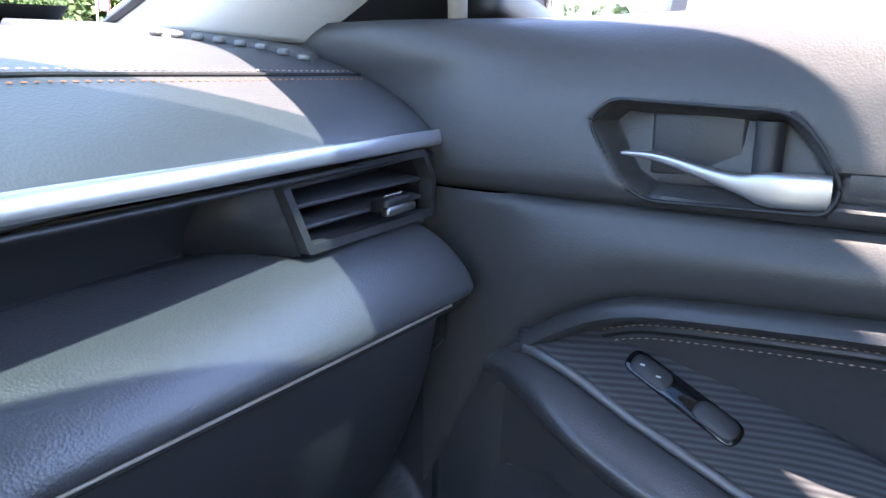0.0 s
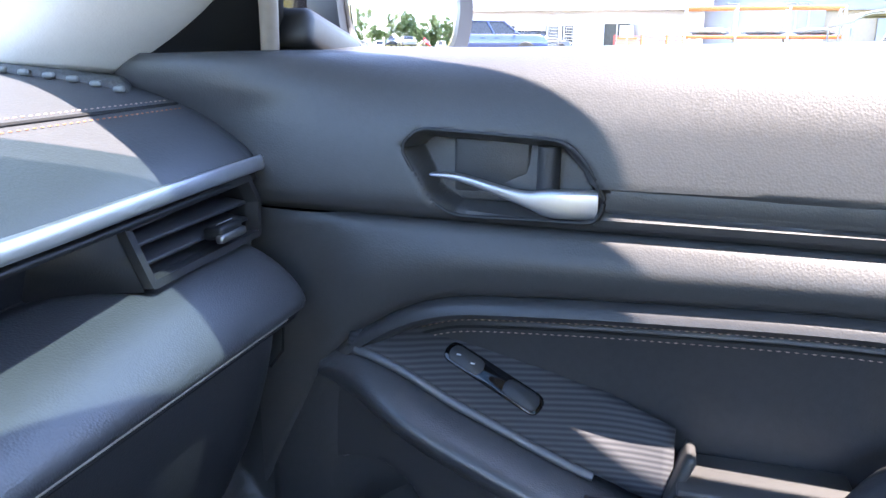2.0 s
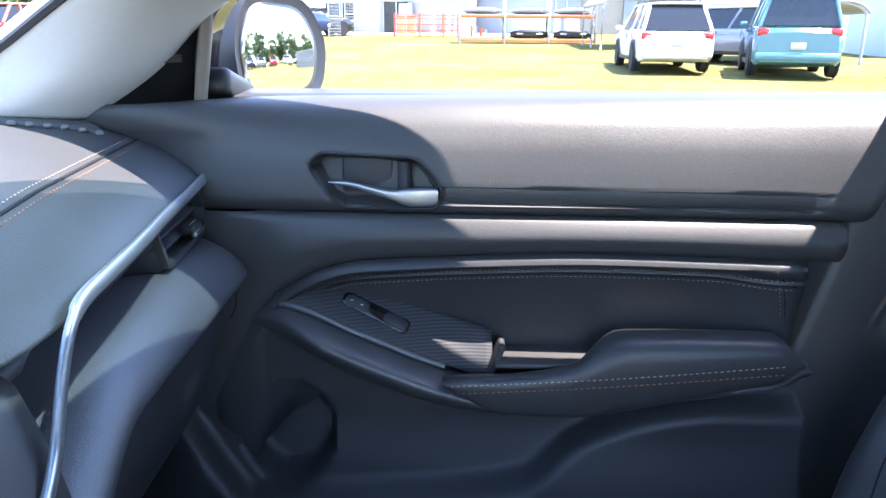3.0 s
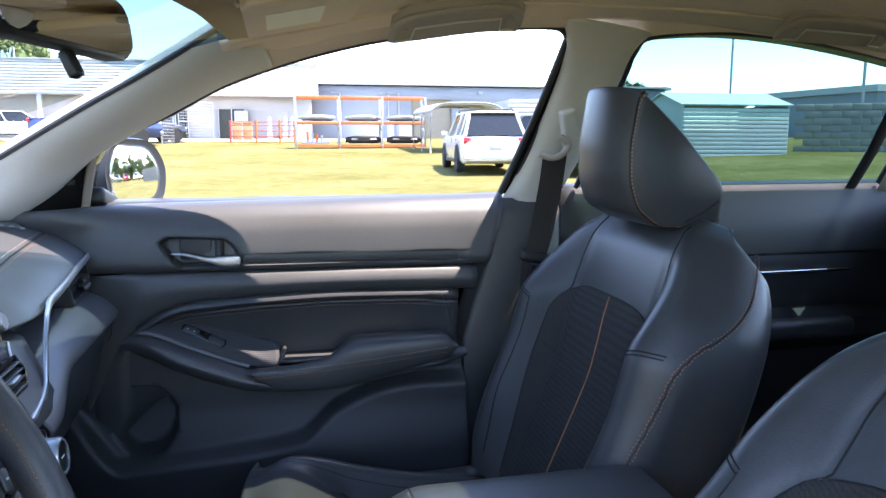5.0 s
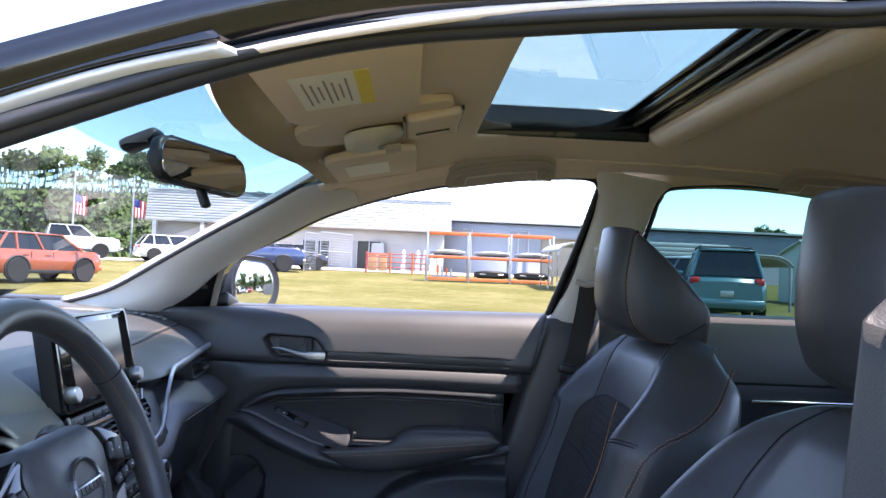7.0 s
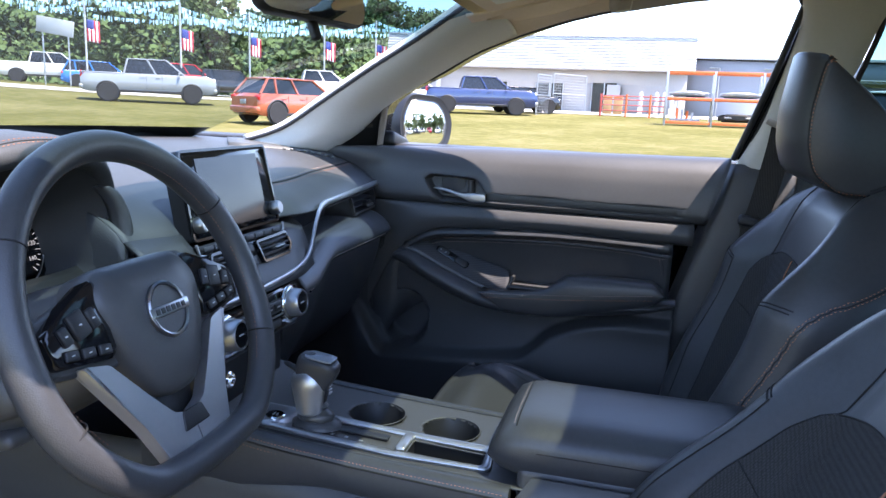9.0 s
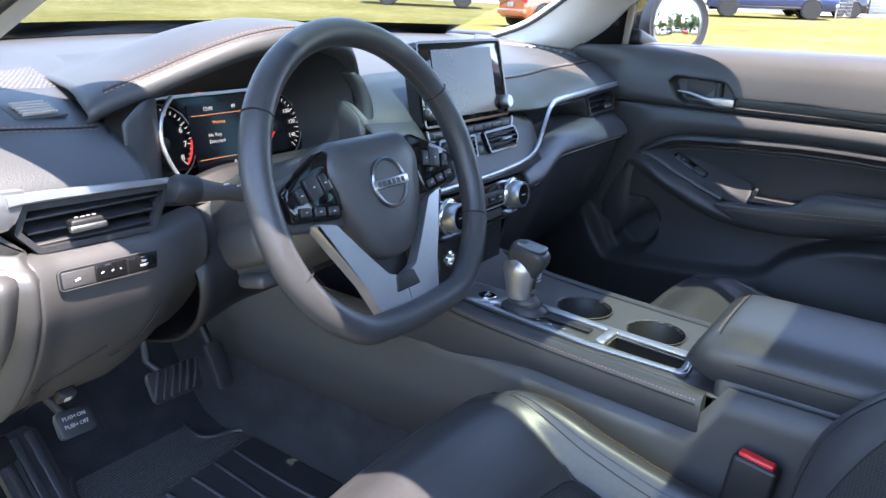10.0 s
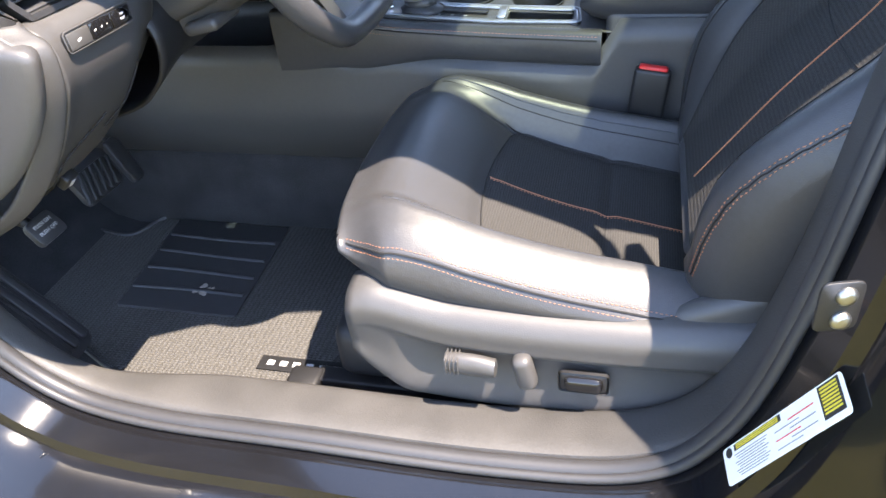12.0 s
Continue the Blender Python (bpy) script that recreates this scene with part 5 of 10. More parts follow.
def build_dash_grilles():
    # side defogger louvre and speaker mesh at the driver's end
    cx, cy = -0.632, 0.290
    dm = Matrix.Translation((cx, cy, dash_z(cx, cy) + 0.001)) @ Matrix.Rotation(radians(15), 4, "X")
    v = part("defogger", box(0.056, 0.040, 0.003, dm, 0.0012), SOFT_TOP, DASH, "small demister grille")
    for k in range(5):
        part("fin", box(0.038, 0.0030, 0.005, dm @ Matrix.Translation((0, -0.0145 + 0.0070 * k, 0.003)) @ Matrix.Rotation(radians(25), 4, "X"), 0.0008), PILLAR_GREY, v)
    bm = bmesh.new()
    for i in range(15):
        for j in range(16):
            x, y = -0.650 + 0.0068 * i + 0.0034 * (j % 2) + 0.0022 * j, 0.385 + 0.0085 * j
            bmesh.ops.create_circle(bm, cap_ends=True, radius=0.0022, segments=6, matrix=Matrix.Translation((x, y, dash_z(x, y) + 0.0012)))
    ob = part("speaker_grille", bm, PILLAR_GREY, DASH, "perforated speaker grille")
    tagged(ob, kind="stuff")
    # demister slot at the passenger end, with a comb edge
    TOOTH = surface("grey_comb_plastic", (0.16, 0.16, 0.15), 0.5)
    A, B = V(0.612, 0.385, 0), V(0.678, 0.268, 0)
    side = V(0.115, 0.075, 0)

    def cover(u, v):
        p = A.lerp(B, u) + side * v
        e = min(1.0, v / 0.06, (1 - u) / 0.05)
        return V(p.x, p.y, dash_z(min(p.x, 0.73), p.y) - 0.004 + 0.010 * math.sqrt(max(0.0, e)) + 0.004 * v)

    shell(part("demister_cover", sheet(cover, [-0.9, -0.6, -0.3, 0.0, 0.3, 0.6, 0.9, 0.95, 0.98, 1.0], [0, 0.015, 0.03, 0.06, 0.2, 0.4, 0.7, 1.0]), surface("grey_grained_plastic", (0.075, 0.075, 0.072), 0.5, grain=0.6, grain_size=260, cells=True), DASH, "grained grey demister cover"), 0.004, -1)
    for k in range(8):
        p = A.lerp(B, (k + 0.5) / 8) - side * 0.03
        part("demister_tooth", box(0.0085, 0.010, 0.005, Matrix.Translation((p.x, p.y, dash_z(p.x, p.y) + 0.003)) @ Matrix.Rotation(radians(-60), 4, "Z"), 0.002), TOOTH, DASH)


build_dash_grilles()


def build_centre_stack():
    # display screen
    m = axes((0.012, 0.158, 0.979), (1, -0.03, 0), (0.0, 0.22, 1))
    t = thing("infotainment_screen", "upright touchscreen with silver knobs and bezel", "screen")
    out = rounded([(-0.122, -0.066), (0.122, -0.066), (0.118, 0.068), (-0.118, 0.068)], 0.010, 5)
    part("housing", prism(out, 0.026, m @ Matrix.Translation((0, 0, -0.026)), 0.004, 2), DARK, t)
    part("bezel", frame_ring(out, 0.004, 0.006, m @ Matrix.Translation((0, 0, -0.003))), PIANO, t)
    part("cover_glass", prism([(x * 0.965, y * 0.955) for x, y in out], 0.003, m @ Matrix.Translation((0, 0, -0.001)), 0.001), PIANO, t)
    part("display", prism([(-0.084, -0.054), (0.084, -0.054), (0.084, 0.054), (-0.084, 0.054)], 0.0012, m @ Matrix.Translation((0, 0, 0.0022))), SCREEN, t)
    for sx in (-1, 1):
        km = m @ Matrix.Translation((sx * 0.107, -0.042, 0.002))
        k = part("knob", lathe([(0.0118, 0), (0.0122, 0.004), (0.0115, 0.013), (0.0102, 0.015), (0.0, 0.015)], 28, km), STEEL, t, "knurled silver knob")
        part("knob_cap", lathe([(0.0090, 0.0150), (0.0086, 0.0160), (0.0, 0.0160)], 24, km), SILVER, k)
    sk = part("key_strip", prism(rounded([(-0.118, -0.006), (0.116, -0.006), (0.121, 0.007), (-0.122, 0.007)], 0.004, 3), 0.010, m @ Matrix.Translation((0, -0.079, -0.004)), 0.002), DARK, t, "strip of hard keys with a silver rim")
    part("strip_rim", tube([m @ V(x, y, 0.006) for x, y in ((-0.124, -0.069), (-0.121, -0.086), (-0.105, -0.089), (0.105, -0.089), (0.120, -0.086), (0.124, -0.069))], 0.0022, 8), SILVER, sk, "thin silver rim")
    for k in range(8):
        part("key", box(0.024, 0.008, 0.003, m @ Matrix.Translation((-0.098 + 0.028 * k, -0.079, 0.006)), 0.001), PLASTIC, sk)

    # fascia round the vents
    def fas(x, i):
        pts = [(0.170, 0.905), (0.150, 0.902), (0.132, 0.890), (0.118, 0.862), (0.104, 0.838), (0.092, 0.822)]
        y, z = pts[i]
        w = (1.0, 1.0, 0.99, 0.97, 0.93, 0.88)[i]
        return V(0.02 + (x - 0.02) * w, y + 0.02 * smooth01(0.12, 0.24, abs(x - 0.02)), z)

    ob = part("fascia", sheet(fas, steps(-0.21, 0.25, 24), range(6)), PLASTIC, DASH, "black centre fascia")
    shell(ob, 0.004, -1)
    fm = axes((0.0, 0.128, 0.877), (1, 0, 0), (0, 0.40, 1))
    for sx, cx in ((-1, -0.052), (1, 0.078)):
        o = [(-0.052, 0.018), (0.050, 0.020), (0.058, -0.004), (0.040, -0.020), (-0.046, -0.020)]
        if sx < 0:
            o = [(-x, y) for x, y in o][::-1]
        vm = fm @ Matrix.Translation((cx, 0, 0.004))
        o = rounded(o, 0.005, 3)
        v = part("air_vent", frame_ring(o, 0.004, 0.008, vm), PIANO, DASH, "black centre air vent")
        part("duct", prism([(x * 0.97, y * 0.95) for x, y in o], 0.001, vm @ Matrix.Translation((0, 0, -0.0015))), DARK, v)
        for k in range(4):
            part("slat", box(0.092 - 0.004 * k, 0.0022, 0.014, vm @ Matrix.Translation((0.002 * sx, 0.012 - 0.0085 * k, 0.004)) @ Matrix.Rotation(radians(20), 4, "X"), 0.0008), PLASTIC, v)
        part("knob", box(0.030, 0.005, 0.014, vm @ Matrix.Translation((0.006 * sx, -0.002, 0.009)), 0.002), STEEL, v)
    for z in (0.010, -0.010):
        part("hazard_key", box(0.018, 0.016, 0.008, fm @ Matrix.Translation((0.012, z, 0.004)), 0.002), PLASTIC, DASH)

    # climate panel
    cm = axes((-0.020, 0.094, 0.782), (1, 0, 0), (0, 0.12, 1))
    t2 = thing("climate_controls", "black climate control panel with two silver dials", "control panel")
    out = rounded([(-0.135, -0.034), (0.120, -0.034), (0.135, -0.004), (0.130, 0.034), (-0.135, 0.034)], 0.016, 6)
    part("panel", prism(out, 0.030, cm @ Matrix.Translation((0, 0, -0.030)), 0.003), PIANO, t2)
    part("panel_rim", frame_ring(out, 0.004, 0.005, cm), CHROME, t2, "thin bright rim")
    part("key_bar", box(0.145, 0.020, 0.008, cm @ Matrix.Translation((0, 0.008, 0.002)), 0.002), PLASTIC, t2)
    part("lower_key", box(0.10, 0.014, 0.006, cm @ Matrix.Translation((0.012, -0.020, 0.002)), 0.002), PLASTIC, t2)
    part("key_line", box(0.155, 0.0025, 0.004, cm @ Matrix.Translation((0, -0.008, 0.003)), 0.001), SILVER, t2)
    for k in range(5):
        part("key", box(0.022, 0.012, 0.003, cm @ Matrix.Translation((-0.052 + 0.026 * k, 0.008, 0.007)), 0.001), DARK, t2)
        part("key_mark", box(0.008, 0.002, 0.0006, cm @ Matrix.Translation((-0.052 + 0.026 * k, 0.008, 0.0088))), PRINT, t2)
    for cx in (-0.098, 0.098):
        km = cm @ Matrix.Translation((cx, 0.004, 0.0))
        part("dial_collar", lathe([(0.029, 0), (0.029, 0.006), (0.026, 0.009), (0.024, 0.009)], 36, km), CHROME, t2, "chrome collar")
        d = part("dial", lathe([(0.0235, 0.006), (0.0238, 0.012), (0.0226, 0.026), (0.0205, 0.029), (0.0185, 0.029), (0.0185, 0.026)], 40, km, caps=False), SILVER, t2, "ribbed silver dial")
        part("dial_face", lathe([(0.0186, 0.026), (0.0186, 0.0275), (0.0, 0.0275)], 32, km), PIANO, d)
        part("dial_mark", box(0.012, 0.002, 0.0005, km @ Matrix.Translation((0, 0, 0.0278))), PRINT, d)
    # lower bay under the climate panel: a solid black block for its shaded hollow
    part("storage_bay", box(0.20, 0.10, 0.10, Matrix.Translation((-0.02, 0.155, 0.70)), 0.01), DARK, DASH, "solid black block for the shaded storage bay")
    part("power_socket", lathe([(0.013, 0), (0.013, 0.004), (0.010, 0.006), (0.009, -0.004), (0.0, -0.004)], 24, axes((-0.095, 0.104, 0.708), (1, 0, 0), (0, 0.1, 1))), CHROME, DASH, "chrome-ringed power socket")


build_centre_stack()


# ---- steering wheel ----
def build_wheel():
    t = thing("steering_wheel", "black leather steering wheel with silver lower spokes", "steering wheel")
    a = radians(22)
    m = axes((-0.375, 0.015, 0.902), (1, 0, 0), (0, math.sin(a), math.cos(a)))
    R = 0.180
    rim = []
    for k in range(96):
        th = 2 * math.pi * k / 96
        x, y = R * math.cos(th), R * math.sin(th)
        flat = -0.158
        if y < flat:
            y = flat + (y - flat) * 0.25
        if abs(x) > 0.1 and y < 0.0:
            x *= 1 + 0.03 * smooth01(0.0, -0.1, y)
        rim.append((x, y))
    path = [m @ V(x, y, 0) for x, y in rim]
    up = m.to_3x3() @ V(0, 0, 1)
    part("rim", tube(path, 0.0165, 16, True, 1.05, up=up), LEATHER, t, "black leather-wrapped rim")
    # baseball seam on the inner side
    for arc in ((radians(20), radians(80)), (radians(-38), radians(15)), (radians(165), radians(218)), (radians(100), radians(160))):
        pts = []
        for th in steps(*arc, 24):
            pts.append(m @ V((R - 0.0155) * math.cos(th), (R - 0.0155) * math.sin(th), 0.006))
        ob = part("rim_stitching", stitches(pts, 0.0035, 0.0015, 0.0007), THREAD_DARK, t, "dark orange cross stitching")
        tagged(ob, kind="stuff")
    for th in (radians(148), radians(32), radians(205), radians(-25)):
        c = m @ V(R * math.cos(th), R * math.sin(th), 0)
        d = (m.to_3x3() @ V(-math.sin(th), math.cos(th), 0)).normalized()
        u = (m.to_3x3() @ V(math.cos(th), math.sin(th), 0)).normalized()
        w = up.normalized()
        ring = [c + u * (0.0169 * math.cos(b)) + w * (0.0177 * math.sin(b)) for b in steps(0, 2 * math.pi, 20)[:-1]]
        part("rim_joint", tube(ring, 0.0009, 5, True), SEAM, t)
    # airbag hub
    hub = rounded([(-0.070, 0.058), (0.062, 0.058), (0.084, 0.030), (0.068, -0.030), (0.028, -0.092), (-0.028, -0.092), (-0.068, -0.030), (-0.088, 0.030)], 0.026, 7)
    rings = []
    for z, s in ((-0.045, 0.96), (-0.014, 1.0), (-0.003, 0.97), (0.006, 0.86), (0.0105, 0.55), (0.0115, 0.15)):
        rings.append([m @ V(x * s, -0.008 + (y + 0.008) * s, z) for x, y in hub])
    part("hub", loft(rings), SOFT, t, "soft black airbag cover")
    bm_m = m @ Matrix.Translation((0.0, -0.004, 0.0115))
    b = part("badge", lathe([(0.0305, -0.004), (0.0305, 0.003), (0.0285, 0.0045), (0.0262, 0.0035), (0.0262, 0.0)], 44, bm_m), BADGE, t, "round dull chrome badge ring with a bar")
    part("badge_disc", lathe([(0.0262, -0.002), (0.0262, 0.0012), (0.0, 0.0012)], 40, bm_m), PLASTIC, b)
    part("badge_bar", box(0.064, 0.011, 0.004, bm_m @ Matrix.Translation((0, 0, 0.003)), 0.001), BADGE, b)
    for k in range(6):
        part("badge_mark", box(0.0055, 0.0060, 0.0008, bm_m @ Matrix.Translation((-0.021 + 0.0084 * k, 0, 0.0053))), DARK, b)
    # control pods
    for sx in (-1, 1):
        o = [(0.070, 0.052), (0.135, 0.022), (0.150, 0.012), (0.146, -0.020), (0.074, -0.030)]
        o = [(sx * x, y) for x, y in o]
        if sx < 0:
            o = o[::-1]
        pod = part("control_pod", prism(rounded(o, 0.010, 4), 0.020, m @ Matrix.Translation((0, 0, -0.020)), 0.004), PIANO, t, "gloss black switch pod")
        for px, py, w, h in ((0.092, 0.014, 0.011, 0.020), (0.110, 0.012, 0.020, 0.026), (0.130, 0.006, 0.011, 0.018)):
            k = part("switch", box(w, h, 0.005, m @ Matrix.Translation((sx * px, py, 0.002)) @ Matrix.Rotation(sx * radians(-14), 4, "Z"), 0.0018), DARK, pod)
            part("switch_mark", box(0.0030, 0.0014, 0.0005, m @ Matrix.Translation((sx * px, py, 0.0048))), PRINT, pod)
        for k in range(3):
            part("switch", box(0.015, 0.010, 0.004, m @ Matrix.Translation((sx * (0.090 + 0.020 * k), -0.018 + 0.003 * k, 0.002)) @ Matrix.Rotation(sx * radians(8), 4, "Z"), 0.0015), DARK, pod)
            part("switch_mark", box(0.0034, 0.0012, 0.0005, m @ Matrix.Translation((sx * (0.090 + 0.020 * k), -0.018 + 0.003 * k, 0.0043))), PRINT, pod)
        # side spoke behind the pod
        o2 = [(sx * x, y) for x, y in [(0.06, 0.045), (0.172, 0.018), (0.172, -0.024), (0.06, -0.042)]]
        if sx < 0:
            o2 = o2[::-1]
        part("side_spoke", prism(rounded(o2, 0.008, 3), 0.020, m @ Matrix.Translation((0, 0, -0.034)), 0.005), PLASTIC, t)
        # silver V-shaped lower spoke
        o3 = [(sx * x, y) for x, y in [(0.118, -0.026), (0.086, -0.034), (0.050, -0.080), (0.026, -0.108), (0.001, -0.116), (0.001, -0.154), (0.052, -0.154), (0.070, -0.108)]]
        if sx < 0:
            o3 = o3[::-1]
        part("lower_spoke", prism(rounded(o3, 0.005, 4), 0.016, m @ Matrix.Translation((0, 0, -0.020)), 0.005), SILVER, t, "satin silver lower spoke")
    part("spoke_slot", prism(rounded([(-0.016, -0.112), (0.016, -0.112), (0.022, -0.132), (-0.022, -0.132)], 0.003, 3), 0.004, m @ Matrix.Translation((0, 0, -0.006)), 0.001), DARK, t, "dark slot between the spokes")
    part("spoke_back", prism(rounded([(-0.04, -0.06), (0.04, -0.06), (0.026, -0.150), (-0.026, -0.150)], 0.01, 4), 0.010, m @ Matrix.Translation((0, 0, -0.034)), 0.004), DARK, t)

    # column shroud and stalks: own thing
    s = thing("steering_column", "black plastic steering column shroud with stalks", "steering column")
    rings = []
    for d, w, h, dz in ((0.0, 0.062, 0.048, 0.0), (-0.03, 0.075, 0.058, -0.004), (-0.10, 0.085, 0.070, -0.010), (-0.18, 0.09, 0.075, -0.015)):
        rings.append([m @ V(w * math.copysign(abs(math.cos(b)) ** 0.6, math.cos(b)), dz + h * math.copysign(abs(math.sin(b)) ** 0.6, math.sin(b)), d - 0.035) for b in steps(0, 2 * math.pi, 28)[:-1]])
    part("shroud", loft(rings), PLASTIC, s)
    for sx, tip in ((-1, (-0.578, 0.122, 0.912)), (1, (-0.185, 0.128, 0.905))):
        p0 = m @ V(sx * 0.06, 0.01, -0.085)
        p1 = Vector(tip)
        k = part("stalk", tube(curve([p0, p0.lerp(p1, 0.4), p0.lerp(p1, 0.8), p1], 5), lambda f: 0.009 + 0.0045 * smooth01(0.5, 0.75, f), 14), PLASTIC, s)
        d = (p1 - p0).normalized()
        part("end_cap", lathe([(0.0145, -0.022), (0.0155, -0.016), (0.0155, 0.0), (0.0135, 0.005), (0.0, 0.007)], 22, axes(p1, d.orthogonal(), d.cross(d.orthogonal()))), DARK, k, "black end cap")
        for q in (0.55, 0.66):
            c = p0.lerp(p1, q)
            part("mark", box(0.006, 0.0015, 0.0015, Matrix.Translation(c + V(0, -0.010, 0.010))), PRINT, k)
    # lower column cover and lever
    part("lower_cover", box(0.15, 0.16, 0.06, Matrix.Translation((-0.40, 0.19, 0.80)) @ Matrix.Rotation(radians(-22), 4, "X"), 0.022, 3), PLASTIC, s)
    part("tilt_lever", box(0.075, 0.05, 0.018, Matrix.Translation((-0.43, 0.150, 0.765)) @ Matrix.Rotation(radians(-12), 4, "X"), 0.008, 3), PLASTIC, s)
    return t


build_wheel()


# ---- centre console ----
GREYCAP = surface("grey_satin_plastic", (0.16, 0.17, 0.18), 0.3)


def build_console():
    t = thing("centre_console", "black centre console with shift gate and cup holders", "console")
    xl, xr = -0.145, 0.105

    def top_z(y):
        return lerp_table(y, [(-0.36, 0.628), (-0.10, 0.640), (0.05, 0.652), (0.12, 0.68), (0.16, 0.73)])

    # top deck with real holes for the cups and the tray
    cups = [(0.012, -0.095, 0.043), (0.008, -0.217, 0.043)]

    def hole(x, y):
        if any((x - a) ** 2 + (y - b) ** 2 < (r + 0.001) ** 2 for a, b, r in cups):
            return True
        return -0.088 < x < -0.048 and -0.285 < y < -0.175

    deck = sheet(lambda x, y: V(x, y, top_z(y)), steps(-0.125, 0.092, 62), steps(-0.36, 0.14, 120), skip=hole)
    shell(part("top_deck", deck, PLASTIC, t, "grey-black grained deck"), 0.003, -1)
    for cx, cy, r in cups:
        z = top_z(cy)
        cm = Matrix.Translation((cx, cy, z))
        c = part("cup_holder", lathe([(r + 0.002, 0.0), (r, -0.003), (r - 0.002, -0.06), (r - 0.006, -0.07), (0.001, -0.07)], 36, cm, caps=False), DARK, t, "round black cup holder")
        part("cup_ring", tube([cm @ V((r + 0.002) * math.cos(a), (r + 0.002) * math.sin(a), 0.001) for a in steps(0, 2 * math.pi, 40)[:-1]], 0.0009, 8, True), PLASTIC, c, "thin dull ring")
    # silver shift surround, with start button, gate and tray
    fm = lambda x, y, dz=0.0: V(x, y, top_z(y) + dz)
    ring = [(-0.112, 0.065), (-0.050, 0.075), (-0.036, 0.02), (-0.034, -0.16), (-0.030, -0.292), (-0.100, -0.300), (-0.112, -0.16)]
    rr = rounded(ring, 0.012, 5)
    inner = rounded([(-0.098, 0.002), (-0.046, 0.004), (-0.044, -0.16), (-0.044, -0.285), (-0.092, -0.288), (-0.100, -0.16)], 0.008, 5)
    bm = bmesh.new()
    for ring2 in (rr, inner):
        vs = [bm.verts.new(fm(x, y, 0.005)) for x, y in ring2]
        for i in range(len(vs)):
            bm.edges.new((vs[i], vs[(i + 1) % len(vs)]))
    bmesh.ops.triangle_fill(bm, use_beauty=True, edges=bm.edges[:])
    shell(part("shift_surround", bm, SILVER, t, "satin silver surround", 20), 0.006, -1)
    part("surround_edge", tube([fm(x, y, 0.004) for x, y in rr], 0.0016, 6, True), STEEL, t)
    m = axes(fm(-0.080, 0.034, 0.007), (1, 0, 0), (0, 1, 0.06))
    b = part("start_button", lathe([(0.0145, -0.003), (0.0145, 0.001), (0.0125, 0.002), (0.0122, 0.0)], 30, m, caps=False), CHROME, t, "round engine start button")
    part("button_face", lathe([(0.0120, 0.0), (0.0120, 0.0018), (0.0, 0.0018)], 28, m), PIANO, b)
    part("button_mark", box(0.010, 0.0022, 0.0004, m @ Matrix.Translation((0, 0.002, 0.002))), PRINT, b)
    part("button_mark", box(0.008, 0.0018, 0.0004, m @ Matrix.Translation((0, -0.003, 0.002))), PRINT, b)
    part("gate_plate", prism([(x, y) for x, y in rounded([(-0.100, -0.005), (-0.046, -0.004), (-0.045, -0.160), (-0.098, -0.160)], 0.006, 3)], 0.003, Matrix.Translation((0, 0, top_z(-0.08) - 0.001)) @ Matrix.Rotation(radians(2.6), 4, "X"), 0.001), PIANO, t, "gloss black gate plate")
    part("gate_slot", box(0.014, 0.115, 0.004, Matrix.Translation((-0.066, -0.085, top_z(-0.08) + 0.003)) @ Matrix.Rotation(radians(2.6), 4, "X"), 0.001), DARK, t)
    for k, s in enumerate("PRNDL"):
        y = -0.020 - 0.022 * k
        text_mesh(s, 0.008, Matrix.Translation((-0.090, y, top_z(y) + 0.0045)), PRINT, t, "gate_letter")
    part("tray", box(0.042, 0.112, 0.002, Matrix.Translation((-0.068, -0.230, top_z(-0.23) - 0.028))), DARK, t)
    for sx in (-0.090, -0.046):
        part("tray_wall", box(0.002, 0.112, 0.030, Matrix.Translation((sx, -0.230, top_z(-0.23) - 0.014))), DARK, t)
    for y in (-0.175, -0.286):
        part("tray_wall", box(0.044, 0.002, 0.030, Matrix.Translation((-0.068, y, top_z(-0.23) - 0.014))), DARK, t)
    part("tray_bridge", box(0.052, 0.016, 0.008, Matrix.Translation((-0.068, -0.168, top_z(-0.168) + 0.004)), 0.003), SILVER, t, "satin silver bar")

    # leather side rails with stitching, both sides
    for sx, xo in ((-1, xl), (1, xr)):
        rings = []
        for y in steps(-0.335, 0.22, 24):
            z = top_z(min(y, 0.10)) + 0.002
            h = 0.052 + 0.10 * smooth01(-0.1, 0.20, y) * 0.6
            inn = xo - sx * (-1) * 0 + (0.022 if sx < 0 else -0.018)
            rings.append(curve([V(inn, y, z - 0.004), V(inn, y, z + 0.001), V(xo + (0.006 if sx < 0 else -0.006), y, z + 0.002), V(xo - (0.002 if sx < 0 else -0.002), y, z - 0.008), V(xo - (0.004 if sx < 0 else -0.004), y, z - h * 0.6), V(xo + (0.002 if sx < 0 else -0.002), y, z - h), V(xo + (0.018 if sx < 0 else -0.018), y, z - h - 0.004)], 3))
        part("side_rail", loft(rings, True, True), LEATHER, t, "stitched leather side rail")
        for off, mm in ((0.0085, THREAD), (0.0, SEAM), (-0.0085, THREAD)):
            path = [V(xo + (-0.0030 if sx < 0 else 0.0030), y, top_z(min(y, 0.10)) - 0.008 + off * 0.8) for y in steps(-0.328, 0.18, 40)]
            if mm is SEAM:
                part("rail_seam", tube(path, 0.0014, 5), mm, t)
            else:
                tagged(part("stitching", stitches(path, 0.0040, 0.0016, 0.0007), mm, t, "thread stitching"), kind="stuff")
        # console flank down to the floor
        rings = []
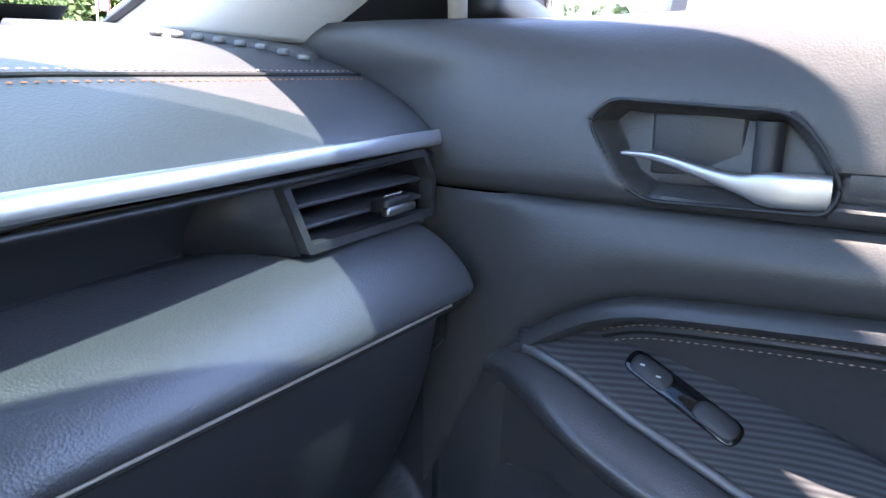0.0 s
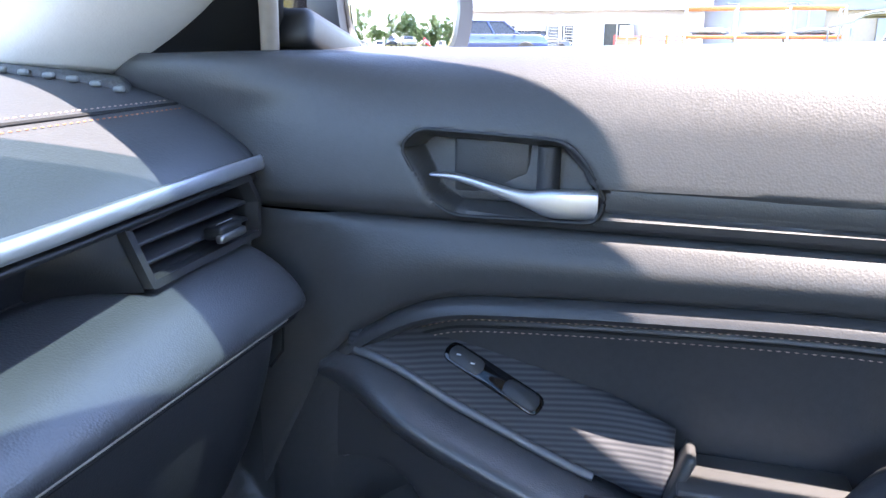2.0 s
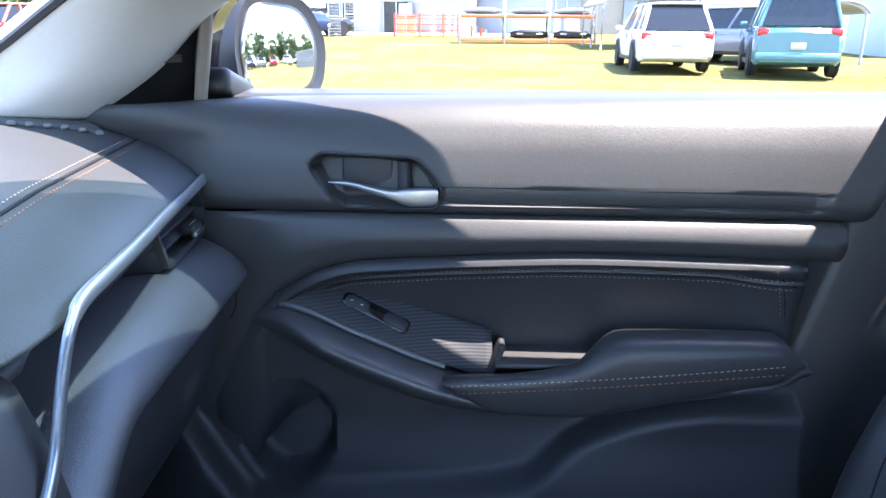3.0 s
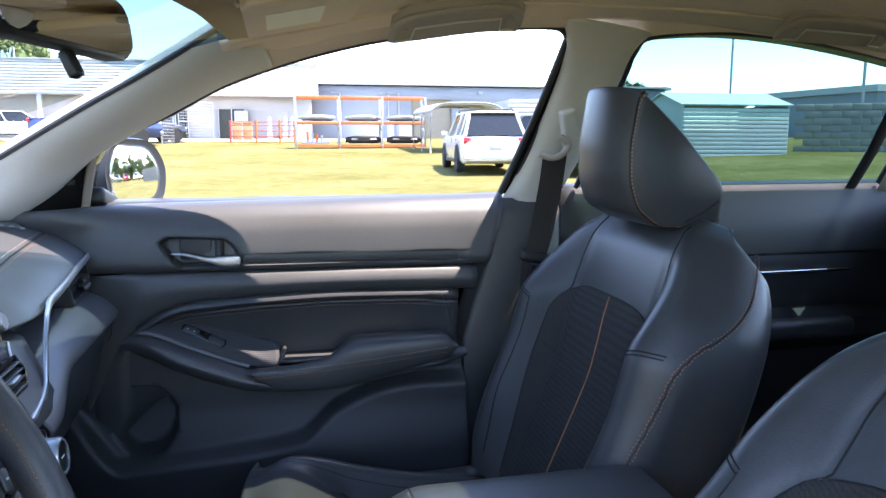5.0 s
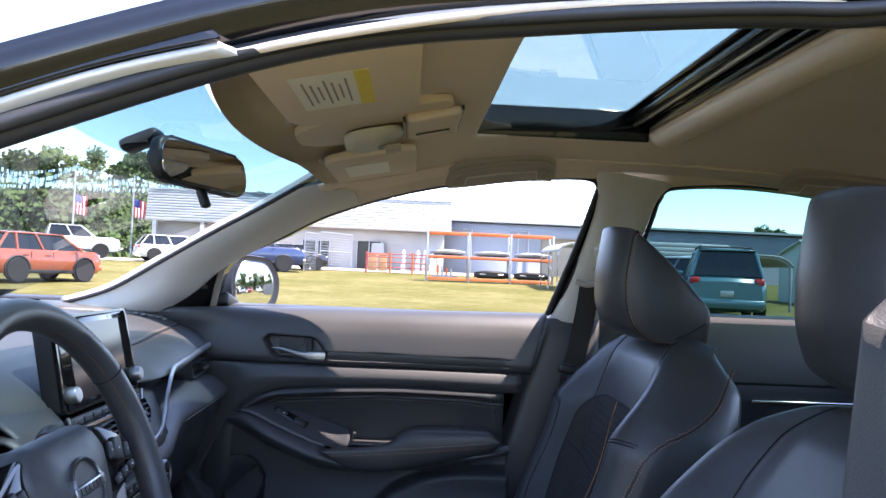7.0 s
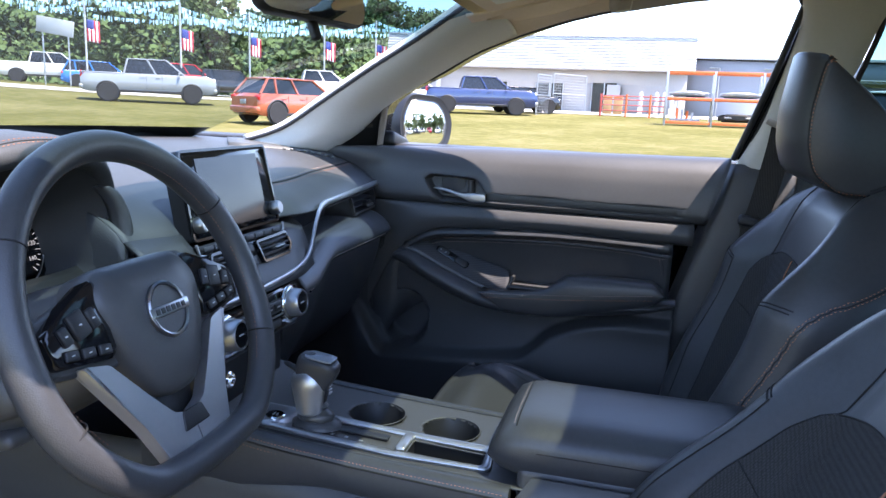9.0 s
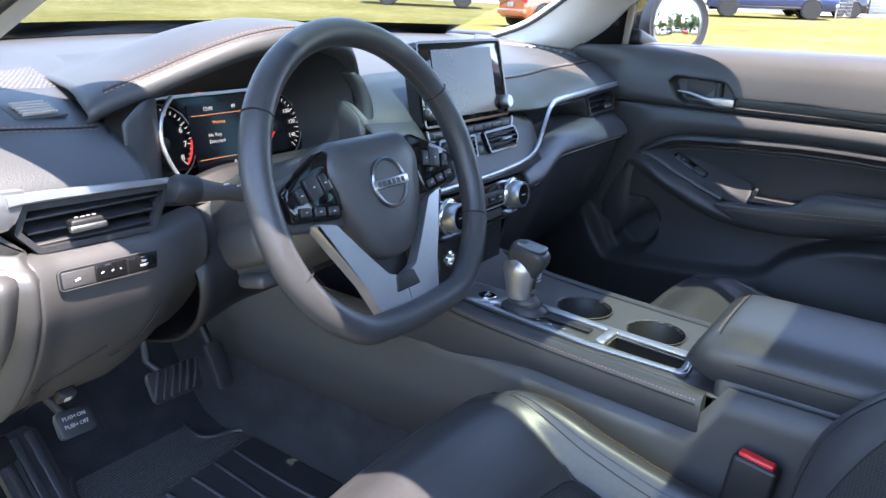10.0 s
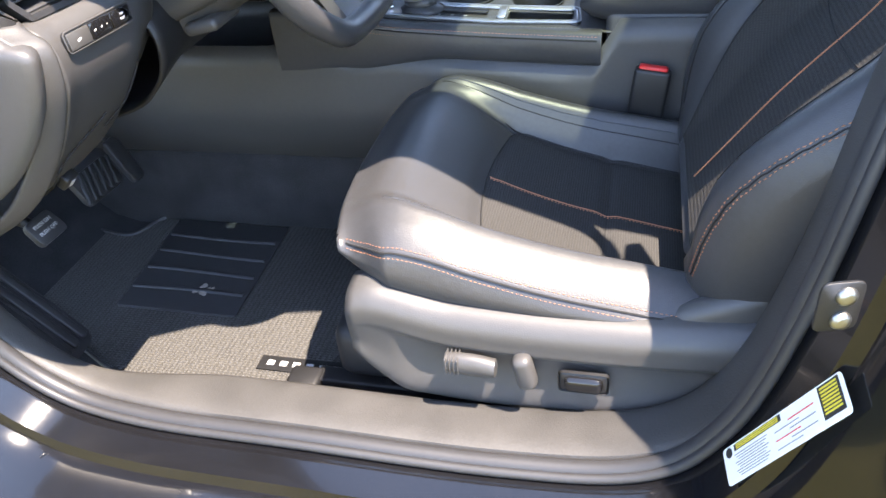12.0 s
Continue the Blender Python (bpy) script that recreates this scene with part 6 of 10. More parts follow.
        for y in steps(-0.62, 0.92, 36):
            zt = (top_z(y) - 0.045 if y > -0.34 else 0.655) - 0.075 * smooth01(0.0, 0.25, y)
            x = xo + (0.006 if sx < 0 else -0.006)
            rings.append([V(x, y, zt), V(x - (0.004 if sx < 0 else -0.004), y, zt - 0.04), V(x - (0.008 if sx < 0 else -0.008), y, 0.50), V(x - (0.014 if sx < 0 else -0.014), y, 0.40)])
        shell(part("flank", loft(rings, False, False), SOFT, t, "grey-black grained side"), 0.004, 0)
        lower = [[V(r[3].x + (0.003 if sx < 0 else -0.003), r[3].y, 0.405), V(r[3].x - (0.006 if sx < 0 else -0.006), r[3].y, 0.33), V(r[3].x - (0.02 if sx < 0 else -0.02), r[3].y, 0.235)] for r in rings]
        shell(part("flank_carpet", loft(lower, False, False), CARPET, t, "charcoal carpet"), 0.004, 0)
    part("rear_box", box(0.205, 0.30, 0.25, Matrix.Translation((-0.02, -0.49, 0.535)), 0.012, 3), PLASTIC, t, "storage box body")
    # armrest lid
    lid = []
    for f in steps(0, 1, 20):
        y = -0.298 - 0.345 * f
        e = math.sqrt(max(0.01, 1 - (1 - min(1.0, f / 0.16)) ** 2))
        w = 0.112 * (0.86 + 0.14 * e)
        zt, zb = 0.665 + 0.052 * e ** 0.8, 0.660 - 0.030 * e
        lid.append([V(-0.012 + w * math.copysign(abs(math.cos(a)) ** 0.55, math.cos(a)), y, (zt + zb) / 2 + (zt - zb) / 2 * math.copysign(abs(math.sin(a)) ** 0.70, math.sin(a))) for a in steps(0, 2 * math.pi, 32)[:-1]])
    part("armrest_lid", loft(lid), LEATHER, t, "padded leather armrest lid")
    def lid_top(x, y):
        f = (-0.298 - y) / 0.345
        e = math.sqrt(max(0.01, 1 - (1 - min(1.0, f / 0.16)) ** 2))
        w = 0.112 * (0.86 + 0.14 * e)
        zt, zb = 0.665 + 0.052 * e ** 0.8, 0.660 - 0.030 * e
        k = max(0.0, 1 - (abs(x + 0.012) / w) ** (2 / 0.55))
        return V(x, y, (zt + zb) / 2 + (zt - zb) / 2 * k ** 0.35)

    tagged(part("stitching", stitches([lid_top(x, -0.330) + V(0, 0, 0.0004) for x in steps(-0.095, 0.070, 40)], 0.0040, 0.0016, 0.0007), THREAD_PALE, t, "thread stitching"), kind="stuff")
    part("lid_seam", tube([lid_top(x, -0.334) for x in steps(-0.100, 0.075, 40)], 0.0009, 5), SEAM, t)
    part("lid_edge_seam", tube([V(-0.1237, y, 0.682) for y in steps(-0.365, -0.63, 10)], 0.0008, 5), SEAM, t)

    # gear lever: own thing on the console
    g = thing("gear_lever", "black leather gear lever with a silver front spine", "gear lever")
    base = fm(-0.068, -0.028, 0.0)
    top = V(-0.070, -0.024, 0.752)
    boot = []
    for f in steps(0, 1, 8):
        r = 0.020 * (1 - f) ** 1.5 + 0.012 + 0.003 * math.sin(f * 18)
        c = base.lerp(top, 0.02 + 0.40 * f)
        boot.append([c + V(r * 0.95 * math.cos(a), r * 1.25 * math.sin(a), 0) for a in steps(0, 2 * math.pi, 20)[:-1]])
    part("boot", loft(boot), LEATHER, g, "wrinkled leather boot")
    hd = []
    for f, w, d, oy in ((0.26, 0.013, 0.018, 0.006), (0.44, 0.015, 0.022, 0.005), (0.60, 0.0165, 0.024, 0.003), (0.72, 0.0185, 0.028, -0.001), (0.86, 0.0200, 0.031, -0.006), (0.95, 0.0195, 0.030, -0.008), (1.0, 0.016, 0.025, -0.008), (1.012, 0.008, 0.012, -0.008)):
        c = base.lerp(top, f)
        hd.append([c + V(w * math.copysign(abs(math.cos(a)) ** 0.55, math.cos(a)), oy + d * math.copysign(abs(math.sin(a)) ** 0.55, math.sin(a)), 0.006 * math.sin(a) * f) for a in steps(0, 2 * math.pi, 28)[:-1]])
    part("knob", loft(curve_rings(hd, 3)), LEATHER, g, "black leather knob")
    part("knob_cap", prism(rounded([(-0.015, -0.023), (0.015, -0.023), (0.015, 0.021), (-0.015, 0.021)], 0.008, 4), 0.003, Matrix.Translation(top + V(0, -0.010, 0.0005)) @ Matrix.Rotation(radians(8), 4, "X"), 0.001), GREYCAP, g, "grey satin cap")
    sp = []
    for f, w in ((0.22, 0.019), (0.40, 0.022), (0.54, 0.025), (0.66, 0.026), (0.75, 0.019), (0.82, 0.006)):
        c = base.lerp(top, f) + V(0, 0.004, 0)
        sp.append([c + V(-0.0215 * math.cos(a) * (0.6 + 0.4 * w / 0.026), w * math.sin(a) + 0.003, 0) for a in steps(-1.2, 1.9, 9)])
    shell(part("spine", loft(curve_rings(sp, 4), False, False), SILVER, g, "satin silver spine"), 0.004, 1)
    for k in range(3):
        part("trim_bar", box(0.012, 0.003, 0.002, Matrix.Translation(base.lerp(top, 0.60 - 0.05 * k) + V(0.004, -0.022, 0)), 0.0008), SILVER, g)
    return t


build_console()


# ---- foot well ----
def build_footwell():
    m = thing("floor_mat", "dark woven floor mat with a rubber heel pad", "floor mat")
    out = rounded([(-0.600, 0.40), (-0.50, 0.60), (-0.44, 0.745), (-0.215, 0.745), (-0.245, 0.585), (-0.165, 0.560), (-0.165, 0.02), (-0.595, -0.03)], 0.035, 5)
    part("mat_body", prism(out, 0.007, Matrix.Translation((0, 0, 0.2385)), 0.002), MATWEAVE, m)
    part("binding", tube([V(x, y, 0.246) for x, y in out], 0.0042, 6, True), RUBBER, m, "bound edge")
    corners = [V(-0.448, 0.492, 0), V(-0.176, 0.512, 0), V(-0.186, 0.262, 0), V(-0.450, 0.254, 0)]
    h = part("heel_pad", prism(rounded([(c.x, c.y) for c in corners], 0.006, 3), 0.005, Matrix.Translation((0, 0, 0.2450)), 0.0015), RUBBER, m, "black ribbed rubber heel pad")
    for k in range(4):
        f = (k + 1) / 5
        a, b = corners[0].lerp(corners[1], f), corners[3].lerp(corners[2], f)
        pts = [a.lerp(b, s) + V(0.004 * math.sin(3 * s + k), 0, 0.2495) for s in steps(0.03, 0.97, 16)]
        part("rib", tube(pts, 0.0050, 8, flat=0.8), RUBBER, h)
    bm = bmesh.new()
    rnd = random.Random(4)
    for k in range(26):
        f = rnd.uniform(-1, 1)
        x, y = (-0.392 + 0.016 * f, 0.347 + 0.008 * f) if k % 2 else (-0.392 - 0.004 * f, 0.347 + 0.017 * f)
        bmesh.ops.create_circle(bm, cap_ends=True, radius=rnd.uniform(0.0025, 0.0055), segments=7, matrix=Matrix.Translation((x + rnd.gauss(0, 0.002), y + rnd.gauss(0, 0.002), 0.2503 + 0.00005 * k)))
    tagged(part("scuff_mark", bm, DIRT, h, "pale dried mud mark"), kind="stuff")
    # name strip on the mat, unreadable bars
    tag = part("name_strip", box(0.16, 0.030, 0.002, Matrix.Translation((-0.545, 0.085, 0.2475)) @ Matrix.Rotation(radians(90), 4, "Z"), 0.0006), DARK, m, "dark name strip")
    for k in range(6):
        part("letter_bar", box(0.010, 0.012, 0.0008, Matrix.Translation((-0.545, 0.145 - 0.022 * k, 0.2488))), PRINT, tag)

    # pedals
    b = thing("brake_pedal", "black rubber brake pedal with slanted ribs", "pedal")
    bmx = axes((-0.325, 0.545, 0.430), (1, 0, -0.05), (0, 0.55, 1))
    part("pad", prism(rounded([(-0.050, -0.030), (0.050, -0.030), (0.052, 0.028), (-0.052, 0.028)], 0.010, 4), 0.012, bmx, 0.003), RUBBER, b)
    for k in range(6):
        part("rib", box(0.008, 0.056, 0.006, bmx @ Matrix.Translation((-0.040 + 0.016 * k, 0, 0.014)) @ Matrix.Rotation(radians(-25), 4, "Z"), 0.002), RUBBER, b)
    part("arm", tube([bmx @ V(0, 0, 0), bmx @ V(0.0, 0.05, -0.06), V(-0.30, 0.68, 0.66)], 0.010, 8), DARK, b)
    a = thing("accelerator_pedal", "tall black accelerator pedal", "pedal")
    am = axes((-0.200, 0.580, 0.400), (1, 0, 0), (0, 0.45, 1))
    part("pad", prism(rounded([(-0.017, -0.048), (0.017, -0.048), (0.019, 0.048), (-0.019, 0.048)], 0.010, 4), 0.012, am, 0.003), RUBBER, a)
    part("arm", tube([am @ V(0, 0.04, 0), V(-0.2, 0.70, 0.60)], 0.008, 8), DARK, a)
    p = thing("parking_brake_pedal", "black parking brake pedal with white lettering", "pedal")
    pm = axes((-0.566, 0.437, 0.503), (1, 0, -0.04), (0, 0.75, 1)) @ Matrix.Scale(0.74, 4)
    part("pad", prism(rounded([(-0.037, -0.028), (0.037, -0.028), (0.034, 0.026), (-0.034, 0.026)], 0.010, 4), 0.014, pm, 0.003), RUBBER, p)
    text_mesh("PUSH ON", 0.0110, pm @ Matrix.Translation((0, 0.009, 0.0142)), PRINT, p)
    text_mesh("PUSH OFF", 0.0110, pm @ Matrix.Translation((0, -0.008, 0.0142)), PRINT, p)
    part("arm", tube([pm @ V(0, 0, 0), V(-0.60, 0.56, 0.60), V(-0.6, 0.60, 0.68)], 0.009, 8), DARK, p)
    r = thing("hood_release", "black bonnet release lever with a white mark", "lever")
    rm = axes((-0.645, 0.53, 0.445), (1, 0.2, 0), (0, 0.5, 1))
    part("handle", box(0.060, 0.045, 0.018, rm, 0.006, 3), DARK, r)
    part("mark", box(0.010, 0.006, 0.001, rm @ Matrix.Translation((0, 0, 0.0095)), 0.0004), PRINT, r)
    fl = thing("fuel_release", "small black lever below the knee panel", "lever")
    part("handle", box(0.022, 0.012, 0.020, Matrix.Translation((-0.655, 0.262, 0.652)) @ Matrix.Rotation(radians(42), 4, "X"), 0.003), DARK, fl)
    part("mark", box(0.007, 0.001, 0.009, Matrix.Translation((-0.655, 0.2572, 0.6475)) @ Matrix.Rotation(radians(42), 4, "X")), PRINT, fl)
    # dead pedal
    d = thing("footrest", "black ribbed rubber footrest", "footrest")
    dm = axes((-0.590, 0.530, 0.345), (1, 0.12, 0), (0.02, 0.107, 0.15))
    part("base", prism(rounded([(-0.040, -0.105), (0.040, -0.105), (0.040, 0.110), (-0.040, 0.110)], 0.014, 5), 0.014, dm, 0.006), RUBBER, d)
    for k in range(3):
        part("rib", prism(rounded([(-0.008, -0.092), (0.008, -0.092), (0.008, 0.098), (-0.008, 0.098)], 0.006, 3), 0.008, dm @ Matrix.Translation((-0.024 + 0.024 * k, 0, 0.012)), 0.003), RUBBER, d)
    # lower bolster under the column
    prof = curve([(0, 0.262, 0.858), (0, 0.225, 0.82), (0, 0.188, 0.775), (0, 0.186, 0.735), (0, 0.205, 0.700), (0, 0.250, 0.668), (0, 0.36, 0.640), (0, 0.50, 0.630)], 4)
    rings = [[V(x, p.y + 0.02 * smooth01(-0.25, -0.14, x), p.z + 0.03 * smooth01(-0.56, -0.40, x)) for p in prof] for x in steps(-0.515, -0.135, 20)]
    shell(part("knee_bolster", loft(rings, False, False), DARK, DASH, "black panel below the column"), 0.005, 0)


build_footwell()

# ---- passenger front door ----
GREY_TRIM = surface("dull_grey_trim", (0.13, 0.135, 0.14), 0.45, metal=0.4, grain=0.05, grain_size=900)


def door_x(y):
    return 0.712 + 0.06 * y


def build_passenger_door():
    t = thing("front_door", "closed black front door panel with stitched armrest", "car door")
    rec = [(0.050, 0.945), (0.034, 0.960), (-0.080, 0.955), (-0.100, 0.935), (-0.112, 0.912), (-0.106, 0.895), (0.006, 0.893), (0.026, 0.905)]

    def rear(z):
        return -0.652 + (1.03 - z) * 0.30

    def upper(u, z):
        belt = 1.012 + 0.018 * u
        zz = 0.888 + (belt - 0.888) * z
        y = 0.33 + (rear(zz) - 0.33) * u
        off = lerp_table(z, [(0.0, 0.010), (0.05, 0.0), (0.14, -0.006), (0.30, -0.004), (0.55, 0.002), (0.75, 0.014), (0.88, 0.028), (0.96, 0.044), (1.0, 0.070)]) * (1 - 0.9 * smooth01(0.06, 0.26, y) * smooth01(0.5, 0.8, z))
        # the front end curls out to the sail panel
        off -= 0.030 * smooth01(0.10, 0.28, y) * smooth01(0.35, 0.95, z)
        # strip groove behind the handle
        d = inside_poly(y, zz, rec)
        off += 0.030 * (1 - smooth01(-0.008, 0.001, d))
        if y < -0.10:
            g = abs(zz - (0.913 - 0.004 * u))
            off += 0.007 * (1 - smooth01(0.009, 0.012, g)) * smooth01(-0.56, -0.545, y)
        return V(door_x(y) + off, y, zz)

    us = [0.0] + steps(0.02, 0.28, 14)[:-1] + steps(0.28, 0.47, 64)[:-1] + steps(0.47, 1.0, 40)
    shell(part("upper_panel", sheet(upper, us, steps(0, 1, 64)), SOFT, t, "soft grained upper panel with a handle recess"), 0.003, 1)
    # bright strip in the groove
    st = [V(door_x(y) - 0.001, y, 0.9175 - 0.004 * (0.33 - y)) for y in steps(-0.115, -0.545, 20)]
    part("strip", ribbon_x(st, 0.016, 0.004), PLASTIC, t, "satin black strip")
    # handle: bezel, back plate, lever
    b = part("handle_bezel", tube([V(door_x(y) - 0.005, y, z) for y, z in rounded(rec, 0.012, 5)], 0.0015, 8, True), DARK, t, "black bezel of the door release")
    cup = [[V(door_x(y) + dx, -0.031 + (y + 0.031) * k, 0.925 + (z - 0.925) * k) for y, z in rounded(rec, 0.012, 5)] for dx, k in ((-0.004, 1.0), (0.004, 0.985), (0.027, 0.94))]
    cup_bm = loft(cup, True, False)
    cup_bm.verts.ensure_lookup_table()
    cup_bm.faces.new([cup_bm.verts[i] for i in range(2 * len(cup[0]), 3 * len(cup[0]))])
    part("handle_cup", cup_bm, DARK, b)
    part("handle_plate", box(0.006, 0.062, 0.044, Matrix.Translation((door_x(-0.02) + 0.024, -0.020, 0.930)), 0.003), LOWTRIM, b)
    part("handle_post", tube([V(door_x(-0.07) + 0.018, -0.066, 0.905), V(door_x(-0.07) + 0.018, -0.066, 0.948)], 0.009, 12), LOWTRIM, b)
    lev = []
    for f in steps(0, 1, 16):
        y = 0.026 - 0.132 * f
        z = 0.9235 - 0.016 * smooth01(0.1, 0.75, f) + 0.0
        h = lerp_table(f, [(0, 0.0010), (0.1, 0.0022), (0.45, 0.0042), (0.60, 0.0060), (0.73, 0.0108), (0.97, 0.0112), (1.0, 0.0104)])
        x = door_x(y) + lerp_table(f, [(0, 0.004), (0.4, -0.004), (0.8, -0.002), (1.0, 0.004)])
        lev.append([V(x + 0.005 * math.copysign(abs(math.cos(a)) ** 0.5, math.cos(a)), y, z + h * math.copysign(abs(math.sin(a)) ** 0.6, math.sin(a))) for a in steps(0, 2 * math.pi, 22)[:-1]])
    part("handle_lever", loft(lev), SILVER, b, "satin silver release lever")

    # mid panel, from the ledge to the arch
    def arch(y):
        return lerp_table(y, [(-0.56, 0.838), (-0.30, 0.842), (-0.15, 0.836), (-0.05, 0.829), (0.0, 0.824), (0.035, 0.814), (0.08, 0.788), (0.126, 0.747), (0.15, 0.70), (0.2, 0.60)])

    def mid(u, v):
        y = 0.33 + (-0.585 - 0.33) * u
        z0, z1 = arch(y), 0.8855
        z = z1 + (z0 - z1) * v
        off = lerp_table(v, [(0, 0.010), (0.04, 0.002), (0.15, -0.003), (0.5, -0.010), (0.8, -0.005), (0.95, 0.003), (1, 0.012)])
        keep = 1 - smooth01(0.085, 0.130, y)
        return V(door_x(y) + off * keep + 0.03 * smooth01(0.15, 0.3, y), y, z)

    shell(part("mid_panel", sheet(mid, steps(0, 1, 60), steps(0, 1, 14)), SOFT, t, "soft grained middle panel"), 0.003, 1)

    # padded insert below the arch, with a rolled upper edge
    ys = steps(0.185, -0.545, 60)

    def ins(y, d, lift=0.0):
        off = lerp_table(d, [(0, 0.010), (0.002, 0.000), (0.005, -0.006), (0.010, -0.0095), (0.015, -0.009), (0.020, -0.006), (0.0245, -0.0025), (0.029, -0.005), (0.036, -0.0035), (0.05, 0.0), (0.1, 0.006), (0.2, 0.008)])
        sunk = 0.024 * smooth01(0.010, 0.0225, d) * (1 - smooth01(-0.44, -0.52, y))
        keep = 1 - smooth01(0.085, 0.130, y)
        return V(door_x(y) + (off + sunk) * keep + 0.001 * (1 - keep) + 0.03 * smooth01(0.15, 0.3, y) - lift, y, arch(y) - d)

    shell(part("insert", sheet(ins, ys, [0, 0.001, 0.002, 0.0035, 0.005, 0.0075, 0.010, 0.0125, 0.015, 0.0175, 0.020, 0.0225, 0.0245, 0.027, 0.029, 0.032, 0.036, 0.042, 0.05, 0.07, 0.1, 0.14, 0.18]), LEATHER, t, "smooth leather insert with a rolled edge"), 0.003, 1)
    for d, mm in ((0.0250, THREAD_PALE), (0.0300, SEAM), (0.0350, THREAD_PALE)):
        path = [ins(y, d, 0.0042) for y in steps(0.074 - d, -0.535, 90)]
        if mm is SEAM:
            part("insert_seam", tube(path, 0.0013, 5), mm, t)
        else:
            tagged(part("stitching", stitches(path, 0.0042, 0.0018, 0.0007), mm, t, "pale thread stitching"), kind="stuff")

    # rounded rear end of the insert
    end = [ins(-0.515 - 0.018 * math.sin(f * math.pi / 2), 0.010 + 0.085 * f, 0.0012) for f in steps(0, 1, 16)]
    part("insert_end_seam", tube(end, 0.0022, 6), SEAM, t)
    tagged(part("stitching", stitches([p + V(-0.0012, 0.006, 0) for p in end], 0.0042, 0.0018, 0.0008), THREAD_PALE, t, "pale thread stitching"), kind="stuff")

    # armrest body
    def arm_top(y):
        return lerp_table(y, [(-0.56, 0.715), (-0.30, 0.690), (-0.18, 0.676), (-0.113, 0.692), (-0.01, 0.731), (0.086, 0.767), (0.112, 0.764), (0.135, 0.746)])

    def arm_bot(y):
        return lerp_table(y, [(-0.56, 0.690), (-0.46, 0.668), (-0.21, 0.636), (-0.12, 0.642), (-0.049, 0.662), (0.009, 0.686), (0.08, 0.720), (0.135, 0.738)])

    rings = []
    for y in steps(0.128, -0.56, 50):
        zt, zb = arm_top(y), arm_bot(y)
        p = 0.010 + 0.044 * smooth01(0.135, 0.03, y) * (1 - 0.6 * smooth01(-0.50, -0.56, y))
        x = door_x(y)
        rings.append(curve([V(x + 0.02, y, zt - 0.006), V(x - p * 0.25, y, zt - 0.001), V(x - p * 0.72, y, zt - 0.008), V(x - p, y, zt + (zb - zt) * 0.34), V(x - p * 0.92, y, zt + (zb - zt) * 0.6), V(x - p * 0.5, y, zb + 0.004), V(x + 0.02, y, zb - 0.006)], 3))
    part("armrest", loft(rings, True, True), PADSKIN, t, "grained armrest body")
    # bright edge and carbon plate on top of the front half
    def plate(y, v):
        up = lerp_table(y, [(-0.178, 0.732), (-0.126, 0.745), (-0.043, 0.769), (0.053, 0.789), (0.10, 0.784)])
        a = V(door_x(y) + lerp_table(y, [(-0.18, 0.012), (-0.10, 0.030), (0.02, 0.030), (0.068, 0.016), (0.10, 0.004)]), y, up)
        b = V(door_x(y) - 0.013 * smooth01(0.12, 0.06, y), y, arm_top(y) + 0.004)
        p = a.lerp(b, v)
        p.x -= 0.002 * math.sin(math.pi * v)
        return p

    shell(part("switch_plate", sheet(plate, steps(0.098, -0.176, 30), steps(0, 1, 8)), CARBON, t, "carbon-patterned switch plate"), 0.004, 1)
    edge = [plate(y, 1.0) + V(-0.003, 0, -0.001) for y in steps(0.090, -0.116, 24)]
    part("plate_edge", tube(edge, 0.0040, 8), GREY_TRIM, t, "dull grey edge")
    # window switch
    c0, c1 = plate(0.014, 0.34), plate(-0.070, 0.56)
    d = (c1 - c0)
    n = (plate(-0.03, 0.9) - plate(-0.03, 0.2)).cross(d).normalized()
    if n.x > 0:
        n = -n
    sm = axes(plate(-0.028, 0.45) + n * 0.0015, d, n.cross(d))
    hl = d.length / 2
    sw = part("window_switch", prism(rounded([(-hl, -0.0095), (hl, -0.0095), (hl, 0.0095), (-hl, 0.0095)], 0.009, 5), 0.004, sm, 0.001), PIANO, t, "window and lock switch")
    part("lock_button", prism(rounded([(-hl + 0.004, -0.0075), (-hl + 0.036, -0.0075), (-hl + 0.036, 0.0075), (-hl + 0.004, 0.0075)], 0.006, 4), 0.005, sm, 0.0015), LOWTRIM, sw)
    part("lift_button", prism(rounded([(hl - 0.036, -0.0078), (hl - 0.003, -0.0078), (hl - 0.003, 0.0078), (hl - 0.036, 0.0078)], 0.007, 4), 0.006, sm, 0.002), LOWTRIM, sw)
    for k in (0.012, 0.026):
        part("lock_mark", box(0.0036, 0.0012, 0.0006, sm @ Matrix.Translation((-hl + k, 0, 0.0052)) @ Matrix.Rotation(0.4, 4, "Z")), PRINT, sw)
    # pull pocket
    part("pocket", box(0.060, 0.125, 0.006, Matrix.Translation((door_x(-0.24) - 0.004, -0.240, 0.7060)), 0.002), PLASTIC, t, "pull pocket floor")
    part("pocket_end", box(0.034, 0.008, 0.046, Matrix.Translation((door_x(-0.18) - 0.008, -0.180, 0.706)) @ Matrix.Rotation(radians(20), 4, "X"), 0.003), PLASTIC, t, "black pocket edge")
    # padded elbow rest
    rings = []
    for f in steps(0, 1, 36):
        y = -0.112 - 0.42 * f
        zt = lerp_table(y, [(-0.54, 0.748), (-0.50, 0.756), (-0.33, 0.752), (-0.30, 0.737), (-0.27, 0.716), (-0.20, 0.703), (-0.112, 0.697)])
        zb = lerp_table(y, [(-0.54, 0.712), (-0.40, 0.672), (-0.29, 0.650), (-0.18, 0.652), (-0.148, 0.668), (-0.112, 0.688)])
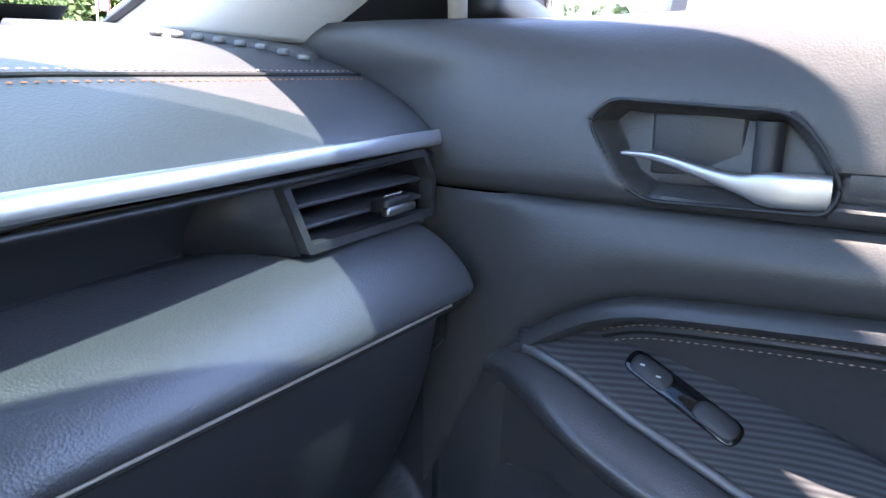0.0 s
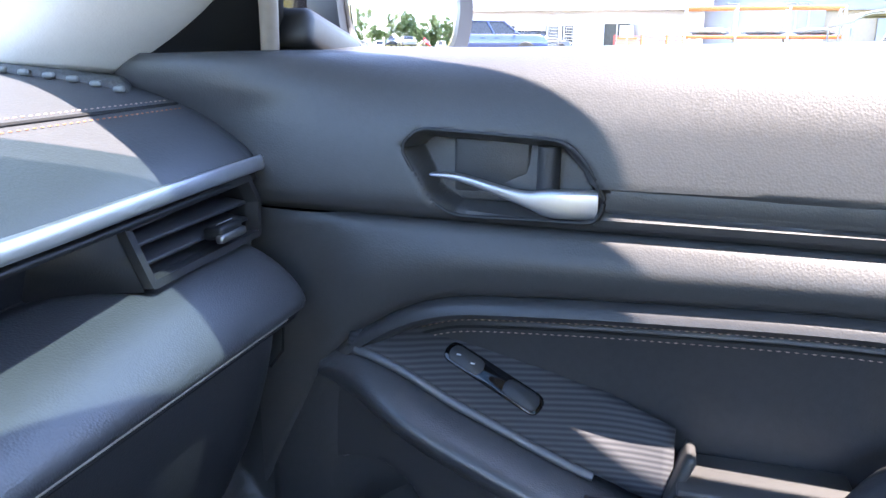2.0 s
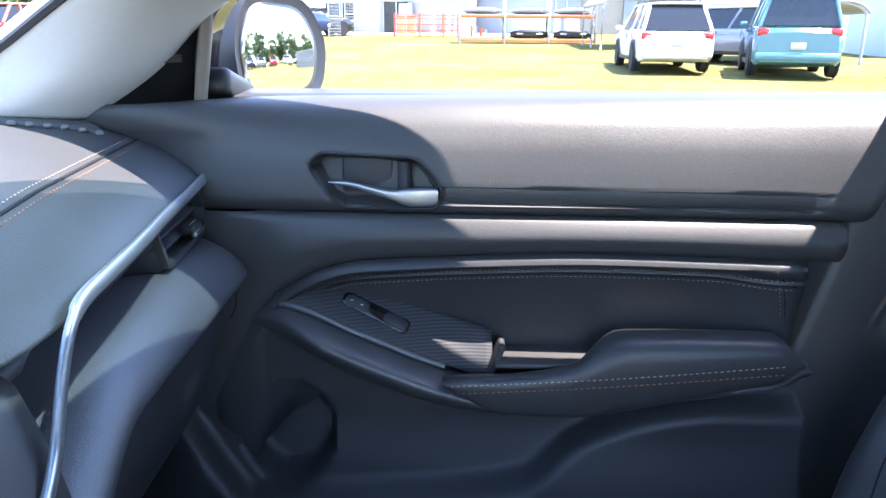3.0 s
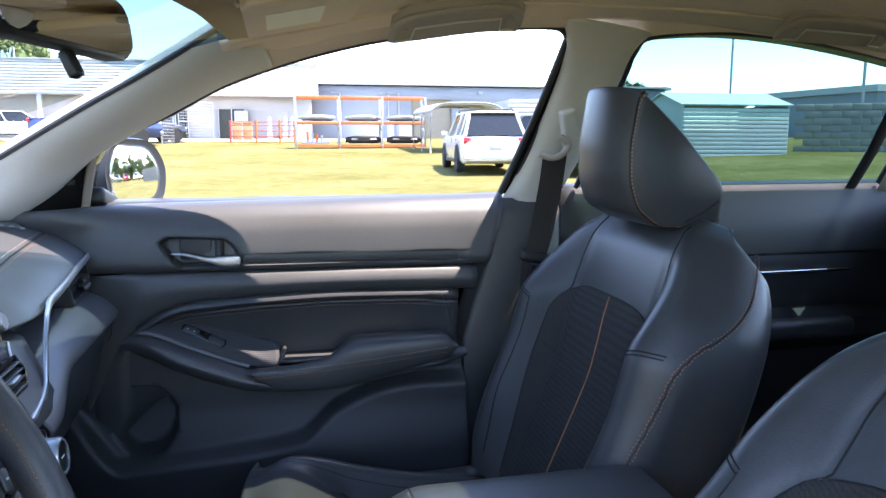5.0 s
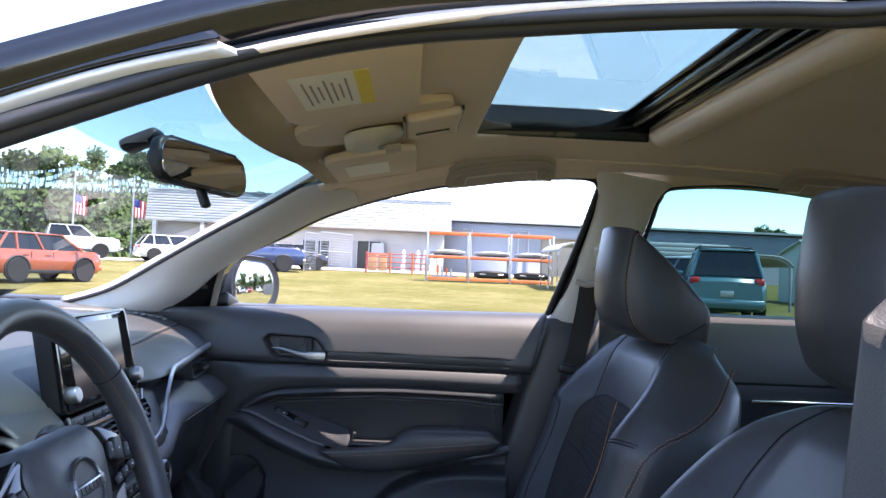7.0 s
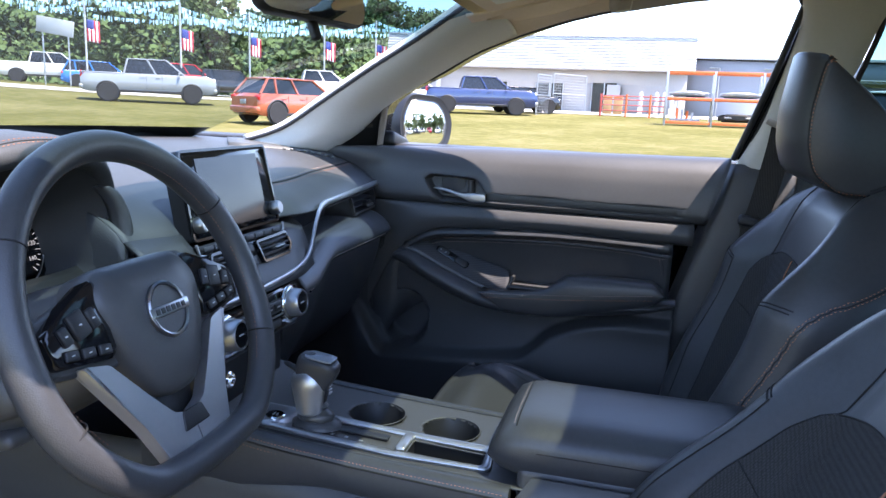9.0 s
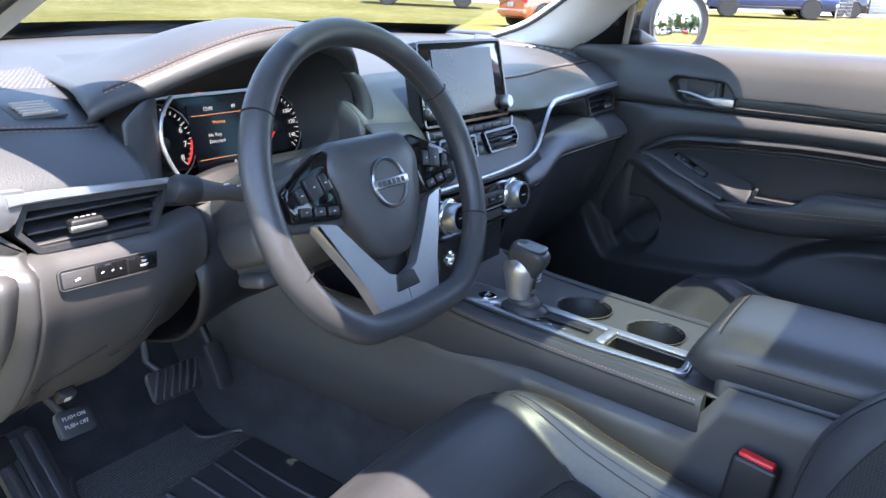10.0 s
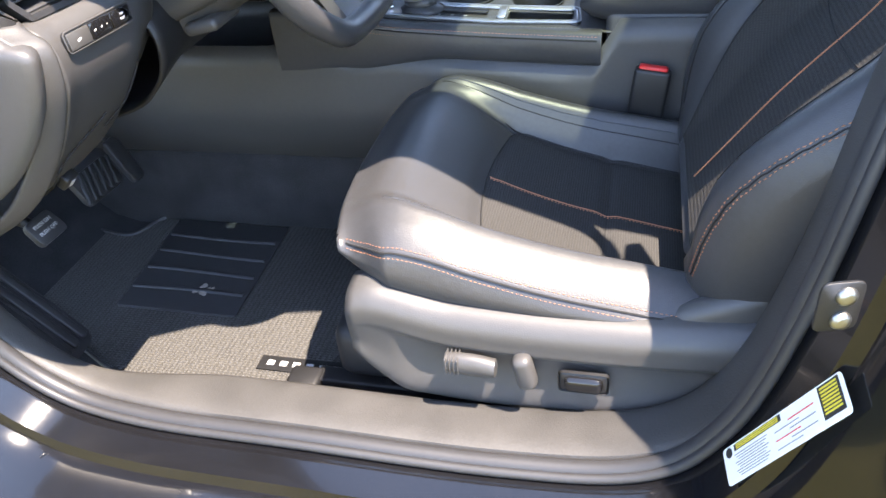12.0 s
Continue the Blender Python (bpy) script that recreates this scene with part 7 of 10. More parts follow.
        e = math.sqrt(max(0.03, min(1, f / 0.05, (1 - f) / 0.05)))
        wi = lerp_table(y, [(-0.54, 0.050), (-0.32, 0.060), (-0.27, 0.024), (-0.112, 0.018)])
        xc = door_x(y) - 0.058
        x1 = xc + wi
        mid_z, hz = (zt + zb) / 2, (zt - zb) / 2 * e
        xm, hx = (xc - 0.006 + x1) / 2, (x1 - xc + 0.006) / 2
        rings.append([V(xm + hx * math.copysign(abs(math.cos(a)) ** 0.6, math.cos(a)), y, mid_z + hz * math.copysign(abs(math.sin(a)) ** 0.6, math.sin(a))) for a in steps(0, 2 * math.pi, 22)[:-1]])
    part("elbow_pad", loft(rings), LEATHER, t, "padded leather elbow rest")
    for dz, mm in ((0.0, THREAD_PALE), (-0.010, THREAD)):
        path = []
        for y in steps(-0.122, -0.515, 50):
            path.append(V(door_x(y) - 0.0650, y, lerp_table(y, [(-0.54, 0.733), (-0.30, 0.706), (-0.112, 0.690)]) + dz))
        tagged(part("stitching", stitches(path, r=0.0009), mm, t, "pale thread stitching"), kind="stuff")

    # lower panel with speaker and pocket swell
    def low(y, z):
        off = 0.004 - 0.02 * smooth01(0.62, 0.5, z)
        line = lerp_table(y, [(-0.45, 0.668), (-0.387, 0.657), (-0.289, 0.618), (-0.211, 0.556), (-0.019, 0.533), (0.138, 0.522), (0.175, 0.56), (0.228, 0.625), (0.3, 0.66)])
        off -= 0.036 * (1 - smooth01(line - 0.030, line, z)) * smooth01(0.32, 0.2, y)
        d = math.hypot((y - 0.09) / 0.060, (z - 0.587) / 0.068)
        off += 0.045 * (1 - smooth01(0.85, 1.08, d))
        return V(door_x(y) + off, y, z)

    def low_fit(y, f):
        head = arm_top(min(0.135, y)) - 0.016
        return low(y, 0.24 + (head + (0.76 - head) * smooth01(0.118, 0.150, y) - 0.24) * f)

    shell(part("lower_panel", sheet(low_fit, steps(0.45, -0.56, 150), steps(0, 1, 90)), LOWTRIM, t, "hard grained lower panel with a speaker well and pocket"), 0.003, 1)
    # panel end that meets the pillar
    return t


def ribbon_x(path, width, depth):
    rings = []
    for p in path:
        sec = [(0.5, 0.0), (0.5, 0.7), (0.3, 1), (-0.3, 1), (-0.5, 0.7), (-0.5, 0.0)]
        rings.append([p + V(-b * depth, 0, a * width) for a, b in sec])
    return loft(rings)


build_passenger_door()


# ---- seats ----
def build_seat(xc, dy, driver):
    t = thing("front_seat", "black leather front seat with cloth centre and orange stitching" if not driver else "black leather driver seat with power switches and orange stitching", "car seat", "front seats")

    def top(y):
        return (0.0 if driver else -0.018) + lerp_table(y, [(-0.54, 0.432), (-0.41, 0.460), (-0.32, 0.480), (-0.22, 0.514), (-0.14, 0.555), (-0.09, 0.571), (-0.05, 0.576), (-0.03, 0.576)])

    def cushion_foot(y):
        return lerp_table(y, [(-0.54, 0.458), (-0.385, 0.468), (-0.30, 0.466), (-0.196, 0.471), (-0.10, 0.490), (-0.06, 0.498), (-0.03, 0.512), (-0.010, 0.530)])

    def cloth_front(x):
        return -0.212 + 0.020 * (1 - (min(0.15, abs(x)) / 0.15) ** 2)

    def dip(d, w):
        return math.exp(-(d / w) ** 2)

    def prof(y, x):
        """Height of the cushion across its width, with puffed panels between sunk seams."""
        zt = top(y)
        a = abs(x)
        bol = lerp_table(y, [(-0.54, 0.070), (-0.43, 0.064), (-0.265, 0.053), (-0.20, 0.045), (-0.14, 0.030), (-0.08, 0.015), (-0.03, 0.009), (0.0, 0.008)])
        z = zt + bol * smooth01(0.142, 0.188, a) - 0.008 * (1 - min(1, a / 0.15) ** 2) * smooth01(0.0, -0.15, y)
        z += 0.022 * dip(y + 0.095, 0.065) * max(0.0, 1 - (a / 0.20) ** 2)
        z -= 0.0075 * dip(a - 0.150, 0.011) * smooth01(-0.14, -0.20, y)
        z -= 0.0026 * dip(a - 0.168, 0.0035) * smooth01(-0.085, -0.11, y)
        inside = 1 - smooth01(0.148, 0.160, a)
        z -= inside * (0.0065 * dip(y - cloth_front(x), 0.012) + 0.0045 * dip(y + 0.362, 0.010))
        z -= inside * 0.003 * (1 - smooth01(cloth_front(x) - 0.012, cloth_front(x), y))
        return z

    def skin(y, x, hw):
        """The cushion's upper side, rounded over at the nose and the outer edges."""
        nose = max(0.0, (y + 0.125) / 0.115)
        drop = max(0.0, 1 - min(1, nose) ** 2.7) ** 0.43 if nose > 0 else 1.0
        zb = cushion_foot(y)
        z = prof(y, x) - 0.034 * max(0.0, (abs(x) / hw - 0.70) / 0.30) ** 2
        return zb + 0.022 + (z - zb - 0.022) * drop

    def bow(x, y):
        """The front edge curves back towards its corners."""
        return y - (0.010 + 0.034 * (abs(x) / 0.241) ** 3) * smooth01(-0.16, -0.03, y)

    def half_width(y):
        return 0.241 - 0.026 * smooth01(-0.09, -0.010, y)

    fr = [-1.0, -0.985, -0.965] + steps(-0.94, 0.94, 110) + [0.965, 0.985, 1.0]
    rings = []
    for y in steps(-0.010, -0.12, 26)[:-1] + steps(-0.12, -0.53, 110):
        zb, hw, under = cushion_foot(y), half_width(y), smooth01(-0.02, -0.08, y)
        ze = skin(y, hw, hw)
        flank = [(hw + 0.0035, ze - 0.14 * (ze - zb)), (hw + 0.0085, ze - 0.34 * (ze - zb)), (hw + 0.0095, ze - 0.60 * (ze - zb)), (hw + 0.004, ze - 0.85 * (ze - zb)), (hw - 0.012, zb)]
        pts = [(-x, z) for x, z in reversed(flank)] + [(f * hw, skin(y, f * hw, hw)) for f in fr] + flank + [(hw - 0.03, zb - 0.02 * under), (hw - 0.04, zb - 0.07 * under), (-hw + 0.04, zb - 0.07 * under)]
        rings.append([V(xc + x, bow(x, y) + dy, z) for x, z in pts])
    part("cushion", loft(rings), LEATHER, t, "black leather seat cushion", 175)

    def cz(x, y, lift=0.0015):
        return V(xc + x, y + dy, prof(y, x) + lift)

    # ribbed cloth centre, front edge curved
    def cl(x, v):
        y0 = cloth_front(x) - 0.001
        return cz(x, y0 + (-0.50 - y0) * v, 0.0016)

    part("cushion_cloth", sheet(cl, steps(-0.149, 0.149, 70), steps(0, 1, 90)), CLOTH, t, "ribbed black cloth")
    part("seam", tube([cl(x, 0) for x in steps(-0.146, 0.146, 40)], 0.0010, 6), SEAM, t)
    part("seam", tube([cz(x, -0.362, 0.0016) for x in steps(-0.144, 0.144, 40)], 0.0009, 6), SEAM, t)
    for sx in (-1, 1):
        part("seam", tube([cz(sx * 0.150, y, 0.0012) for y in steps(-0.195, -0.49, 60)], 0.0010, 6), SEAM, t)
        for x in (0.168, 0.174):
            part("seam", tube([V(xc + sx * x, bow(x, y) + dy, skin(y, x, half_width(y)) + 0.0002) for y in steps(-0.080, -0.49, 60)], 0.0008, 6), SEAM if x == 0.168 else LEATHER, t)
    tagged(part("stitching", stitches([cz(-0.002, y, 0.0022) for y in steps(-0.196, -0.50, 120)], 0.004, 0.0012, 0.0009), THREAD, t, "orange centre stitching"), kind="stuff")
    part("piping", tube([cz(0.002, y, 0.0018) for y in steps(-0.196, -0.50, 120)], 0.0009, 5), THREAD, t)
    # double stitching along the bolsters
    for sx in (-1, 1):
        for d, mm in ((-0.0050, THREAD), (0.0, SEAM), (0.0050, THREAD)):
            path = []
            for y in steps(-0.022, -0.46, 100):
                hw = half_width(y)
                x = hw - max(0.0, d)
                z = skin(y, x, hw) + min(0.0, d) + 0.0009
                path.append(V(xc + sx * (x + (0.0042 if d < 0 else 0.0006)), bow(x, y) + dy, z))
            if mm is SEAM:
                part("bolster_seam", tube(path, 0.0013, 5), mm, t)
            else:
                tagged(part("stitching", stitches(path, 0.0040, 0.0016, 0.0007), mm, t, "thread stitching"), kind="stuff")

    # backrest: spine from the cushion to the shoulders
    s0 = V(xc, (-0.490 if driver else -0.520) + dy, 0.485)
    tilt = radians(21.5 if not driver else 32.5)
    up = V(0, -math.sin(tilt), math.cos(tilt))
    fw = V(0, math.cos(tilt), math.sin(tilt))
    L = 0.585 if not driver else 0.620

    def half(s):
        return (0.95 if driver else 1.0) * lerp_table(s / L, [(0, 0.232), (0.10, 0.254), (0.22, 0.268), (0.40, 0.277), (0.60, 0.277), (0.72, 0.268), (0.80, 0.250), (0.88, 0.218), (0.95, 0.170), (1.0, 0.120)])

    def face(s, x):
        """How far the front of the backrest stands forward: a hollow centre between raised bolsters."""
        a = abs(x) / half(s)
        k = s / L
        mid = lerp_table(k, [(0, 0.022), (0.20, 0.018), (0.45, 0.014), (0.70, 0.031), (0.86, 0.034), (0.94, 0.020), (1.0, -0.016)])
        if driver:
            mid += 0.014 - 0.027 * smooth01(0.25, 0.75, k)
            bol = lerp_table(k, [(0, 0.0), (0.06, 0.022), (0.11, 0.040), (0.16, 0.054), (0.23, 0.066), (0.29, 0.068), (0.60, 0.046), (0.72, 0.034), (0.82, 0.022), (0.90, 0.008), (1.0, 0.0)])
            edge = lerp_table(k, [(0, 0.035), (0.6, 0.050), (0.8, 0.075), (1.0, 0.04)])
        else:
            bol = lerp_table(k, [(0, 0.050), (0.10, 0.064), (0.30, 0.070), (0.60, 0.068), (0.70, 0.048), (0.80, 0.024), (0.90, 0.008), (1.0, 0.0)])
            edge = lerp_table(k, [(0, 0.05), (0.6, 0.062), (0.8, 0.075), (1.0, 0.04)])
        puff = 0.005 * math.exp(-((a - 0.80) / 0.10) ** 2) * smooth01(0.0, 0.2, k)
        dips = 0.004 * math.exp(-((a - seam_in(s) / half(s)) / 0.025) ** 2) * (1 - smooth01(0.78, 0.95, k))
        return mid + bol * smooth01(0.46, 0.84, a) + puff - dips - edge * max(0.0, (a - 0.86) / 0.14) ** 1.8

    def seam_in(s):
        """Half-width of the centre panel."""
        return lerp_table(s, [(0.0, 0.140), (0.10, 0.160), (0.27, 0.182), (0.34, 0.178), (0.38, 0.166), (0.405, 0.150), (0.46, 0.150), (0.52, 0.140), (0.60, 0.110)])

    def bp(s, x, lift=0.0):
        return s0 + up * s + V(x, 0, 0) + fw * (face(s, x) + lift)

    def edge_point(s, sx, at):
        """A point of the backrest's skin at a distance round its edge: below zero on the front, above on the flank."""
        h = half(s)
        if at <= 0:
            a, way, p = 1.0, 0.0, bp(s, sx * h)
            while way < -at and a > 0.6:
                a -= 0.004
                q = bp(s, sx * a * h)
                way, p = way + (q - p).length, q
            return p + fw * 0.0010 + V(sx * 0.0008, 0, 0)
        return bp(s, sx * h) - fw * at + V(sx * (0.0012 + 0.008 * h * min(1.0, at / 0.03)), 0, 0)

    rings = []
    for s in steps(0, L * 0.86, 66)[:-1] + steps(L * 0.86, L, 22):
        h = half(s)
        k = s / L
        back = -(0.130 - 0.030 * k) * (1 - 0.55 * smooth01(0.88, 1.0, k))
        xs = [q * h for q in [-1, -0.99, -0.975] + steps(-0.955, 0.955, 76) + [0.975, 0.99, 1]]
        pts = [s0 + up * s + V(x, 0, 0) + fw * face(s, x) for x in xs]
        e = face(s, h)
        pts += [s0 + up * s + V(q * h, 0, 0) + fw * (e + (back - e) * b) for q, b in ((1.008, 0.25), (1.0, 0.55), (0.97, 0.8), (0.90, 0.95), (0.4, 1.06), (0, 1.08), (-0.4, 1.06), (-0.90, 0.95), (-0.97, 0.8), (-1.0, 0.55), (-1.008, 0.25))]
        rings.append(pts)
    part("backrest", loft(rings), LEATHER, t, "black leather backrest", 60)

    # cloth centre, rounded at its upper corners, with a cross seam
    def top_edge(x):
        return 0.418 - 0.022 * (abs(x) / 0.15) ** 4

    def bc(u, v):
        s = 0.015 + (0.418 - 0.015) * v
        x = u * (seam_in(min(s, 0.40)) - 0.002)
        return bp(min(s, top_edge(x)), x, 0.0022)
    part("backrest_cloth", sheet(bc, steps(-1, 1, 60), steps(0, 1, 80)), CLOTH, t, "ribbed black cloth")
    part("seam", tube([bc(u, 1.0) + fw * 0.0002 for u in steps(-1, 1, 30)], 0.0011, 6), SEAM, t)
    part("seam", tube([bp(0.262 + 0.70 * x * x, x, 0.0024) for x in steps(-0.180, 0.180, 30)], 0.0011, 6), SEAM, t)
    tagged(part("stitching", stitches([bp(s, 0.0, 0.0034) for s in steps(0.03, 0.416, 60)], 0.004, 0.001, 0.0012), THREAD, t, "orange centre stitching"), kind="stuff")
    part("piping", tube([bp(s, 0.0, 0.0028) for s in steps(0.03, 0.416, 60)], 0.0011, 5), THREAD, t)
    for sx in (-1, 1):
        part("seam", tube([bp(s, sx * seam_in(s), 0.0008) for s in steps(0.02, L * 0.965, 80)], 0.0011, 6), SEAM, t)
        # short double seam across the bolster, at the height where the shoulder panel begins
        for ds in (0.0, 0.006):
            part("bolster_seam", tube([bp(0.352 + ds + 0.020 * f, sx * (0.206 + 0.056 * f), 0.0006) for f in steps(0, 1, 12)], 0.0011, 5), SEAM, t)
        part("seam", tube([bp(s, sx * lerp_table(s, [(0.04, 0.178), (0.20, 0.205), (0.355, 0.206)]), 0.0006) for s in steps(0.04, 0.355, 40)], 0.0010, 5), SEAM, t)
        # stitched edge seam: along the ridge below, over the shoulder towards the back above
        for da, mm in ((-0.0036, THREAD), (0.0, SEAM), (0.0036, THREAD)):
            path = []
            for s in steps(0.02, 0.560, 90):
                at = lerp_table(s, [(0.0, -0.040), (0.22, -0.030), (0.38, -0.010), (0.45, 0.012), (0.50, 0.028), (0.57, 0.050)]) + da
                path.append(edge_point(s, sx, at))
            if mm is SEAM:
                part("bolster_seam", tube(path, 0.0009, 5), mm, t)
            else:
                tagged(part("stitching", stitches(path, 0.0044, 0.0016, 0.0010), mm, t, "thread stitching"), kind="stuff")

    # headrest: flat triangular flanks, a puffed pad between them
    cy = -0.040 if driver else 0.0
    flank = rounded([(-0.722, 1.229), (-0.707, 1.140), (-0.708, 1.085), (-0.722, 1.040), (-0.760, 1.010), (-0.866, 1.006), (-0.876, 1.074), (-0.800, 1.158)], 0.016, 4)
    mc = (-0.775, 1.085)
    W = 0.093
    rings = []
    for f in [-1, -0.985, -0.96, -0.92, -0.86] + steps(-0.78, 0.78, 22) + [0.86, 0.92, 0.96, 0.985, 1]:
        e = 1 - 0.10 * max(0.0, (abs(f) - 0.84) / 0.16) ** 2.6
        puff = 1 - abs(f) ** 2.4
        ring = []
        for y, z in flank:
            front = smooth01(-0.775, -0.725, y)
            low = 1 - smooth01(1.0, 1.05, z)
            ring.append(V(xc + W * f, cy + mc[0] + (y - mc[0]) * e + 0.030 * puff * front * (1 - 0.5 * low), mc[1] + (z - mc[1]) * e + 0.008 * puff * smooth01(1.15, 1.22, z)))
        rings.append(ring)
    h = part("headrest", loft(rings), LEATHER, t, "wedge-shaped leather headrest", 60)
    n = len(flank)
    order = [flank[k % n] for k in range(1, n + 1) if not (flank[k % n][0] < -0.735 and flank[k % n][1] > 1.03)]
    order = sorted([q for q in order if q[1] > 1.10], key=lambda q: -q[1]) + [q for q in order if q[1] <= 1.10]
    for sx in (-1, 1):
        for f, e, mm in ((0.925, 0.993, THREAD), (0.955, 0.978, SEAM), (0.985, 0.950, THREAD)):
            path = curve([V(xc + sx * W * f * 1.006, cy + mc[0] + (y - mc[0]) * e, mc[1] + (z - mc[1]) * e) for y, z in order], 3)
            if mm is SEAM:
                part("seam", tube(path, 0.0014, 5), mm, h)
            else:
                tagged(part("stitching", stitches(path, 0.0045, 0.0016, 0.0010), mm, h, "red-orange stitching"), kind="stuff")
        part("flank_seam", tube([V(xc + sx * W * 1.003, cy - 0.805, 1.020), V(xc + sx * W * 1.004, cy - 0.835, 1.034), V(xc + sx * W * 1.002, cy - 0.862, 1.052)], 0.0013, 5), SEAM, h)
        part("post", tube([V(xc + sx * 0.055, cy - 0.80, 0.95), V(xc + sx * 0.055, cy - 0.80, 1.03)], 0.006, 10), STEEL, h)

    # base: side covers, rails
    for sx in (-1, 1):
        rings = []
        for f in steps(0, 1, 44):
            y = -0.062 - 0.51 * f
            zt = lerp_table(y, [(-0.58, 0.492), (-0.43, 0.480), (-0.33, 0.478), (-0.197, 0.484), (-0.12, 0.500), (-0.09, 0.505), (-0.06, 0.496)])
            zb = lerp_table(y, [(-0.58, 0.33), (-0.3, 0.325), (-0.132, 0.334), (-0.09, 0.365), (-0.06, 0.40)])
            x = xc + sx * 0.262
            dent = smooth01(-0.115, -0.150, y) * (1 - smooth01(-0.46, -0.52, y))
            side = [(-0.046, 0.004), (-0.030, 0.005), (-0.008, 0.001), (0.006, -0.014), (0.008, -0.034), (0.007, -0.044)]
            ring = [V(x + sx * a, y + dy, zt + b) for a, b in side]
            ring += [V(x + sx * (0.006 - 0.013 * dent), y + dy, zt - 0.056), V(x + sx * (0.005 - 0.011 * dent), y + dy, (zt + zb) / 2 - 0.012), V(x + sx * (0.006 - 0.004 * dent), y + dy, zb + 0.022), V(x - sx * 0.01, y + dy, zb)]
            rings.append(curve(ring, 4))
        shell(part("side_cover", loft(rings, False, False), PLASTIC, t, "grey-black plastic side cover"), 0.004, 0)
        part("rail", box(0.03, 0.52, 0.03, Matrix.Translation((xc + sx * 0.20, -0.22 + dy, 0.275)), 0.004), DARK, t, "black seat rail")
        part("rail_foot", box(0.045, 0.05, 0.045, Matrix.Translation((xc + sx * 0.215, 0.055 + dy, 0.272)), 0.006), DARK, t)
    part("pan", box(0.46, 0.46, 0.09, Matrix.Translation((xc, -0.24 + dy, 0.36)), 0.02), DARK, t)
    # hinge cover where cushion and backrest meet
    for sx in (-1, 1):
        part("hinge_cover", box(0.035, 0.13, 0.10, Matrix.Translation((xc + sx * 0.226, -0.520 + dy, 0.470)) @ Matrix.Rotation(radians(-25), 4, "X"), 0.016, 3), PLASTIC, t)
    if driver:
        x = xc - 0.270
        lv = []
        for f in steps(0, 1, 10):
            r = 0.012 + 0.004 * math.sin(math.pi * f)
            lv.append([V(x - 0.010 + 0.011 * math.cos(a), -0.186 - 0.062 * f + dy, 0.424 - 0.004 * f + r * math.sin(a)) for a in steps(0, 2 * math.pi, 16)[:-1]])
        sl = part("slide_switch", loft(lv), PLASTIC, t, "rounded seat slide switch")
        for k in range(4):
            part("grip_rib", box(0.024, 0.002, 0.024, Matrix.Translation((x - 0.010, -0.188 - 0.005 * k + dy, 0.425)), 0.0008), PLASTIC, sl)
        part("recline_switch", box(0.024, 0.024, 0.050, Matrix.Translation((x - 0.008, -0.283 + dy, 0.418)) @ Matrix.Rotation(radians(-12), 4, "X"), 0.009, 3), PLASTIC, t, "upright recline switch")
        part("lumbar_frame", box(0.006, 0.060, 0.032, Matrix.Translation((x - 0.001, -0.352 + dy, 0.402)), 0.006, 3), DARK, t)
        part("lumbar_switch", box(0.014, 0.046, 0.022, Matrix.Translation((x - 0.005, -0.352 + dy, 0.403)), 0.007, 3), PIANO, t, "glossy lumbar switch")
    return t


build_seat(-0.39, 0.0, True)
build_seat(0.334, -0.085, False)


def build_belts():
    t = thing("seat_belt", "dark seat belt hanging from a beige anchor", "seat belt")
    path = curve([(0.628, -0.735, 1.115), (0.632, -0.728, 1.05), (0.640, -0.712, 0.95), (0.650, -0.70, 0.88), (0.668, -0.695, 0.70), (0.69, -0.69, 0.45)], 6)
    rings = []
    for p in path:
        d = V(0.25, 1, 0).normalized()
        n = V(-1, 0.25, 0).normalized()
        rings.append([p + d * 0.024 + n * 0.0012, p - d * 0.024 + n * 0.0012, p - d * 0.024 - n * 0.0012, p + d * 0.024 - n * 0.0012])
    part("webbing", loft(rings), woven("belt_webbing", (0.030, 0.027, 0.025), 260, 0.5), t, "dark webbing")
    part("anchor", tube(curve([(0.622, -0.700, 1.118), (0.617, -0.722, 1.110), (0.617, -0.745, 1.116), (0.624, -0.762, 1.135), (0.628, -0.745, 1.152)], 5), 0.007, 10), PILLAR_GREY, t, "beige belt guide loop")
    part("anchor_cover", box(0.024, 0.034, 0.10, Matrix.Translation((0.642, -0.770, 1.165)) @ Matrix.Rotation(radians(-20), 4, "X") @ Matrix.Rotation(radians(-28), 4, "Y"), 0.008, 3), PILLAR, t, "beige plastic cover")
    k = part("tongue_grip", box(0.020, 0.064, 0.024, Matrix.Translation((0.646, -0.700, 0.905)) @ Matrix.Rotation(radians(10), 4, "X"), 0.008, 3), DARK, t, "black tongue grip")
    part("tongue", frame_ring(rounded([(-0.011, -0.020), (0.011, -0.020), (0.011, 0.020), (-0.011, 0.020)], 0.004, 3), 0.004, 0.003, axes((0.640, -0.700, 0.872), (0, 1, 0.1), (0, 0, 1))), CHROME, k, "metal tongue")
    for name, x, y, z in (("seat_belt_buckle", -0.168, -0.412, 0.540),):
        b = thing(name, "black seat belt buckle with a red button", "buckle")
        m = axes((x, y, z), (0.1, 1, 0.1), (0, -0.10, 1))
        part("body", box(0.056, 0.092, 0.024, m, 0.006, 3), DARK, b)
        part("button", box(0.044, 0.014, 0.014, m @ Matrix.Translation((0, 0.044, 0)), 0.003), RED, b, "red release button")
        part("stalk", box(0.03, 0.10, 0.008, m @ Matrix.Translation((0, -0.085, 0)), 0.002), RUBBER, b)


build_belts()


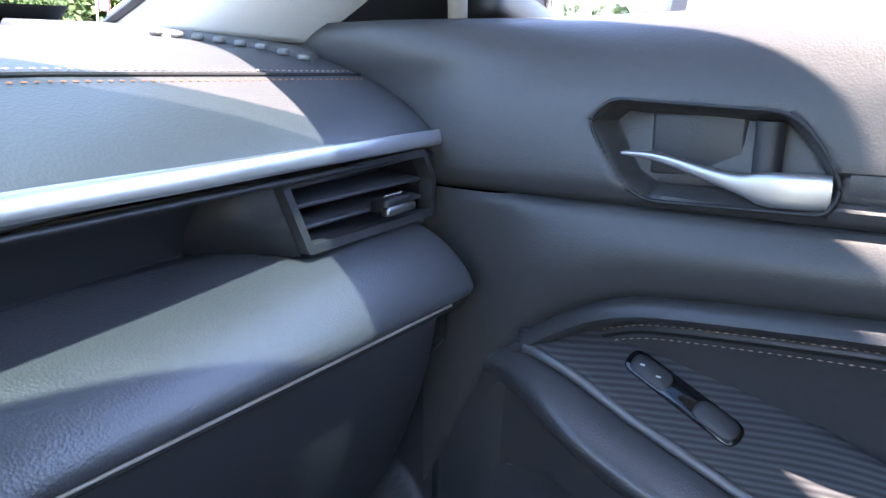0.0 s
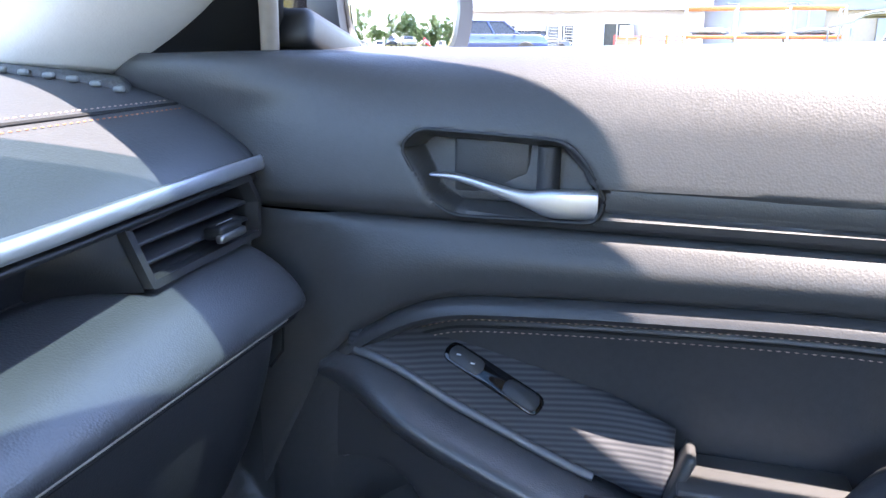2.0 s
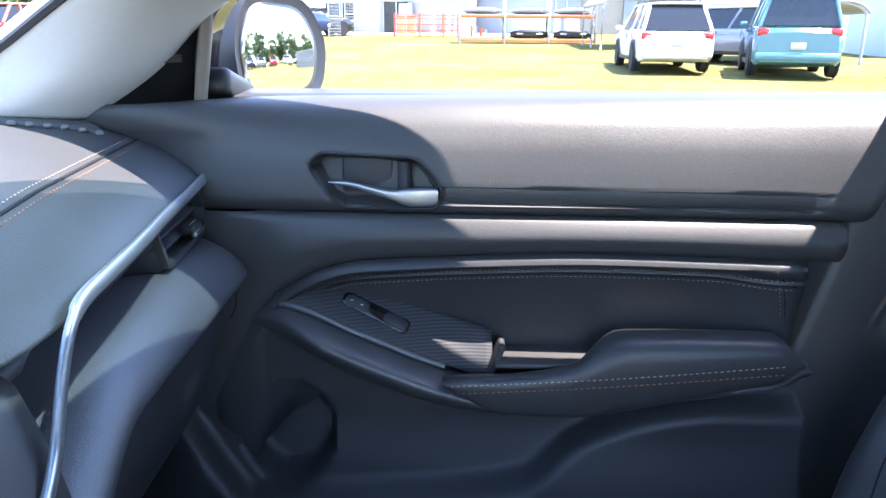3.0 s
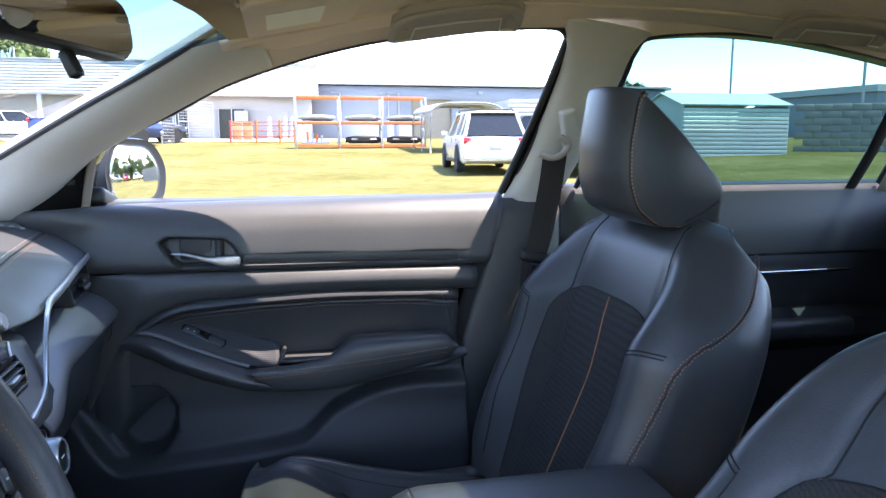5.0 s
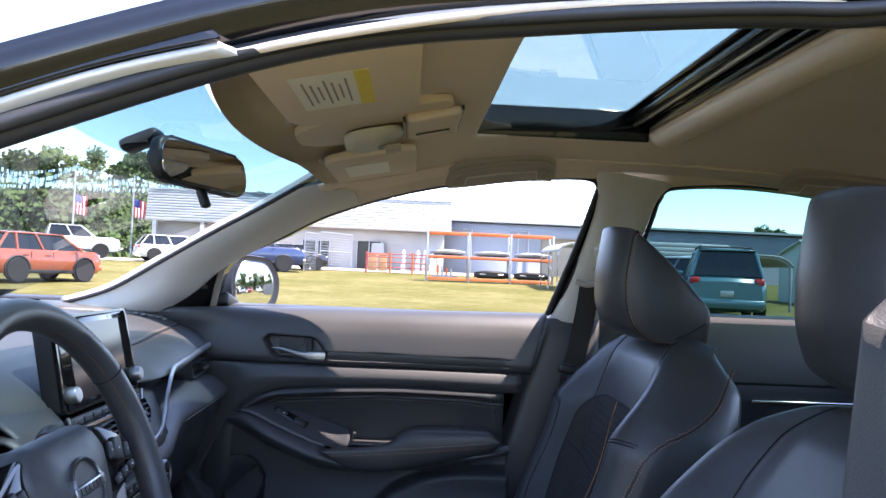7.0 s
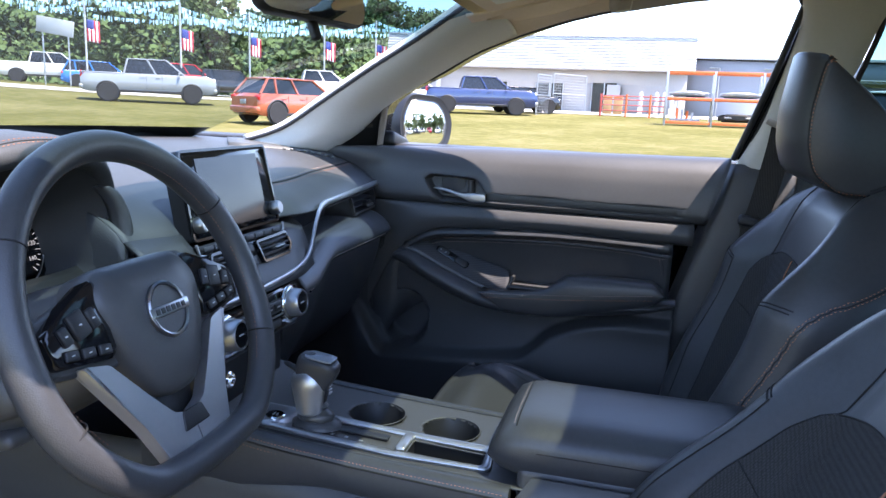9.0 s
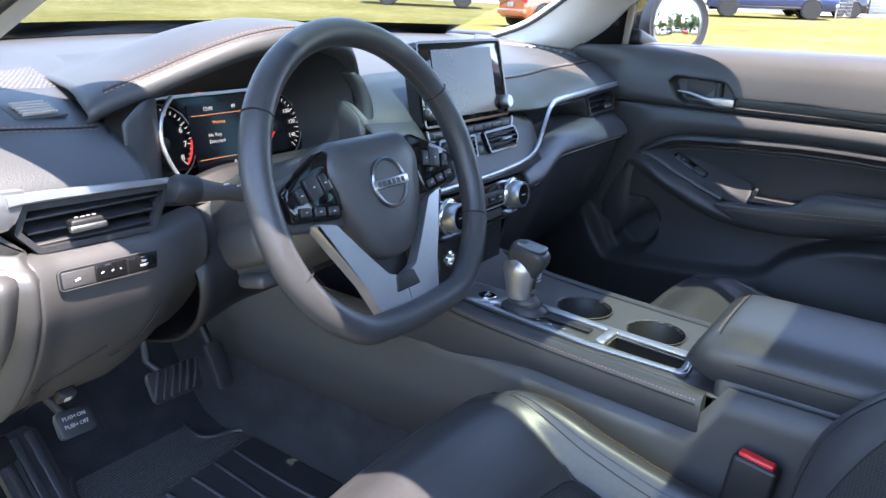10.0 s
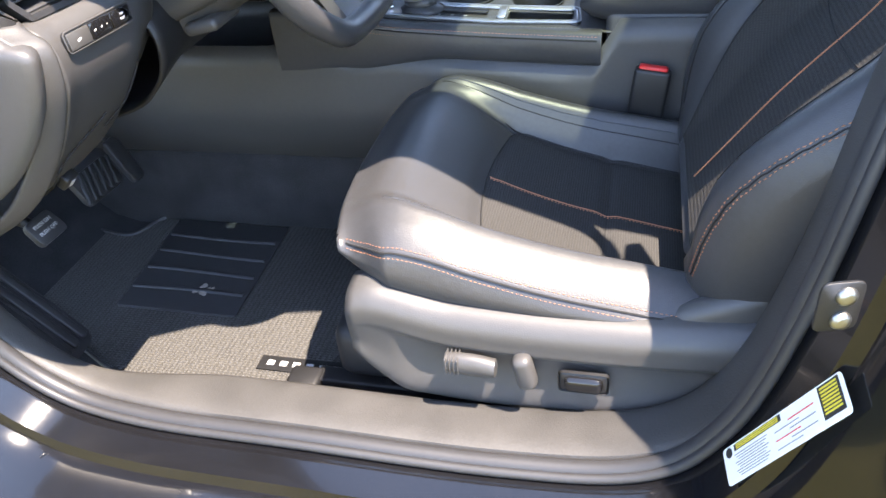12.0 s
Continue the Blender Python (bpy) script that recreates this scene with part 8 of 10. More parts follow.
# ---- driver's door jamb details ----
def build_jamb():
    s = thing("door_striker", "black door striker plate with two zinc bolts", "striker")
    m = axes((-0.840, -0.538, 0.700), (0.25, -0.95, 0.0), (0.05, -0.1, 1)) @ Matrix.Scale(0.65, 4)
    part("plate", prism(rounded([(-0.024, -0.034), (0.024, -0.034), (0.024, 0.034), (-0.024, 0.034)], 0.010, 4), 0.004, m, 0.0015), DARK, s)
    for z in (-0.018, 0.016):
        part("bolt", lathe([(0.012, 0.0), (0.012, 0.003), (0.009, 0.007), (0.004, 0.008), (0.0, 0.008)], 18, m @ Matrix.Translation((0.004, z, 0.004))), STEEL, s)
    l = thing("tyre_label", "white and yellow printed label on the black door post", "label")
    a, b, d = V(-0.770, -0.498, 0.440), V(-0.804, -0.567, 0.601), V(-0.805, -0.5024, 0.4285)
    m = axes(a, b - a, a - d)
    w, h = (b - a).length, (a - d).length
    part("sheet", prism(rounded([(0, -h), (w, -h), (w, 0), (0, 0)], 0.004, 3), 0.0008, m @ Matrix.Translation((0, 0, -0.0004))), WHITE_LABEL, l)
    lm = m @ Matrix.Translation((0, 0, 0.0006))
    part("warning_block", box(w * 0.42, h * 0.17, 0.0004, lm @ Matrix.Translation((w * 0.32, -h * 0.13, 0))), BLACKINK, l, "black and yellow warning block")
    part("warning_block", box(w * 0.15, h * 0.80, 0.0004, lm @ Matrix.Translation((w * 0.90, -h * 0.44, 0))), BLACKINK, l, "black and yellow warning block")
    for k in range(3):
        part("print_bar", box(w * 0.38, h * 0.028, 0.0004, lm @ Matrix.Translation((w * 0.32, -h * (0.08 + 0.05 * k), 0.0003))), YELLOW, l)
    for k in range(8):
        part("print_bar", box(w * 0.12, h * 0.045, 0.0004, lm @ Matrix.Translation((w * 0.90, -h * (0.12 + 0.085 * k), 0.0003))), YELLOW, l)
    for k in range(9):
        part("print_bar", box(w * (0.30 - 0.03 * (k % 3)), h * 0.022, 0.0004, lm @ Matrix.Translation((w * 0.25, -h * (0.32 + 0.07 * k), 0))), INK, l)
        if k < 6:
            part("print_bar", box(w * 0.20, h * 0.026, 0.0004, lm @ Matrix.Translation((w * (0.56 if k % 2 else 0.68), -h * (0.30 + 0.11 * k), 0))), REDPRINT if k % 3 == 0 else INK, l)
    part("emblem", lathe([(0.005, 0), (0.005, 0.0006), (0, 0.0006)], 20, lm @ Matrix.Translation((w * 0.06, -h * 0.18, 0))), BLACKINK, l)
    # plugs and check strap on the front post
    for y, z in ((0.30, 0.90), (0.315, 0.83)):
        g = thing("body_plug", "round black rubber plug in the door post", "plug", "body plugs")
        part("cap", lathe([(0.013, 0), (0.012, 0.004), (0.008, 0.006), (0.0, 0.006)], 20, axes((-0.845, y + 0.02, z), (0, 1, 0), (0, 0, -1)) @ Matrix.Rotation(0, 4, "Z")), RUBBER, g)
    c = thing("door_check", "metal door check strap at the hinge post", "door check")
    part("bracket", box(0.012, 0.05, 0.05, Matrix.Translation((-0.85, 0.375, 0.745)), 0.004), STEEL, c)
    part("strap", box(0.10, 0.012, 0.022, Matrix.Translation((-0.90, 0.385, 0.745)), 0.004), STEEL, c)
    # spots of dried mud on the rocker
    sp = thing("mud_spots", "pale dried mud spots on the black rocker", "dirt", kind="stuff")
    bm = bmesh.new()
    for x, y, z, r in ((-0.812, 0.19, 0.2935, 0.006), (-0.815, 0.18, 0.2935, 0.003), (-0.808, 0.2, 0.2935, 0.003), (-0.875, 0.16, 0.262, 0.009)):
        bmesh.ops.create_uvsphere(bm, u_segments=10, v_segments=6, radius=r, matrix=Matrix.Translation((x, y, z)) @ Matrix.Diagonal((1, 1, 0.3, 1)))
    for k in range(60):
        bmesh.ops.create_uvsphere(bm, u_segments=5, v_segments=4, radius=random.uniform(0.0006, 0.0014), matrix=Matrix.Translation((-0.80 - random.random() * 0.03, random.uniform(-0.4, 0.3), 0.294)))
    part("spots", bm, DIRT, sp)
    # the open driver's door, swung forward
    d = thing("driver_door", "open black driver door with a grey inner panel", "car door")
    hinge = V(-0.885, 0.50, 0.0)
    ang = radians(64)
    ax = V(-math.sin(ang), -math.cos(ang) + 2 * math.cos(ang) * 0.75, 0).normalized()
    m = axes(hinge + V(0, 0, 0.30), ax, (0, 0, 1))
    def skin(u, v):
        return m @ V(1.05 * u, 0.72 * v, 0.10 + 0.03 * math.sin(v * math.pi))
    shell(part("outer_skin", sheet(skin, steps(0, 1, 10), steps(0, 1, 10)), PAINT, d), 0.004)
    part("inner_panel", box(1.0, 0.66, 0.06, m @ Matrix.Translation((0.53, 0.36, 0.03)), 0.02, 3), PLASTIC, d, "grey-black inner panel")
    bm = bmesh.new()
    for i in range(16):
        for j in range(14):
            bmesh.ops.create_circle(bm, cap_ends=True, radius=0.0025, segments=6, matrix=m @ Matrix.Translation((0.10 + 0.009 * i, 0.10 + 0.009 * j, -0.002)))
    tagged(part("speaker_holes", bm, DARK, d, "perforated speaker area"), kind="stuff")
    return d


build_jamb()

# ---- outdoors ----
def ground_z(x, y):
    r = math.hypot(x, y)
    u = min(1.0, max(0.0, (r - 12) / 45))
    z = 1.05 * u * u * (3 - 2 * u)
    g = max(0.0, y) / max(1.0, r)
    z += 0.9 * smooth01(0.5, 0.9, g) * smooth01(25, 60, r)
    return z + 0.012 * (r - 60) * smooth01(60, 120, r) * 0.5


def grass_material():
    m, nt, b = mat_base("dry_mown_grass")
    tc = nt.nodes.new("ShaderNodeTexCoord")
    big = node(nt, "ShaderNodeTexNoise", Scale=0.25, Detail=6.0, Roughness=0.6)
    mid = node(nt, "ShaderNodeTexNoise", Scale=2.2, Detail=5.0, Roughness=0.7)
    fine = node(nt, "ShaderNodeTexNoise", Scale=30.0, Detail=4.0, Roughness=0.7)
    for n in (big, mid, fine):
        nt.links.new(tc.outputs["Object"], n.inputs["Vector"])
    mix = node(nt, "ShaderNodeMix")
    mix.inputs[0].default_value = 0.5
    nt.links.new(big.outputs["Fac"], mix.inputs[2])
    nt.links.new(mid.outputs["Fac"], mix.inputs[3])
    mix2 = node(nt, "ShaderNodeMix")
    mix2.inputs[0].default_value = 0.35
    nt.links.new(mix.outputs[0], mix2.inputs[2])
    nt.links.new(fine.outputs["Fac"], mix2.inputs[3])
    ramp = nt.nodes.new("ShaderNodeValToRGB")
    e = ramp.color_ramp.elements
    e[0].position, e[0].color = 0.36, (0.064, 0.068, 0.020, 1)
    e[1].position, e[1].color = 0.60, (0.20, 0.175, 0.082, 1)
    k = e.new(0.48)
    k.color = (0.120, 0.112, 0.036, 1)
    nt.links.new(mix2.outputs[0], ramp.inputs[0])
    nt.links.new(ramp.outputs[0], b.inputs["Base Color"])
    b.inputs["Roughness"].default_value = 1.0
    b.inputs["Specular IOR Level"].default_value = 0.05
    bump = node(nt, "ShaderNodeBump", Strength=0.8, Distance=0.05)
    nt.links.new(fine.outputs["Fac"], bump.inputs["Height"])
    nt.links.new(bump.outputs[0], b.inputs["Normal"])
    return m


GRASS = grass_material()
CONCRETE = surface("pale_concrete", (0.42, 0.39, 0.35), 0.9, grain=0.4, grain_size=20, vary=0.2, vary_size=0.4)
WALLGREY = surface("pale_grey_render", (0.36, 0.345, 0.33), 0.85, vary=0.06, vary_size=0.5)
WALLBLUE = surface("blue_grey_panel_wall", (0.24, 0.26, 0.30), 0.7, vary=0.06, vary_size=0.4)
SIDING = surface("white_ribbed_metal", (0.38, 0.39, 0.40), 0.45, vary=0.06, vary_size=0.6)
GREENMETAL = surface("pale_green_metal", (0.42, 0.50, 0.46), 0.5, vary=0.08, vary_size=0.7)
# near-black stands in for the unlit rooms behind the doors and windows
DARKDOOR = surface("unlit_opening", (0.010, 0.011, 0.013), 0.25)
ORANGEPAINT = surface("orange_rack_paint", (0.62, 0.13, 0.03), 0.5, vary=0.2, vary_size=3)
GALV = surface("galvanised_steel", (0.36, 0.37, 0.38), 0.45, metal=0.7, vary=0.15)
TYRE = surface("tyre_rubber", (0.015, 0.015, 0.016), 0.85)
ALLOY = surface("alloy_wheel", (0.55, 0.55, 0.56), 0.3, metal=0.9)
TAILRED = surface("tail_lamp_red", (0.55, 0.015, 0.015), 0.2)
LAMP = surface("clear_lamp", (0.7, 0.7, 0.72), 0.15)
BLOCKS = surface("grey_concrete_block", (0.25, 0.24, 0.22), 0.9, grain=0.6, grain_size=8, vary=0.25, vary_size=1.5)
# leaf greens lightened for haze; the paler one has sunlight put in
LEAF = surface("tree_leaves", (0.075, 0.115, 0.040), 0.8, vary=0.5, vary_size=0.25, spec=0.2)
LEAF_PALE = surface("sunlit_leaves", (0.115, 0.150, 0.055), 0.8, vary=0.4, vary_size=0.3, spec=0.2)
BARK = surface("tree_bark", (0.10, 0.075, 0.055), 0.95, vary=0.3, vary_size=3)


def build_ground():
    rs = [0.0, 1.0, 2.5, 5, 8, 11, 13, 15, 18, 21, 24, 27, 30, 33, 36, 40, 44, 48, 52, 57, 65, 80, 100, 140, 200, 320, 600]
    bm = bmesh.new()
    n = 96
    rows = []
    for r in rs[1:]:
        rows.append([bm.verts.new((r * math.cos(2 * math.pi * k / n), r * math.sin(2 * math.pi * k / n), ground_z(r * math.cos(2 * math.pi * k / n), r * math.sin(2 * math.pi * k / n)))) for k in range(n)])
    c = bm.verts.new((0, 0, 0))
    for k in range(n):
        bm.faces.new((c, rows[0][k], rows[0][(k + 1) % n]))
    for a, b in zip(rows, rows[1:]):
        for k in range(n):
            bm.faces.new((a[k], b[k], b[(k + 1) % n], a[(k + 1) % n]))
    ob = finish("ground", bm, GRASS, smooth=180)
    tagged(ob, "wide field of dry yellow-green mown grass", "grass", kind="structure")
    # pale drive in front of the building and round the lot
    def strip(name, a, b, w, lab):
        bm = bmesh.new()
        A, B = Vector(a), Vector(b)
        d = (B - A).normalized()
        s = Vector((-d.y, d.x))
        grid = []
        for f in steps(0, 1, 40):
            p = A.lerp(B, f)
            grid.append([bm.verts.new((*(p + s * (w * q)), ground_z(*(p + s * (w * q))) + 0.03)) for q in (-0.5, -0.25, 0, 0.25, 0.5)])
        for g, h in zip(grid, grid[1:]):
            for i in range(4):
                bm.faces.new((g[i], h[i], h[i + 1], g[i + 1]))
        o = finish(name, bm, CONCRETE, smooth=180)
        tagged(o, lab, "drive", kind="structure")

    strip("road", (46.2, 34.0), (45.8, -8.0), 5.0, "pale concrete apron along the building")
    strip("pavement", (20.0, 46.0), (47.0, 14.0), 4.0, "pale gravel drive across the field")
    strip("pavement", (-8.0, 62.0), (21.0, 45.0), 4.0, "pale gravel drive across the field")


build_ground()


def build_building():
    """Long low workshop: rendered wall, white ribbed canopy, blue-grey annex."""
    b = thing("workshop_building", "long low grey workshop with a white ribbed canopy", "building")
    X = 49.0
    y0, y1 = 17.0, -2.5

    def wall(y0, y1, z0, z1, x, holes, mat, name):
        ys = sorted({y0, y1, *[q for h in holes for q in h[:2]]})
        zs = sorted({z0, z1, *[q for h in holes for q in h[2:4]]})
        bm = sheet(lambda y, z: V(x, y, z), ys, zs, skip=lambda y, z: any(min(h[0], h[1]) < y < max(h[0], h[1]) and h[2] < z < h[3] for h in holes))
        return shell(part(name, bm, mat, b), 0.25, 1)

    holes = [(3.35, 1.75, 0.6, 2.85), (11.6, 10.3, 1.2, 2.75), (10.1, 8.9, 1.2, 2.75), (7.0, 5.2, 0.6, 2.75)]
    wall(y0, y1, 0.3, 4.2, X, holes, WALLGREY, "wall")
    for h in holes:
        cy, w = (h[0] + h[1]) / 2, abs(h[0] - h[1])
        d = part("door" if h[2] < 1 else "window", box(0.06, w, h[3] - h[2], Matrix.Translation((X + 0.2, cy, (h[2] + h[3]) / 2))), DARKDOOR, b, "glazing painted dark for the unlit room behind")
        part("frame", box(0.10, 0.07, h[3] - h[2], Matrix.Translation((X - 0.02, cy, (h[2] + h[3]) / 2))), SIDING, d)
        for yy in (h[0], h[1]):
            part("frame", box(0.08, 0.06, h[3] - h[2], Matrix.Translation((X - 0.02, yy, (h[2] + h[3]) / 2))), SIDING, d)
    part("door_leaf", box(0.06, 0.85, 2.1, Matrix.Translation((X - 0.25, 1.95, 1.7)), 0.01), WALLGREY, b, "open grey door leaf")
    # canopy of overlapping ribs
    for k in range(11):
        z = 3.75 + 0.18 * k
        part("canopy_rib", box(0.16, y0 - y1 + 0.6, 0.16, Matrix.Translation((X - 0.75 + 0.028 * k, (y0 + y1) / 2 - 0.1, z)) @ Matrix.Rotation(radians(16), 4, "Y"), 0.03), SIDING, b, "white ribbed metal fascia")
    part("canopy_cap", box(1.2, y0 - y1 + 0.6, 0.08, Matrix.Translation((X + 0.0, (y0 + y1) / 2 - 0.1, 5.72))), SIDING, b)
    part("soffit", box(0.9, y0 - y1 + 0.4, 0.06, Matrix.Translation((X - 0.4, (y0 + y1) / 2, 3.66))), WALLGREY, b)
    for yy in (16.6, 13.5):
        part("lot_post", box(0.25, 0.25, 3.2, Matrix.Translation((X - 0.7, yy, 2.1))), SIDING, b)
    # annex
    X2 = 49.6
    wall(y1, -28.0, 0.3, 4.55, X2, [(-9.2, -12.0, 0.6, 3.6)], WALLBLUE, "annex_wall")
    part("roof_edge", box(0.5, 25.6, 0.14, Matrix.Translation((X2 - 0.1, -15.2, 4.60))), SIDING, b, "pale metal roof edge")
    part("roof", box(22, 46, 0.2, Matrix.Translation((X2 + 11, -5.5, 4.55))), SIDING, b)
    part("roller_opening", box(0.1, 2.8, 3.0, Matrix.Translation((X2 + 0.3, -10.6, 2.1))), surface("tan_interior", (0.30, 0.25, 0.19), 0.9), b)
    for yy in (-4.4, -7.6, -8.3):
        part("pipe", tube([V(X2 - 0.08, yy, 1.0), V(X2 - 0.08, yy, 4.0), V(X2 - 0.08, yy + 0.6, 4.0)], 0.05, 6), SIDING, b)
    for yy, h in ((-5.0, 0.9), (-15.6, 0.8), (-16.2, 0.9), (-16.9, 0.75)):
        part("roof_pipe", tube([V(X2 + 1, yy, 4.6), V(X2 + 1, yy, 4.6 + h)], 0.07, 8), GALV, b)
    part("wall_lamp", box(0.15, 0.3, 0.18, Matrix.Translation((X2 - 0.1, -14.0, 4.1)), 0.03), SIDING, b)
    return b


build_building()


def build_rack():
    """Orange and grey pallet rack with bumpers and bed liners."""
    t = thing("storage_rack", "orange and grey pallet rack loaded with truck parts", "rack")
    x, ya, yb = 35.2, -1.1, -7.3
    z0 = ground_z(x, -4)
    posts = [ya, ya - 2.05, ya - 4.1, yb]
    for yy in posts:
        for dx in (0, 1.0):
            part("upright", box(0.09, 0.09, 2.45, Matrix.Translation((x + dx, yy, z0 + 1.22)), 0.01), GALV, t)
        for k in range(4):
            part("brace", tube([V(x, yy, z0 + 0.2 + 0.55 * k), V(x + 1.0, yy, z0 + 0.5 + 0.55 * k)], 0.025, 6), GALV, t)
    for z in (0.15, 1.22, 2.40):
        for a, c in zip(posts, posts[1:]):
            for dx in (0, 1.0):
                part("beam", box(0.06, abs(a - c) - 0.08, 0.13, Matrix.Translation((x + dx, (a + c) / 2, z0 + z)), 0.01), ORANGEPAINT, t)
    part("deck", box(1.0, 6.1, 0.03, Matrix.Translation((x + 0.5, -4.2, z0 + 1.28))), GALV, t)
    loads = [(1.32, -2.1, 0), (1.32, -4.3, 0), (1.32, -6.3, 0), (0.25, -4.3, 1), (0.25, -6.3, 1), (0.25, -2.0, 2)]
    for z, yy, kind in loads:
        if kind == 2:
            o = thing("metal_slab", "low grey metal slab on the rack", "metal part", "rack load")
            part("slab", box(0.5, 1.3, 0.10, Matrix.Translation((x + 0.4, yy, z0 + z + 0.03)), 0.02), GALV, o)
            for k in range(4):
                c = thing("canister", "orange canister on the rack" if k % 2 else "pale canister on the rack", "canister", "rack canisters")
                part("drum", lathe([(0.06, 0), (0.06, 0.3 + 0.06 * k), (0, 0.3 + 0.06 * k)], 10, Matrix.Translation((x + 0.2, yy - 0.3 + 0.22 * k, z0 + z + 0.08))), ORANGEPAINT if k % 2 else SIDING, c)
            continue
        o = thing("truck_bumper", "silver truck bumper on the rack" if kind == 0 else "black truck bumper on the rack", "bumper", "rack load")
        rings = []
        for f in steps(-1, 1, 16):
            yb2 = yy + 0.86 * f
            bow = 0.22 * (1 - f * f)
            hgt = (0.20 if kind == 0 else 0.30) * (1 - 0.35 * abs(f) ** 3)
            rings.append([V(x + 0.30 - bow, yb2, z0 + z + 0.04), V(x + 0.18 - bow, yb2, z0 + z + 0.10), V(x + 0.16 - bow, yb2, z0 + z + hgt), V(x + 0.26 - bow, yb2, z0 + z + hgt + 0.07), V(x + 0.45 - bow, yb2, z0 + z + hgt)])
        part("bumper_shell", loft(rings), GALV if kind == 0 else DARK, o)
        part("lower_bar", box(0.2, 1.4, 0.09, Matrix.Translation((x + 0.3, yy, z0 + z + 0.04)), 0.02), DARK, o)
        if kind == 1:
            part("bright_bar", box(0.05, 1.2, 0.06, Matrix.Translation((x + 0.0, yy, z0 + z + 0.20)), 0.02), GALV, o)
    return t


build_rack()


def build_fences():
    g = thing("mesh_gate", "open galvanised wire mesh gate", "gate")
    zg = ground_z(44.5, 5)
    def panel(p, q, h, zb):
        a, b = Vector((*p, zb)), Vector((*q, zb))
        up = V(0, 0, h)
        for s, e in ((a, a + up), (b, b + up), (a, b), (a + up, b + up), (a + up * 0.5, b + up * 0.5)):
            part("tube_frame", tube([s, e], 0.035, 6), GALV, g)
        bm = bmesh.new()
        for k in range(1, 14):
            tube([a.lerp(b, k / 14), a.lerp(b, k / 14) + up], 0.008, 4, bm=bm)
            tube([a + up * k / 14, b + up * k / 14], 0.008, 4, bm=bm)
        tagged(part("mesh", bm, GALV, g), kind="stuff")
    panel((40.2, 5.6), (42.0, 5.1), 2.2, zg - 0.15)
    panel((42.4, 5.0), (45.2, 3.4), 2.2, zg)
    r = thing("red_pipe_gate", "red pipe barrier with grey rails", "gate")
    zr = ground_z(42.5, 1)
    for yy in (2.3, 0.9, -0.4, -1.2):
        part("post", tube([V(42.6, yy, zr), V(42.6, yy, zr + 1.25)], 0.06, 8), ORANGEPAINT if yy < 2 else surface("rust_red", (0.35, 0.05, 0.04), 0.6), r)
    for z in (0.35, 0.65, 0.95, 1.15):
        part("rail", tube([V(42.6, 2.3, zr + z), V(42.6, -1.2, zr + z)], 0.035, 6), surface("rust_red_rail", (0.33, 0.06, 0.05), 0.6), r)
    for yy in (2.0, 1.4):
        c = thing("crate", "worn tan and red crate beside the building", "crate", "crates")
        part("body", box(0.5, 0.5, 0.95, Matrix.Translation((44.0, yy, zr + 0.6)), 0.03), surface("tan_board", (0.35, 0.22, 0.10), 0.8), c)
        part("lid", box(0.54, 0.54, 0.06, Matrix.Translation((44.0, yy, zr + 1.1)), 0.02), ORANGEPAINT, c)
    for k in range(5):
        c = thing("gas_bottle", "white gas bottle standing by the wall", "bottle", "gas bottles")
        part("tank", lathe([(0.0, 0), (0.14, 0.02), (0.14, 0.75), (0.08, 0.9), (0.04, 0.95), (0.0, 0.95)], 14, Matrix.Translation((47.8, 0.2 - 0.45 * k - (0.5 if k > 0 else 0), ground_z(47.8, 0) + 0.03 + 0.45))), SIDING, c)
        part("stand", box(0.3, 0.3, 0.46, Matrix.Translation((47.8, 0.2 - 0.45 * k - (0.5 if k > 0 else 0), ground_z(47.8, 0) + 0.25))), CONCRETE, c)


build_fences()


def wheel(t, m, r, w):
    wob = part("wheel", lathe([(r * 0.62, -w / 2), (r * 0.95, -w / 2), (r, -w * 0.3), (r, w * 0.3), (r * 0.95, w / 2), (r * 0.62, w / 2)], 24, m), TYRE, t)
    part("rim", lathe([(r * 0.64, w * 0.30), (r * 0.60, w * 0.45), (r * 0.50, w * 0.30), (r * 0.15, w * 0.36), (0.0, w * 0.40)], 20, m), ALLOY, wob)
    for k in range(5):
        part("spoke", box(r * 0.5, r * 0.14, w * 0.1, m @ Matrix.Rotation(k * 2 * math.pi / 5, 4, "Z") @ Matrix.Translation((r * 0.34, 0, w * 0.42)), 0.005), ALLOY, wob)


